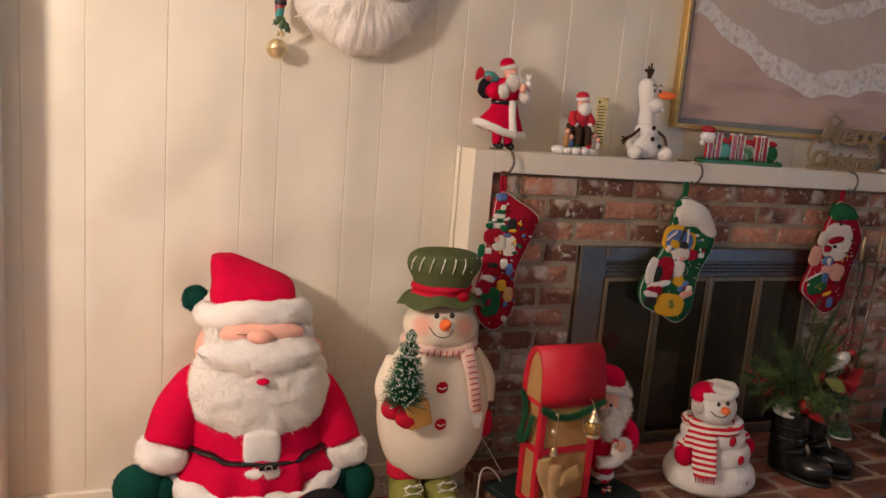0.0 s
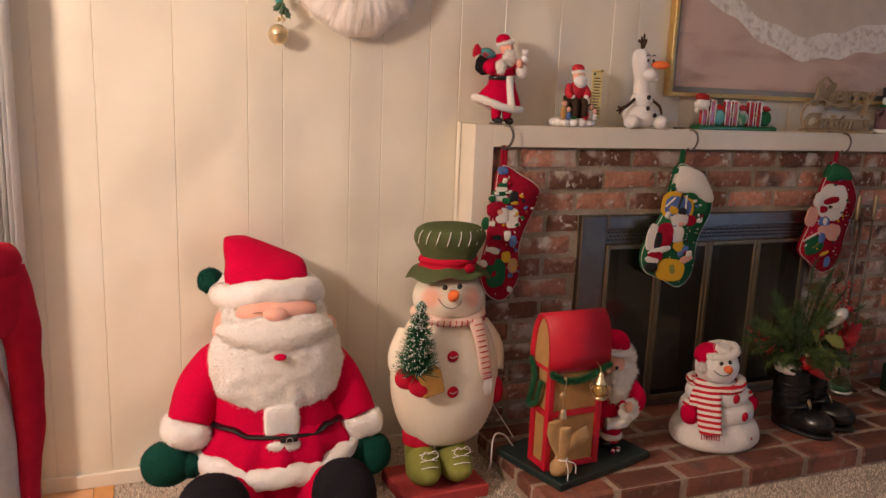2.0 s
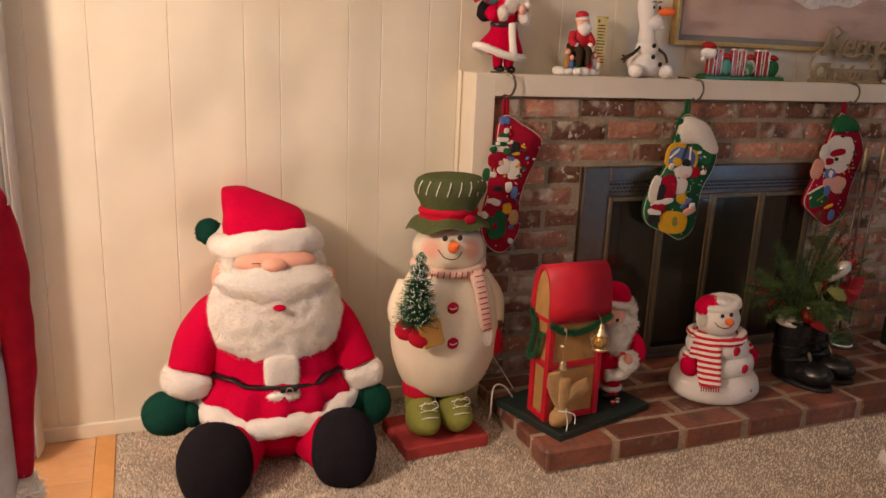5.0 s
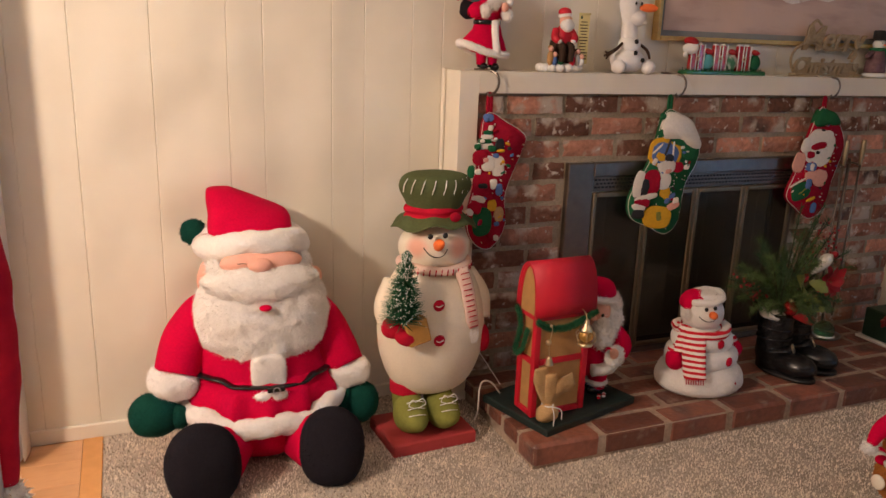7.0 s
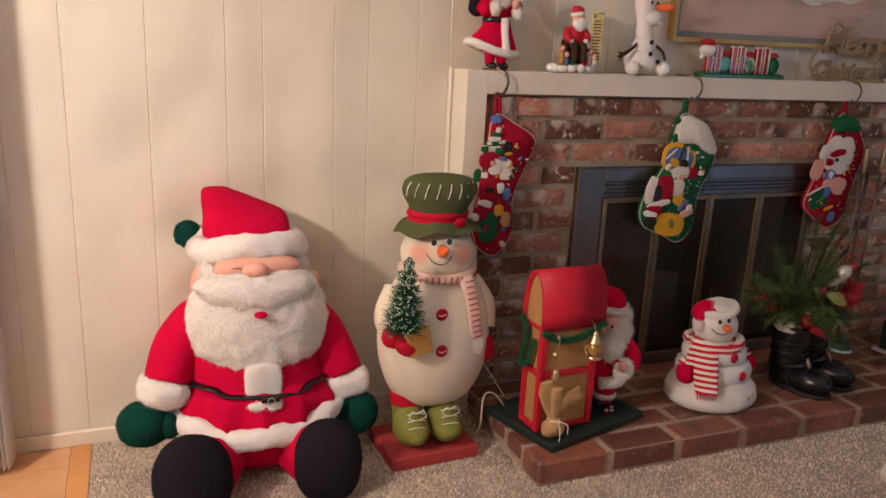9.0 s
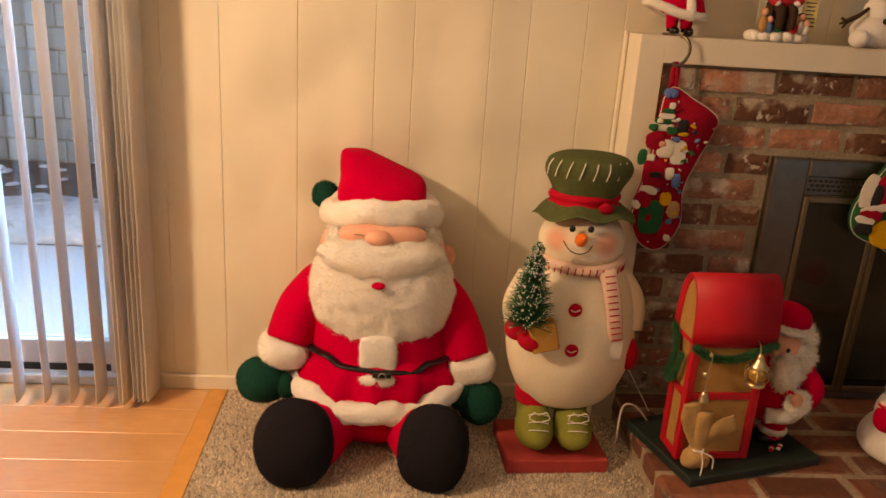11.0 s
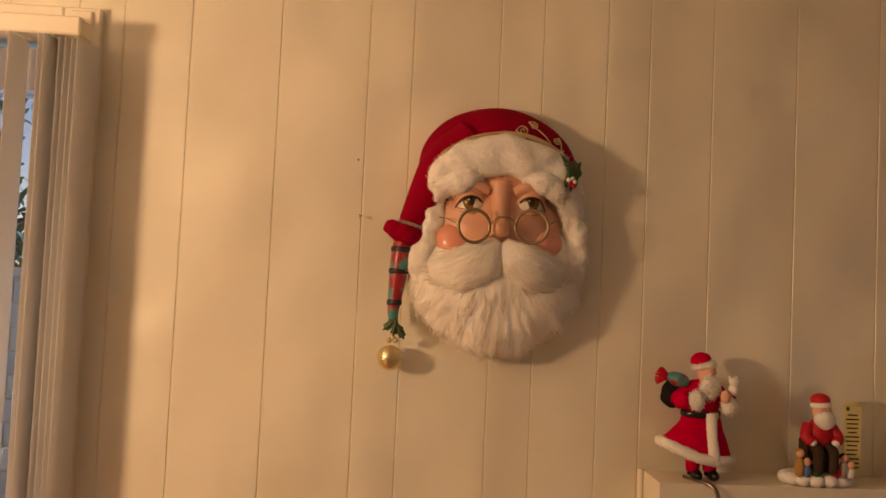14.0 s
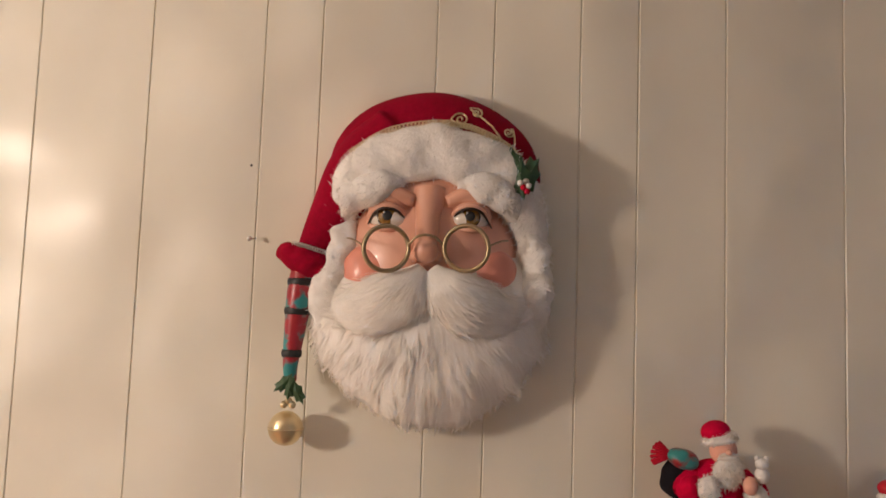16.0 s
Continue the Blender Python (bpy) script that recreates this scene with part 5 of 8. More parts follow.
    # sideburn curls
    for s, r in ((-1, 0.86), (1, 1.0)):
        m = g.add(tube([(cx + s * 0.150 * r, -0.052, 1.715), (cx + s * 0.168 * r, -0.056, 1.665), (cx + s * 0.174 * r, -0.058, 1.610), (cx + s * 0.170, -0.054, 1.555), (cx + s * 0.152, -0.050, 1.50)], [0.018, 0.026, 0.028, 0.032, 0.020], n=30, k=12, bump=0.011, freq=40), FLEECE)
        g.add(strands(m, 1300, 0.016, 0.0010, lambda x, y, z: (math.sin(z * 160), -0.2, -0.8), 0.002, 0.5), FURTIP)
    # moustache: two heavy locks that sweep outward from the nose
    for s in (-1, 1):
        m = g.add(tube([(cx + s * 0.004, -0.128, 1.600), (cx + s * 0.036, -0.134, 1.566), (cx + s * 0.078, -0.122, 1.543), (cx + s * 0.120, -0.098, 1.541), (cx + s * 0.156, -0.076, 1.566)],
                       [0.015, 0.042, 0.047, 0.036, 0.008], n=30, k=8, flat=0.52, bump=0.005, freq=22), COMBED)
        g.add(strands(m, 1800, 0.034, 0.0011, lambda x, y, z: (s * (0.35 + 7 * abs(x - cx)), 0.1, -0.75 + 5.5 * abs(x - cx)), 0.0014, 0.08, keep=lambda x, y, z: y < -0.08), FURTIP)
        # brows that run into the fur of the brim
        m = g.add(tube([(cx + s * 0.044, -0.112, 1.745), (cx + s * 0.082, -0.112, 1.737), (cx + s * 0.124, -0.094, 1.718), (cx + s * 0.142, -0.076, 1.690)], [0.011, 0.027, 0.026, 0.012], n=24, k=9, bump=0.008, freq=34), FLEECE)
        g.add(strands(m, 1100, 0.016, 0.0010, lambda x, y, z: (s * 0.8, -0.1, -0.5), 0.002, 0.45), FURTIP)
    g.add(ell((cx - 0.001, -0.108, 1.522), (0.017, 0.016, 0.012)), paint("dull_red_lip", (0.42, 0.085, 0.075), 0.5))
    # fur brim of the hat
    brim = [(0.158, -0.062, 1.668), (0.172, -0.082, 1.728), (0.208, -0.100, 1.764), (0.262, -0.108, 1.784), (0.318, -0.110, 1.790), (0.372, -0.106, 1.783), (0.425, -0.094, 1.758), (0.460, -0.072, 1.706), (0.476, -0.056, 1.655)]
    m = g.add(tube(brim, [0.020, 0.034, 0.042, 0.044, 0.044, 0.044, 0.042, 0.034, 0.024], n=34, k=12, flat=0.62, bump=0.009, freq=24), FLEECE)
    g.add(strands(m, 4200, 0.018, 0.0010, lambda x, y, z: (0.9 * math.sin(x * 60 + z * 35), -0.2, 0.9 * math.cos(x * 50 - z * 30)), 0.002, 0.5), FURTIP)
    g.add(tufts(m, 1500, 0.009, 0.0006, spread=0.8), FURTIP, False)

    # velvet hat falling to one side
    def cap(x, y, z):
        return x - 0.06 * max(0, z), y, z * (1.0 if z > 0 else 0.06)

    g.add(ell((0.310, -0.006, 1.766), (0.184, 0.100, 0.150), nu=56, nv=32, bump=0.004, freq=10, fn=cap), VELVET)
    g.add(tube([(0.250, -0.040, 1.835), (0.196, -0.040, 1.780), (0.158, -0.040, 1.715), (0.126, -0.042, 1.660), (0.108, -0.044, 1.622)], [0.055, 0.060, 0.050, 0.036, 0.026], n=24, k=7, bump=0.003, freq=14), VELVET)
    g.add(tube([(0.058, -0.055, 1.632), (0.082, -0.062, 1.622), (0.110, -0.064, 1.612), (0.140, -0.060, 1.604)], [0.012, 0.023, 0.026, 0.018], n=18, bump=0.005, freq=60), VELVET)
    tail = [(0.098, -0.050, 1.600), (0.094, -0.052, 1.560), (0.088, -0.050, 1.500), (0.083, -0.048, 1.445), (0.084, -0.046, 1.415)]
    g.add(tube(tail, [0.021, 0.022, 0.018, 0.013, 0.010], n=16), PLAID)
    for z, x, r in ((1.578, 0.096, 0.0235), (1.530, 0.091, 0.0215), (1.460, 0.0845, 0.016)):
        g.add(rev([(r, -0.006), (r + 0.001, 0.0), (r, 0.006)], (x, -0.050, z), n=20, k=2), BLACK)
    # gold chain along the brim, spirals on the velvet
    chain = [(0.178, -0.100, 1.792), (0.235, -0.112, 1.824), (0.306, -0.116, 1.838), (0.365, -0.113, 1.834), (0.420, -0.104, 1.812), (0.447, -0.096, 1.790)]
    for p in spline(chain, 12):
        g.add(ring(tuple(p), 0.0042, 0.0013, n=8, k=4), GOLD)
    for p in spline([(0.141, -0.070, 1.708), (0.134, -0.066, 1.685), (0.140, -0.070, 1.662)], 8):
        g.add(ring(tuple(p), 0.0040, 0.0012, n=8, k=4), GOLD)
    for p in spline([(0.085, -0.078, 1.640), (0.112, -0.084, 1.634), (0.140, -0.078, 1.626)], 7):
        g.add(ring(tuple(p), 0.0030, 0.0010, n=8, k=4), STEEL)
    for (ox, oz), start, size, stem in (((0.352, 1.853), 200, 0.0135, (0.425, 1.800)), ((0.378, 1.869), 150, 0.011, (0.432, 1.802)), ((0.432, 1.838), 60, 0.010, (0.440, 1.800))):
        pts = []
        for k in range(17):
            a, r = radians(start - 38 * k), size * (1 - k / 18)
            pts.append((ox + r * math.cos(a), oz + r * math.sin(a)))
        stem_pts = [stem, ((stem[0] + pts[0][0]) / 2 + 0.004, (stem[1] + pts[0][1]) / 2 + 0.006)] + pts

        def on_cap(x, z):
            q = 1 - ((x - 0.306) / 0.188) ** 2 - ((z - 1.766) / 0.142) ** 2
            return -0.010 - 0.101 * math.sqrt(max(q, 0.02))
        g.add(tube([(x, on_cap(x, z), z) for x, z in stem_pts], 0.0017, n=6, k=3), GOLD)

    def holly(c, a, s):
        """A spiked leaf, cupped, pointing along a in the wall's plane."""
        pts = []
        for k in range(14):
            q = 2 * math.pi * k / 14
            r = (1.0 if k % 2 == 0 else 0.72)
            pts.append((math.cos(q) * s * r, math.sin(q) * s * 0.5 * r))
        v = [(0, -0.004, 0)] + [(x, 0.003 * abs(z) / (s * 0.5), z) for x, z in pts]
        f = [(0, 1 + (k + 1) % 14, 1 + k) for k in range(14)]
        v += [(x, y + 0.0015, z) for x, y, z in v]
        f += [(15, 16 + k, 16 + (k + 1) % 14) for k in range(14)] + [(1 + k, 1 + (k + 1) % 14, 16 + (k + 1) % 14, 16 + k) for k in range(14)]
        g.add((v, f), HOLLY, False, Matrix.Translation(c) @ Matrix.Rotation(-radians(a), 4, "Y"))

    for c, a, s in (((0.442, -0.112, 1.776), -60, 0.032), ((0.464, -0.108, 1.758), -105, 0.036), ((0.450, -0.118, 1.752), -80, 0.036),
                    ((0.078, -0.066, 1.412), -140, 0.022), ((0.100, -0.066, 1.398), -60, 0.022), ((0.088, -0.068, 1.404), -100, 0.020)):
        holly(c, a, s)
    for dx, dz, mt in ((0, 0, REDFELT), (0.008, 0.003, WHITE), (0.004, 0.010, STEEL), (-0.005, 0.007, WHITE), (0.006, -0.006, REDFELT)):
        g.add(ell((0.454 + dx, -0.126, 1.736 + dz), (0.005, 0.005, 0.005), nu=12, nv=8), mt)
    # bell with its small beads
    for x, z in ((0.078, 1.377), (0.092, 1.377), (0.086, 1.383)):
        g.add(ell((x, -0.060, z), (0.0062, 0.0062, 0.0062), nu=14, nv=10), GOLD)
    g.add(ell((0.080, -0.046, 1.337), (0.0285, 0.0285, 0.0285), nu=36, nv=24), GOLD)
    g.add(rev([(0.0285, -0.0022), (0.0300, 0.0), (0.0285, 0.0022)], (0.080, -0.046, 1.337), n=36, k=3), GOLD)
    # round spectacles
    for (x, z), rz in (((0.245, 1.630), 12), ((0.367, 1.634), -12)):
        g.add(ring((x, -0.160, z), 0.0345, 0.0036, n=48, k=8, rot=(4, 0, rz)), BRASS)
    g.add(tube([(0.279, -0.166, 1.636), (0.292, -0.172, 1.648), (0.306, -0.174, 1.651), (0.320, -0.172, 1.648), (0.331, -0.166, 1.638)], 0.0020, n=8), BRASS)
    for s, x0, z0 in ((-1, 0.205, 1.636), (1, 0.404, 1.640)):
        g.add(tube([(x0, -0.152, z0), (x0 + s * 0.018, -0.125, z0 + 0.010), (x0 + s * 0.030, -0.095, z0 + 0.014)], 0.0014, n=6), BRASS)
    solid("santa_face_decoration", g, (0.305, -0.0, 1.62), "large bearded Santa face with round spectacles hanging on the panel wall", "wall decoration")


HOLLY = paint("holly_green_felt", (0.035, 0.085, 0.035), 0.5, vary=0.25, scale=60)
wall_face()

g = Geo()
g.add(tube([(0.0, 0.0, 1.653), (-0.004, -0.020, 1.651)], 0.0016, n=8, k=2), STEEL)
g.add(ell((-0.0045, -0.021, 1.6510), (0.0045, 0.0024, 0.0045), nu=12, nv=8), STEEL)
solid("nail", g, (0, 0, 1.658), "small steel nail stuck in the panel wall", "nail")
g = Geo()
g.add(ell((-0.014, 0.0, 1.782), (0.0022, 0.0008, 0.0022), nu=10, nv=6), BLACK)
solid("nail_hole", g, (-0.014, 0, 1.782), "tiny dark nail hole in the panel wall", "nail hole")


# ---- stockings on their hooks ----
def closed(pts, k=5):
    """A smooth closed outline through a few corners."""
    p = [np.array(q, float) for q in pts]
    n, out = len(p), []
    for i in range(n):
        a, b, c, d = p[i - 1], p[i], p[(i + 1) % n], p[(i + 2) % n]
        for j in range(k):
            t = j / k
            out.append(tuple(0.5 * (2 * b + (c - a) * t + (2 * a - 5 * b + 4 * c - d) * t * t + (3 * b - a - 3 * c + d) * t ** 3)))
    return out


GREENFELT = paint("green_felt", (0.015, 0.12, 0.05), 0.9, vary=0.15, scale=120, bump=0.4)
YELLOW = paint("yellow_felt", (0.70, 0.38, 0.03), 0.85, vary=0.15, scale=120, bump=0.4)
BLUEFELT = paint("blue_felt", (0.10, 0.18, 0.42), 0.85, vary=0.2, scale=160, bump=0.4)
WHITEFELT = paint("white_felt", (0.74, 0.69, 0.62), 0.9, vary=0.08, scale=120, bump=0.5)
PINKFELT = paint("pink_felt", (0.72, 0.36, 0.28), 0.9, vary=0.1, scale=120)


CRIMSON = paint("crimson_felt", (0.34, 0.008, 0.026), 0.9, vary=0.2, scale=120, bump=0.4, bump_scale=300)


def stocking(at, outline, mat, edge, label, patches, loop_mat, cuff=None):
    ob = thing("christmas_stocking", at, label, "stocking", "stockings hung from the mantel")
    y = at[1]
    line = closed(outline)
    g = Geo()
    g.add(slab(line, y - 0.010, y + 0.010, 0.006), mat)
    part("body", g, ob)
    g = Geo()
    g.add(tube([(x, y - 0.005, z) for x, z in line] + [(line[0][0], y - 0.005, line[0][1])], 0.0013, n=6, k=1), edge)
    part("edging", g, ob, "stitched cord edging")
    if cuff:
        c = Geo()
        s = c.add(slab(closed(cuff[0]), y - 0.020, y + 0.012, 0.008), cuff[1])
        c.add(tufts(s, 700, 0.006, 0.0012), cuff[1], False)
        part("cuff", c, ob, cuff[2])
    for name, shapes, text in patches:
        first = None
        for c, r, rot, mt in shapes:
            g = Geo()
            g.add(ell((c[0], y - 0.011 - c[2] * 0.55, c[1]), (r[0], 0.0036, r[1]), (0, rot, 0), nu=24, nv=14, power=0.72, bump=0.0032, freq=70, seed=c[0] * 9), mt)
            if first:
                part("felt_piece", g, first)
            else:
                first = part(name, g, ob, text)
    g = Geo()
    for k in range(26):
        q, u = RNG.randrange(len(line)), RNG.uniform(0.2, 0.86)
        x = sum(o[0] for o in outline) / len(outline) * (1 - u) + line[q][0] * u
        z = min(sum(o[1] for o in outline) / len(outline) * (1 - u) + line[q][1] * u, at[2] - 0.10)
        g.add(ell((x, y - 0.013, z), (RNG.uniform(0.003, 0.011), 0.0035, RNG.uniform(0.003, 0.007)), (0, RNG.uniform(-60, 60), 0), nu=12, nv=8), (WHITEFELT, GREENFELT, CRIMSON, BLUEFELT, YELLOW, BLACK, CRIMSON)[k % 7])
    tagged(part("felt_trimming", g, ob, "small felt trimmings in many colours"), kind="stuff")
    g = Geo()
    xs, zs = [q[0] for q in outline], [q[1] for q in outline]
    for k in range(46):
        q = RNG.randrange(len(line))
        u = RNG.uniform(0.15, 0.92)
        x, z = sum(xs) / len(xs) * (1 - u) + line[q][0] * u, sum(zs) / len(zs) * (1 - u) + line[q][1] * u
        g.add(ell((x, y - 0.0115, z), (0.0026, 0.0016, 0.0026), nu=8, nv=6), (GOLD, WHITE, STEEL)[k % 3])
    tagged(part("sequin_scatter", g, ob, "scattered small sequins"), kind="stuff")
    g = Geo()
    x, z = at[0], at[2]
    g.add(tube([(x - 0.004, y, z - 0.055), (x - 0.006, y, z - 0.01), (x, y, z + 0.004), (x + 0.006, y, z - 0.01), (x + 0.006, y, z - 0.055)], 0.006, n=8, flat=0.4), loop_mat)
    part("hanging_loop", g, ob)


def E2(x, z, rx, rz, mt, rot=0, d=0.0, ry=0.0):
    return ((x, z, d), (rx, rz, ry), rot, mt)


stocking((0.766, -0.140, 1.030), [(0.752, 0.968), (0.830, 0.945), (0.893, 0.905), (0.888, 0.862), (0.835, 0.720), (0.838, 0.610), (0.790, 0.540), (0.730, 0.562), (0.704, 0.640), (0.735, 0.790)], CRIMSON, WHITEFELT,
         "red felt Christmas stocking crowded with felt figures and a snowy tree",
         [("felt_bow", [E2(0.759, 0.963, 0.018, 0.011, BLUEFELT, 0, 0.000), E2(0.751, 0.956, 0.009, 0.007, BLUEFELT, 30, 0.002), E2(0.769, 0.956, 0.009, 0.007, BLUEFELT, -30, 0.004)], "blue felt bow"),
          ("felt_tree", [E2(0.749, 0.874, 0.032, 0.012, WHITEFELT, 0, 0.000), E2(0.753, 0.890, 0.025, 0.010, GREENFELT, 0, 0.002), E2(0.757, 0.903, 0.021, 0.008, WHITEFELT, 0, 0.004), E2(0.760, 0.916, 0.017, 0.007, GREENFELT, 0, 0.006), E2(0.767, 0.930, 0.009, 0.009, WHITEFELT, 0, 0.008), E2(0.726, 0.873, 0.012, 0.009, GREENFELT, 0, 0.010), E2(0.773, 0.866, 0.014, 0.009, GREENFELT, 0, 0.012), E2(0.739, 0.890, 0.007, 0.005, WHITEFELT, 0, 0.014), E2(0.774, 0.892, 0.007, 0.004, WHITEFELT, 0, 0.016)], "snow-covered green felt tree"),
          ("felt_snowman", [E2(0.802, 0.808, 0.022, 0.032, WHITEFELT, 0, 0.000), E2(0.802, 0.874, 0.016, 0.022, BLACK, 0, 0.002), E2(0.805, 0.858, 0.015, 0.005, YELLOW, 0, 0.004), E2(0.790, 0.844, 0.010, 0.007, BLUEFELT, 0, 0.006), E2(0.808, 0.817, 0.003, 0.004, BURLAP, 0, 0.008)], "white felt snowman with a black hat"),
          ("felt_santa", [E2(0.708, 0.793, 0.013, 0.020, GREENFELT, 0, 0.000), E2(0.746, 0.752, 0.033, 0.039, CRIMSON, 0, 0.002), E2(0.765, 0.818, 0.023, 0.025, WHITEFELT, 0, 0.004), E2(0.735, 0.839, 0.025, 0.024, CRIMSON, -20, 0.006), E2(0.755, 0.830, 0.010, 0.008, PINKFELT, 0, 0.008), E2(0.729, 0.794, 0.011, 0.010, WHITEFELT, 0, 0.010), E2(0.749, 0.749, 0.016, 0.009, BLACK, 0, 0.012), E2(0.784, 0.754, 0.012, 0.016, WHITEFELT, 0, 0.014), E2(0.805, 0.735, 0.012, 0.019, BLUEFELT, 0, 0.016), E2(0.735, 0.708, 0.024, 0.010, WHITEFELT, 14, 0.018), E2(0.722, 0.682, 0.024, 0.019, CRIMSON, 30, 0.020), E2(0.704, 0.668, 0.014, 0.010, WHITEFELT, 40, 0.022)], "red and white felt figure"),
          ("felt_sack", [E2(0.798, 0.595, 0.022, 0.031, CRIMSON, 0, 0.000), E2(0.812, 0.654, 0.017, 0.024, BURLAP, 0, 0.002), E2(0.786, 0.683, 0.016, 0.018, YELLOW, 0, 0.004), E2(0.752, 0.632, 0.034, 0.048, GREENFELT, 0, 0.006), E2(0.744, 0.630, 0.010, 0.010, CRIMSON, 0, 0.008), E2(0.804, 0.576, 0.009, 0.009, WHITEFELT, 0, 0.010), E2(0.803, 0.623, 0.008, 0.007, BLUEFELT, 0, 0.012)], "green sack and toys")], CRIMSON)
stocking((1.448, -0.140, 1.026), [(1.431, 0.975), (1.500, 0.965), (1.548, 0.940), (1.590, 0.862), (1.585, 0.800), (1.545, 0.715), (1.532, 0.590), (1.480, 0.545), (1.410, 0.575), (1.330, 0.612), (1.318, 0.690), (1.390, 0.815)], GREENFELT, WHITEFELT,
         "green felt Christmas stocking with a white cuff and a golden window",
         [("felt_window", [E2(1.441, 0.836, 0.071, 0.050, YELLOW, 12, 0.000), E2(1.441, 0.834, 0.059, 0.040, BLUEFELT, 12, 0.002), E2(1.423, 0.824, 0.023, 0.014, YELLOW, 30, 0.004), E2(1.407, 0.853, 0.026, 0.004, WHITEFELT, -40, 0.006), E2(1.472, 0.849, 0.004, 0.029, WHITEFELT, 0, 0.008), E2(1.447, 0.857, 0.004, 0.030, BLACK, 18, 0.010), E2(1.398, 0.809, 0.009, 0.013, WHITEFELT, 20, 0.012), E2(1.458, 0.820, 0.017, 0.012, BLACK, 10, 0.014)], "golden felt window with a blue pane"),
          ("felt_santa", [E2(1.497, 0.788, 0.030, 0.019, CRIMSON, 14, 0.000), E2(1.540, 0.785, 0.012, 0.010, WHITEFELT, 0, 0.002), E2(1.453, 0.789, 0.036, 0.025, WHITEFELT, 0, 0.004), E2(1.445, 0.739, 0.031, 0.030, WHITEFELT, 0, 0.006), E2(1.460, 0.773, 0.013, 0.008, PINKFELT, 0, 0.008), E2(1.342, 0.732, 0.023, 0.047, WHITEFELT, 10, 0.010), E2(1.393, 0.735, 0.036, 0.045, CRIMSON, 0, 0.012), E2(1.367, 0.720, 0.016, 0.033, BLACK, 8, 0.014), E2(1.416, 0.737, 0.011, 0.017, CRIMSON, 0, 0.016), E2(1.374, 0.685, 0.048, 0.011, WHITEFELT, -10, 0.018), E2(1.358, 0.665, 0.032, 0.017, CRIMSON, 0, 0.020), E2(1.344, 0.652, 0.030, 0.011, WHITEFELT, 14, 0.022), E2(1.343, 0.628, 0.026, 0.017, BLACK, 0, 0.024)], "red and white felt figure"),
          ("felt_sack", [E2(1.458, 0.698, 0.023, 0.020, YELLOW, 30, 0.000), E2(1.482, 0.676, 0.027, 0.010, BLUEFELT, -38, 0.002), E2(1.497, 0.647, 0.029, 0.013, PINKFELT, -20, 0.004), E2(1.433, 0.610, 0.062, 0.040, YELLOW, 8, 0.006), E2(1.438, 0.614, 0.013, 0.020, MOSS, -16, 0.008), E2(1.505, 0.668, 0.012, 0.011, WHITEFELT, 0, 0.010)], "golden felt sack of toys"),
          ("felt_wreath", [E2(1.548, 0.840, 0.027, 0.031, GREENFELT, 16, 0.000), E2(1.493, 0.880, 0.033, 0.017, GREENFELT, 14, 0.002), E2(1.425, 0.905, 0.024, 0.012, GREENFELT, 0, 0.004)], "green felt drapery"),
          ("felt_holly", [E2(1.418, 0.964, 0.013, 0.009, GREENFELT, 30, 0.000), E2(1.411, 0.955, 0.009, 0.007, GREENFELT, -30, 0.002)], "dark green felt holly")], GREENFELT,
         ([(1.434, 0.974), (1.500, 0.966), (1.548, 0.938), (1.592, 0.862), (1.560, 0.850), (1.500, 0.880), (1.420, 0.895)], WHITEFELT, "fluffy white cuff"))
stocking((2.158, -0.140, 1.026), [(2.136, 0.984), (2.172, 0.980), (2.212, 0.968), (2.272, 0.890), (2.286, 0.830), (2.255, 0.720), (2.225, 0.600), (2.160, 0.565), (2.085, 0.610), (2.032, 0.660), (2.060, 0.745), (2.090, 0.850)], CRIMSON, WHITEFELT,
         "red felt Christmas stocking with a white-bearded felt face",
         [("felt_face", [E2(2.158, 0.841, 0.074, 0.069, WHITEFELT, 14, 0.000), E2(2.182, 0.879, 0.037, 0.028, WHITEFELT, 0, 0.002), E2(2.150, 0.848, 0.040, 0.014, CRIMSON, -10, 0.004), E2(2.170, 0.823, 0.024, 0.014, WHITEFELT, 0, 0.006), E2(2.114, 0.816, 0.018, 0.013, CRIMSON, 0, 0.008), E2(2.146, 0.823, 0.008, 0.007, BLACK, 0, 0.010), E2(2.078, 0.853, 0.020, 0.028, WHITEFELT, 20, 0.012)], "white-bearded felt face"),
          ("felt_hands", [E2(2.064, 0.787, 0.030, 0.038, PINKFELT, 14, 0.000), E2(2.181, 0.724, 0.036, 0.033, PINKFELT, 14, 0.002), E2(2.132, 0.736, 0.029, 0.026, PINKFELT, 0, 0.004), E2(2.126, 0.768, 0.027, 0.018, BLUEFELT, 0, 0.006), E2(2.128, 0.769, 0.013, 0.014, WHITEFELT, 20, 0.008), E2(2.124, 0.706, 0.016, 0.019, BLUEFELT, 0, 0.010)], "pink felt hands with a blue toy"),
          ("felt_parcel", [E2(2.095, 0.676, 0.048, 0.036, GREENFELT, -14, 0.000), E2(2.102, 0.677, 0.027, 0.004, MOSS, -30, 0.002), E2(2.149, 0.642, 0.023, 0.006, YELLOW, -20, 0.004), E2(2.168, 0.608, 0.015, 0.020, BLUEFELT, 14, 0.006), E2(2.068, 0.710, 0.041, 0.004, WHITEFELT, -24, 0.008)], "green felt parcel")], CRIMSON,
         ([(2.136, 0.984), (2.174, 0.982), (2.214, 0.968), (2.240, 0.930), (2.190, 0.925), (2.118, 0.925)], GREENFELT, "green felt cuff"))


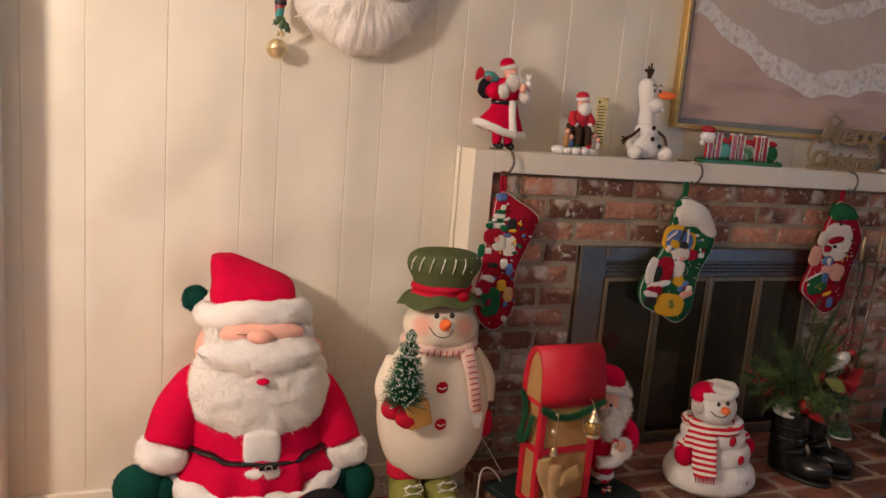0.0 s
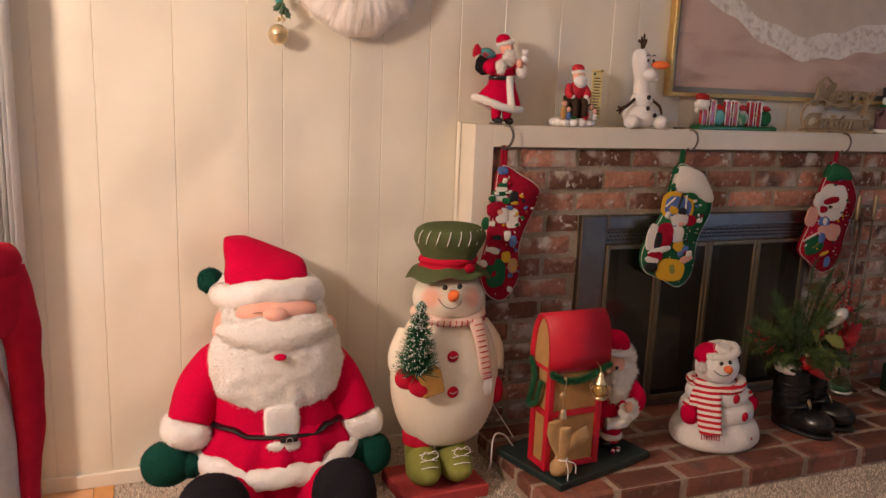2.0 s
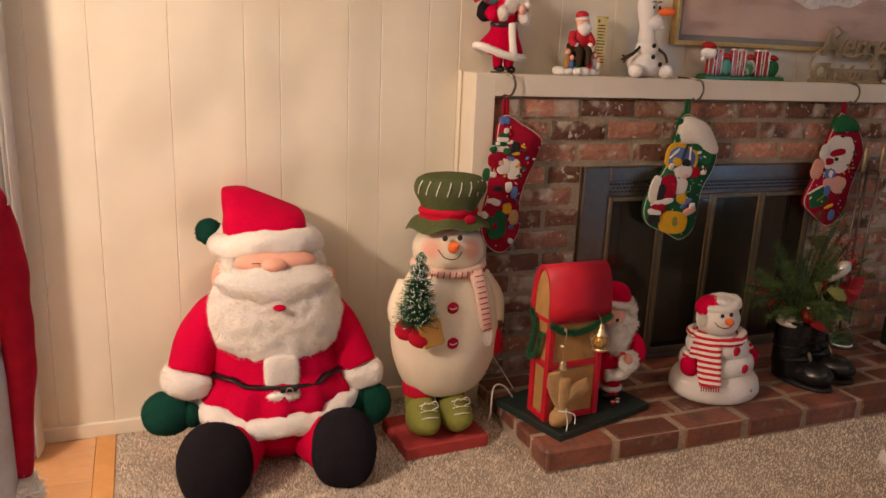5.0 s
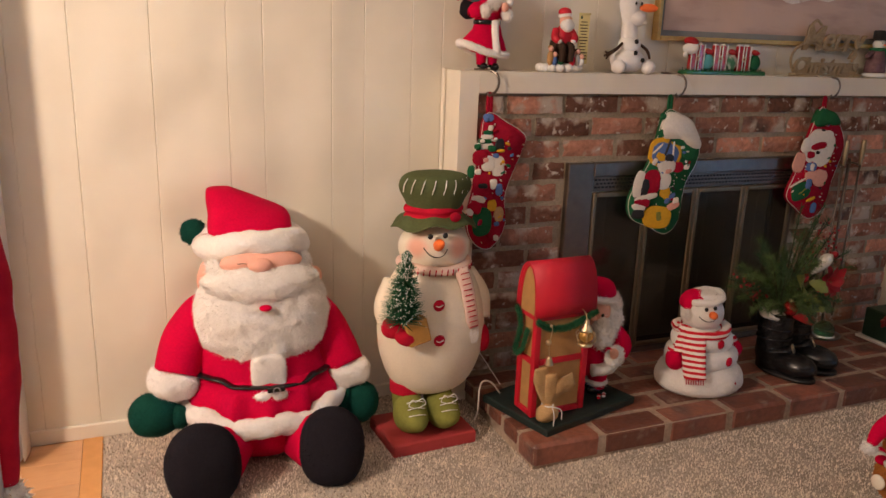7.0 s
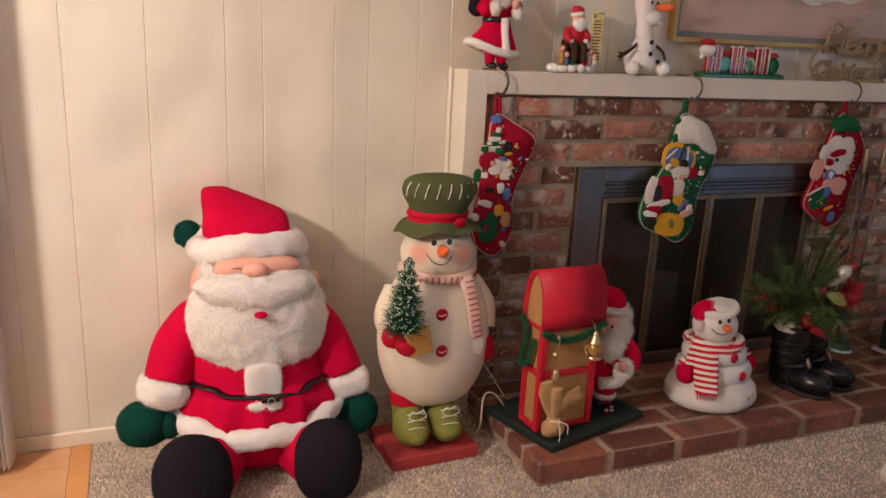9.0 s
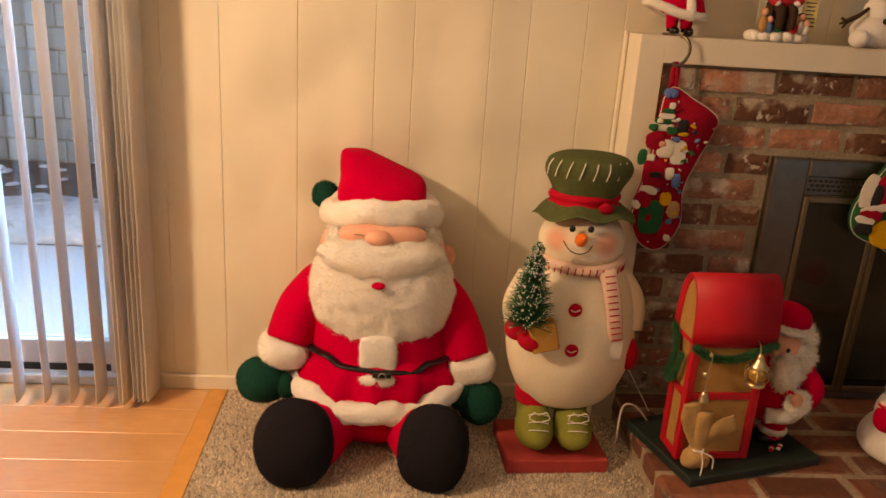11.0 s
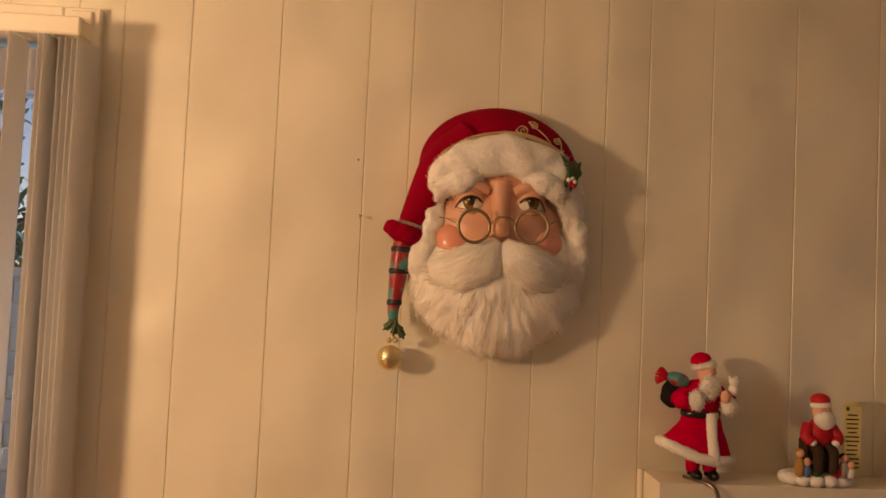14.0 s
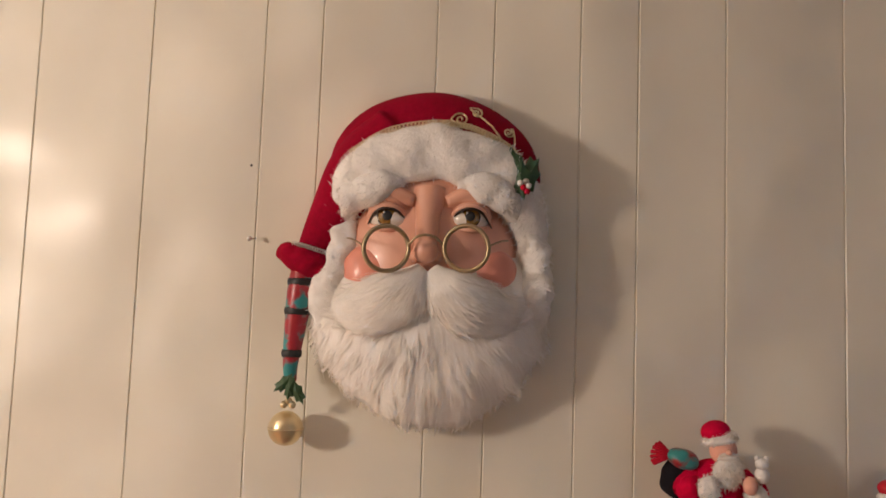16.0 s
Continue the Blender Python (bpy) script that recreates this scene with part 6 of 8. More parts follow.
def hook(x):
    g = Geo()
    g.add(tube([(x - 0.03, -0.065, MZ + 0.002), (x - 0.01, -0.105, MZ + 0.0025), (x + 0.012, -0.132, MZ - 0.004), (x + 0.020, -0.142, MZ - 0.030), (x + 0.010, -0.144, MZ - 0.058), (x - 0.010, -0.142, MZ - 0.072), (x - 0.018, -0.141, MZ - 0.062)], 0.0045, n=8, flat=0.5), BRONZE)
    return g


first_hook = solid("stocking_hook", hook(0.774), (0.774, -0.14, MZ), "curved dark metal stocking hook resting on the mantel edge", "hook", "stocking hooks")
for x in (1.485, 2.200):
    copy_thing(first_hook, Matrix.Translation((x, -0.14, MZ)))


# ---- figures on the mantel ----
def standing_figure():
    g = Geo()
    x, y, z = 0.775, -0.075, MZ
    for dx in (-0.014, 0.024):
        g.add(tube([(x + dx, y, z + 0.060), (x + dx, y, z + 0.018)], [0.018, 0.014], n=14, k=3), REDPLUSH)
        g.add(ell((x + dx + 0.004, y - 0.010, z + 0.012), (0.0125, 0.022, 0.013), bump=0.001), BLACKVINYL)
        g.add(tube([(x + dx, y, z + 0.010), (x + dx, y, z + 0.03)], 0.012, n=12, k=2), BLACKVINYL)
    g.add(rev([(0.030, 0.055), (0.072, 0.050), (0.066, 0.075), (0.052, 0.110), (0.040, 0.145), (0.042, 0.175), (0.046, 0.195), (0.026, 0.215), (0.01, 0.22)], (x, y, z), sy=0.72, bump=0.003, freq=40,
              fn=lambda a, b, c: (a + (-0.018 * max(0, 0.12 - c) / 0.07 if a < 0 else 0.0), b, c + (0.030 if a < 0 else -0.006) * abs(a) / 0.07 * max(0, 0.13 - c) / 0.08)), REDPLUSH)
    hem = [(x + (0.080 if a_ < -90 or a_ > 90 else 0.066) * math.cos(radians(a_)) - (0.008 if abs(a_) > 90 else 0), y + 0.052 * math.sin(radians(a_)), z + 0.052 + (0.030 if math.cos(radians(a_)) < 0 else -0.004) * abs(math.cos(radians(a_)))) for a_ in range(-180, 181, 20)]
    t = g.add(tube(hem, 0.012, n=12, k=3, bump=0.003, freq=80), FUR)
    g.add(tufts(t, 700, 0.006, 0.001), FURTIP, False)
    t = g.add(tube([(x + 0.014, y - 0.050, z + 0.048), (x + 0.012, y - 0.040, z + 0.10), (x + 0.010, y - 0.034, z + 0.15)], [0.014, 0.012, 0.011], n=10, bump=0.002, freq=80), FUR)
    g.add(rev([(0.0425, 0.138), (0.0445, 0.145), (0.0425, 0.152)], (x, y, z), sy=0.76, k=2), BLACKVINYL)
    g.add(bx(x + 0.006, x + 0.026, y - 0.0395, y - 0.0325, z + 0.137, z + 0.153, 0.002), GOLD, False)
    # arms, cuffs and a small white toy
    g.add(tube([(x - 0.034, y, z + 0.195), (x - 0.052, y - 0.012, z + 0.175), (x - 0.038, y - 0.030, z + 0.180)], [0.018, 0.020, 0.018], n=14), REDPLUSH)
    g.add(tube([(x + 0.034, y, z + 0.195), (x + 0.056, y - 0.010, z + 0.170), (x + 0.048, y - 0.034, z + 0.182)], [0.018, 0.020, 0.017], n=14), REDPLUSH)
    for c in ((x - 0.024, y - 0.036, z + 0.178), (x + 0.048, y - 0.040, z + 0.168)):
        m = g.add(ell(c, (0.017, 0.016, 0.021), bump=0.002, freq=80), FUR)
        g.add(tufts(m, 260, 0.006, 0.001), FURTIP, False)
    g.add(ell((x + 0.034, y - 0.052, z + 0.190), (0.011, 0.010, 0.014)), SKIN)
    g.add(ell((x + 0.054, y - 0.045, z + 0.205), (0.011, 0.011, 0.013)), WHITE)
    g.add(ell((x + 0.052, y - 0.050, z + 0.223), (0.010, 0.010, 0.009)), WHITE)
    for q in (-1, 1):
        g.add(ell((x + 0.052 + q * 0.007, y - 0.048, z + 0.231), (0.004, 0.004, 0.004), nu=10, nv=6), WHITE)
    # head, beard, cap
    g.add(ell((x + 0.006, y - 0.012, z + 0.236), (0.021, 0.022, 0.024)), SKIN)
    g.add(ell((x + 0.007, y - 0.036, z + 0.236), (0.005, 0.006, 0.005), nu=10, nv=8), BLUSH)
    m = g.add(ell((x + 0.008, y - 0.030, z + 0.208), (0.022, 0.015, 0.028), bump=0.003, freq=70), FUR)
    g.add(tufts(m, 500, 0.008, 0.001, down=0.8), FURTIP, False)
    g.add(ell((x + 0.007, y - 0.037, z + 0.227), (0.015, 0.007, 0.005)), FURTIP)
    g.add(ell((x - 0.002, y, z + 0.262), (0.023, 0.023, 0.018), (0, -10, 0)), REDPLUSH)
    m = g.add(ell((x + 0.003, y - 0.006, z + 0.251), (0.027, 0.028, 0.010), (0, -14, 0), bump=0.002, freq=80), FUR)
    g.add(tufts(m, 400, 0.006, 0.001), FURTIP, False)
    # sack of parcels over the shoulder
    g.add(ell((x - 0.055, y + 0.015, z + 0.185), (0.030, 0.026, 0.034), (0, 20, 0), bump=0.004, freq=50), BLACKPLUSH)
    g.add(ell((x - 0.054, y - 0.004, z + 0.218), (0.026, 0.022, 0.016), (0, 18, 0), bump=0.003, freq=60), PLAID)
    for k in range(7):
        a = radians(100 + 24 * k)
        g.add(tube([(x - 0.072, y - 0.004, z + 0.222), (x - 0.086 + 0.006 * math.cos(a), y - 0.006, z + 0.226 + 0.012 * math.sin(a)), (x - 0.092 + 0.012 * math.cos(a), y - 0.008 + 0.003 * k, z + 0.224 + 0.020 * math.sin(a))], 0.003, n=6, flat=0.4), REDFELT)
    solid("santa_figurine", g, (x, y, z), "small cloth Santa figurine carrying a sack, standing on the mantel", "figurine")


standing_figure()


def seated_group():
    g = Geo()
    x, y, z = 1.036, -0.085, MZ
    for k in range(14):
        a = 2 * math.pi * k / 14
        g.add(ell((x + 0.066 * math.cos(a), y + 0.032 * math.sin(a), z + 0.014), (0.019, 0.015, 0.014), bump=0.002, freq=60, nu=14, nv=10), SNOW)
    g.add(ell((x, y, z + 0.014), (0.074, 0.036, 0.015), bump=0.002, freq=50), SNOW)
    g.add(bx(x - 0.030, x + 0.034, y - 0.010, y + 0.024, z + 0.024, z + 0.100, 0.004), BROWN, False)
    g.add(ell((x + 0.002, y - 0.008, z + 0.112), (0.031, 0.024, 0.036), bump=0.002, freq=40), REDPAINT)
    for s in (-1, 1):
        g.add(tube([(x + s * 0.026, y - 0.010, z + 0.132), (x + s * 0.036, y - 0.022, z + 0.108), (x + s * 0.026, y - 0.032, z + 0.096)], [0.012, 0.012, 0.010], n=10), REDPAINT)
        g.add(ell((x + s * 0.026, y - 0.033, z + 0.097), (0.009, 0.008, 0.008), nu=12, nv=8), SNOW)
        g.add(tube([(x + s * 0.014, y - 0.024, z + 0.085), (x + s * 0.016, y - 0.040, z + 0.075), (x + s * 0.016, y - 0.040, z + 0.034)], [0.013, 0.012, 0.010], n=10), BROWN)
    g.add(ell((x + 0.003, y - 0.016, z + 0.160), (0.020, 0.019, 0.022)), SKIN)
    g.add(ell((x + 0.004, y - 0.026, z + 0.146), (0.023, 0.016, 0.022), bump=0.002, freq=60), SNOW)
    g.add(ell((x + 0.003, y - 0.010, z + 0.176), (0.023, 0.022, 0.009), (0, -8, 0)), SNOW)
    g.add(ell((x + 0.004, y - 0.006, z + 0.187), (0.021, 0.020, 0.014)), REDPAINT)
    for ex in (-0.006, 0.010):
        g.add(ring((x + ex, y - 0.035, z + 0.165), 0.006, 0.0008, n=14, k=5), GOLD)
    # children and toys round the chair, as plain shapes
    for dx, dz, h, body, hair in ((-0.055, 0.026, 0.045, TANWOOD, TANWOOD), (-0.040, 0.024, 0.030, BLUEFELT, BROWN), (0.044, 0.024, 0.040, STEEL, BROWN), (0.026, 0.024, 0.034, REDPAINT, BROWN), (0.058, 0.024, 0.026, WHITE, BROWN), (-0.016, 0.024, 0.026, GREENFELT, TANWOOD)):
        g.add(ell((x + dx, y - 0.034, z + dz + h * 0.4), (0.011, 0.010, h * 0.5), nu=14, nv=10), body)
        g.add(ell((x + dx, y - 0.036, z + dz + h * 1.05), (0.0085, 0.0085, 0.009), nu=14, nv=10), SKIN)
        g.add(ell((x + dx, y - 0.033, z + dz + h * 1.13), (0.009, 0.009, 0.007), nu=14, nv=10), hair)
    # list on a long parchment scroll
    PARCH = paint("yellowed_parchment", (0.72, 0.62, 0.30), 0.8, vary=0.08, scale=40)
    g.add(bx(x + 0.047, x + 0.086, y - 0.026, y - 0.023, z + 0.028, z + 0.182), PARCH, False)
    g.add(tube([(x + 0.046, y - 0.026, z + 0.183), (x + 0.087, y - 0.026, z + 0.183)], 0.0035, n=8, k=2, up=(0, 0, 1)), PARCH)
    g.add(ell((x + 0.055, y - 0.0265, z + 0.172), (0.004, 0.001, 0.005), nu=10, nv=6), HOLLY)
    for k in range(13):
        w = 0.010 + 0.007 * RNG.random()
        g.add(bx(x + 0.066 - w, x + 0.066 + w, y - 0.0266, y - 0.0262, z + 0.157 - 0.0095 * k, z + 0.160 - 0.0095 * k), BROWN, False)
    solid("santa_group_figurine", g, (x, y, z), "resin figurine of seated Santa with small figures and a long list", "figurine")


seated_group()


def carrot_snowman():
    g = Geo()
    x, y, z = 1.295, -0.085, MZ
    m = g.add(ell((x, y, z + 0.042), (0.060, 0.046, 0.043), bump=0.003, freq=30), WHITEPLUSH)
    g.add(ell((x + 0.004, y, z + 0.092), (0.040, 0.034, 0.034), bump=0.002, freq=40), WHITEPLUSH)
    for dx, r in ((-0.055, 0.024), (0.062, 0.024)):
        g.add(ell((x + dx, y - 0.036, z + 0.022), (r, 0.026, 0.023)), WHITEPLUSH)
    g.add(rev([(0.008, 0.105), (0.026, 0.112), (0.028, 0.135), (0.024, 0.160), (0.030, 0.195), (0.033, 0.225), (0.027, 0.250), (0.01, 0.262)], (x, y, z), sy=0.9, fn=lambda a, b, c: (a - 0.10 * (c - 0.13), b, c)), WHITEPLUSH)
    g.add(ell((x + 0.016, y - 0.008, z + 0.178), (0.036, 0.030, 0.026), (0, 8, 0)), WHITEPLUSH)
    g.add(ell((x + 0.036, y - 0.028, z + 0.166), (0.010, 0.006, 0.008)), WHITE)
    g.add(ell((x + 0.046, y - 0.030, z + 0.212), (0.030, 0.013, 0.0135), (0, 2, -30)), ORANGE)
    for dx in (-0.004, 0.018):
        g.add(ell((x + dx, y - 0.029, z + 0.224), (0.0045, 0.003, 0.006), nu=10, nv=8), BLACK)
        g.add(tube([(x + dx - 0.008, y - 0.028, z + 0.238), (x + dx, y - 0.029, z + 0.243), (x + dx + 0.008, y - 0.027, z + 0.240)], 0.0016, n=6), BLACK)
    for dx, dz in ((0.008, 0.104), (0.0, 0.068), (0.030, 0.045)):
        g.add(ell((x + dx, y - 0.040 - (0.006 if dz < 0.08 else -0.006), z + dz), (0.008, 0.004, 0.008), nu=12, nv=8), BLACK)
    for pts in ([(0, 0, 0.255), (-0.004, 0, 0.285), (-0.010, -0.004, 0.302)], [(0, 0, 0.262), (0.004, 0, 0.290), (0.003, 0, 0.312)], [(0, 0, 0.265), (0.010, -0.002, 0.285), (0.013, 0, 0.295)], [(-0.003, 0, 0.28), (-0.014, 0.002, 0.290), (-0.018, 0, 0.284)]):
        g.add(tube([(x - 0.010 + a, y + b, z + c) for a, b, c in pts], [0.006, 0.004, 0.003], n=8, k=4), BROWN)
    g.add(tube([(x - 0.030, y - 0.01, z + 0.098), (x - 0.065, y - 0.028, z + 0.078), (x - 0.098, y - 0.034, z + 0.062)], [0.005, 0.0055, 0.007], n=8), BROWN)
    for d in ((-0.112, 0.070), (-0.115, 0.056), (-0.106, 0.046)):
        g.add(tube([(x - 0.096, y - 0.034, z + 0.062), (x + d[0], y - 0.036, z + d[1])], [0.005, 0.003], n=6, k=2), BROWN)
    g.add(tube([(x + 0.036, y - 0.01, z + 0.098), (x + 0.056, y - 0.030, z + 0.076), (x + 0.062, y - 0.040, z + 0.050)], [0.005, 0.005, 0.004], n=8), BROWN)
    solid("snowman_toy", g, (x, y, z), "white plush snowman with an orange carrot nose on the mantel", "plush toy")


WHITEPLUSH = paint("white_short_plush", (0.82, 0.80, 0.78), 0.9, vary=0.05, scale=160, bump=0.4, bump_scale=300)
carrot_snowman()

# ---- letter sign: H and round ornaments by turns on a green base ----
sign = thing("letter_sign", (1.72, -0.06, MZ), "red and white letter sign on a green base on the mantel", "sign")
g = Geo()
g.add(bx(1.552, 1.910, -0.082, -0.030, MZ, MZ + 0.012, 0.003), paint("green_glass_base", (0.02, 0.16, 0.05), 0.2, vary=0.2, coat=0.5), False)
part("base", g, sign, "glossy green base")
GLOSSRED = paint("glossy_red_enamel", (0.45, 0.01, 0.015), 0.18, vary=0.15, scale=60, coat=0.6)
TEAL = paint("teal_enamel", (0.08, 0.34, 0.32), 0.25, vary=0.2, scale=60, coat=0.5)
for x in (1.602, 1.704, 1.812):
    g = Geo()
    for a, b, c, d in ((-0.026, -0.007, 0.013, 0.102), (0.007, 0.026, 0.013, 0.102), (-0.0065, 0.0065, 0.045, 0.068)):
        g.add(bx(x + a, x + b, -0.068, -0.046, MZ + c, MZ + d, 0.003), GLOSSRED, False)
    h = part("letter_h", g, sign, "red enamel letter H")
    g = Geo()
    for a in (-0.027, -0.006, 0.006, 0.027):
        g.add(tube([(x + a, -0.069, MZ + 0.014), (x + a * 1.05, -0.069, MZ + 0.104)], 0.0018, n=6, k=2), WHITE)
    for a in (-0.017, 0.017):
        g.add(ell((x + a, -0.056, MZ + 0.104), (0.011, 0.012, 0.004), nu=14, nv=8), WHITE)
    part("white_edge", g, h, "white enamel edging")
    g = Geo()
    g.add(ring((x, -0.070, MZ + 0.056), 0.007, 0.002, n=16, k=6), GOLD)
    part("buckle", g, h, "gold buckle")
STRIPED = paint("green_striped_enamel", (0.55, 0.52, 0.46), 0.3, coat=0.4)
layered(STRIPED, (0.03, 0.16, 0.06), 22, 0.48, 0.54)
for x, mt in ((1.654, TEAL), (1.760, STRIPED), (1.868, GREENFELT)):
    g = Geo()
    g.add(ring((x, -0.056, MZ + 0.044), 0.017, 0.011, n=28, k=10), mt)
    g.add(ell((x, -0.064, MZ + 0.044), (0.024, 0.010, 0.027)), mt)
    g.add(ell((x, -0.062, MZ + 0.080), (0.020, 0.008, 0.010), (0, 10, 0), bump=0.003, freq=80), GLOSSRED)
    part("letter_o", g, sign, "round enamel ornament as a letter O")
g = Geo()
g.add(ell((1.575, -0.060, MZ + 0.112), (0.030, 0.018, 0.016), (0, 8, 0)), GLOSSRED)
g.add(ell((1.575, -0.061, MZ + 0.090), (0.032, 0.020, 0.020), bump=0.003, freq=60), SNOW)
g.add(ell((1.552, -0.063, MZ + 0.068), (0.008, 0.008, 0.009), nu=12, nv=8), SNOW)
part("cap", g, sign, "little red cap with a white brim")
g = Geo()
s = g.add(bx(1.556, 1.906, -0.080, -0.032, MZ + 0.010, MZ + 0.014, 0.001), GREENFELT, False)
g.add(tufts(s, 700, 0.012, 0.001, spread=0.5, keep=lambda x, y, z: z > MZ + 0.0135), GREENFELT, False)
part("grass", g, sign, "green tinsel grass")

# ---- glittering script sign ----
GLITTER = paint("gold_glitter", (0.50, 0.39, 0.25), 0.35, 0.7, vary=0.5, scale=900, big=300, bump=1.0, bump_scale=1200)
script = thing("merry_christmas_sign", (2.24, -0.05, MZ), "gold glitter script sign reading Merry Christmas on the mantel", "sign")


def words(text, size, at, name, shear=0.25):
    cu = bpy.data.curves.new(name, "FONT")
    cu.body, cu.size, cu.extrude, cu.bevel_depth, cu.shear, cu.offset = text, size, 0.004, 0.0012, shear, 0.0022
    tmp = bpy.data.objects.new(name, cu)
    scene.collection.objects.link(tmp)
    bpy.context.view_layer.update()
    me = bpy.data.meshes.new_from_object(tmp.evaluated_get(bpy.context.evaluated_depsgraph_get()))
    bpy.data.objects.remove(tmp)
    me.transform(Matrix.Translation(Vector(at) - origin(script)) @ Matrix.Rotation(radians(90), 4, "X"))
    me.materials.clear()
    me.materials.append(GLITTER)
    ob = new(name, me)
    ob.parent = script
    return ob


words("Merry", 0.125, (2.095, -0.05, MZ + 0.100), "word_merry")
words("Christmas", 0.080, (2.060, -0.055, MZ + 0.014), "word_christmas")
g = Geo()
g.add(bx(2.062, 2.410, -0.072, -0.036, MZ, MZ + 0.012, 0.003), GLITTER, False)
g.add(tube([(2.075, -0.05, MZ + 0.01), (2.050, -0.052, MZ + 0.06), (2.075, -0.052, MZ + 0.105), (2.14, -0.052, MZ + 0.125), (2.24, -0.052, MZ + 0.10), (2.33, -0.052, MZ + 0.115), (2.38, -0.052, MZ + 0.09), (2.36, -0.052, MZ + 0.06)], 0.006, n=8, flat=0.7), GLITTER)
g.add(tube([(2.13, -0.052, MZ + 0.125), (2.12, -0.052, MZ + 0.17), (2.15, -0.052, MZ + 0.205), (2.18, -0.052, MZ + 0.19)], 0.006, n=8, flat=0.7), GLITTER)
part("flourish", g, script, "looped glitter flourish and foot")

ornament = thing("snowman_ornament", (2.490, -0.055, MZ), "small snowman ornament in plum coat and black hat on mantel", "ornament")
COAT = paint("plum_glitter_coat", (0.16, 0.075, 0.085), 0.45, vary=0.5, scale=500, big=60, bump=0.6, bump_scale=700)
ox, oy = 2.490, -0.055
g = Geo()
g.add(rev([(0.030, 0.0), (0.046, 0.003), (0.047, 0.012), (0.040, 0.018), (0.030, 0.020)], (ox, oy, MZ), k=3), SNOW)
part("foot", g, ornament, "white snowy foot")
g = Geo()
g.add(rev([(0.034, 0.017), (0.042, 0.024), (0.041, 0.060), (0.034, 0.096), (0.022, 0.112), (0.01, 0.116)], (ox, oy, MZ), k=4, sy=0.85, bump=0.002, freq=60), COAT)
for q in (-1, 1):
    g.add(tube([(ox + q * 0.030, oy - 0.004, MZ + 0.096), (ox + q * 0.054, oy - 0.010, MZ + 0.086), (ox + q * 0.070, oy - 0.016, MZ + (0.078 if q < 0 else 0.104))], [0.010, 0.011, 0.009], n=12), COAT)
part("coat", g, ornament, "glittering plum coat")
g = Geo()
g.add(ell((ox, oy - 0.002, MZ + 0.128), (0.024, 0.022, 0.022)), SNOW)
head = part("head", g, ornament, "white snowman head")
g = Geo()
for q in (-0.007, 0.007):
    g.add(ell((ox + q, oy - 0.023, MZ + 0.133), (0.0024, 0.0018, 0.0026), nu=8, nv=6), BLACK)
g.add(ell((ox, oy - 0.027, MZ + 0.126), (0.003, 0.007, 0.003), nu=8, nv=6), ORANGE)
part("face", g, head, "coal eyes and orange nose")
g = Geo()
g.add(tube([(ox + 0.026 * math.cos(0.5236 * k), oy + 0.022 * math.sin(0.5236 * k), MZ + 0.108) for k in range(13)], 0.007, n=8, k=2), GREENFELT)
g.add(tube([(ox + 0.012, oy - 0.026, MZ + 0.106), (ox + 0.016, oy - 0.034, MZ + 0.08), (ox + 0.017, oy - 0.036, MZ + 0.062)], 0.007, n=8, flat=0.4), GREENFELT)
part("scarf", g, ornament, "dark green scarf")
g = Geo()
g.add(rev([(0.034, 0.143), (0.036, 0.147), (0.024, 0.149), (0.025, 0.178), (0.022, 0.181), (0.004, 0.182)], (ox, oy, MZ), k=1), BLACK)
part("hat", g, ornament, "black top hat")


# ---- red booth ornament on the hearth ----
BM = Matrix.Translation((0.797, -0.572, HZ + 0.001)) @ Matrix.Rotation(radians(16), 4, "Z")
booth = thing("booth_ornament", (0.95, -0.45, HZ), "red wooden booth ornament with a bearded figure on a dark base", "ornament")


BT = BM @ Matrix.Translation((0.116, 0.111, 0)) @ Matrix.Rotation(radians(-13), 4, "Z") @ Matrix.Translation((-0.116, -0.111, 0))


def bpart(name, geo, parent=booth, label=""):
    m = BM if name in ("base", "santa_figure", "candies") else BT
    geo.v = [tuple(m @ Vector(p)) for p in geo.v]
    return part(name, geo, parent, label)


g = Geo()
g.add(bx(0, 0.40, 0, 0.29, 0, 0.024, 0.003), BASEGREEN, False)
bpart("base", g, label="dark green base board")
U0, U1, V0, V1 = 0.020, 0.212, 0.062, 0.160
for u, v in ((U0, V0), (U1 - 0.02, V0), (U0, V1 - 0.02), (U1 - 0.02, V1 - 0.02)):
    g = Geo()
    g.add(bx(u, u + 0.02, v, v + 0.02, 0.0245, 0.345, 0.002), REDPAINT, False)
    bpart("post", g)
for z in (0.0245, 0.190, 0.330):
    g = Geo()
    g.add(bx(U0 + 0.0205, U1 - 0.0205, V0 + 0.001, V0 + 0.014, z, z + 0.018, 0.002), REDPAINT, False)
    bpart("rail", g)
    g = Geo()
    g.add(bx(U0 + 0.001, U0 + 0.014, V0 + 0.0205, V1 - 0.0205, z, z + 0.018, 0.002), REDPAINT, False)
    bpart("rail", g)
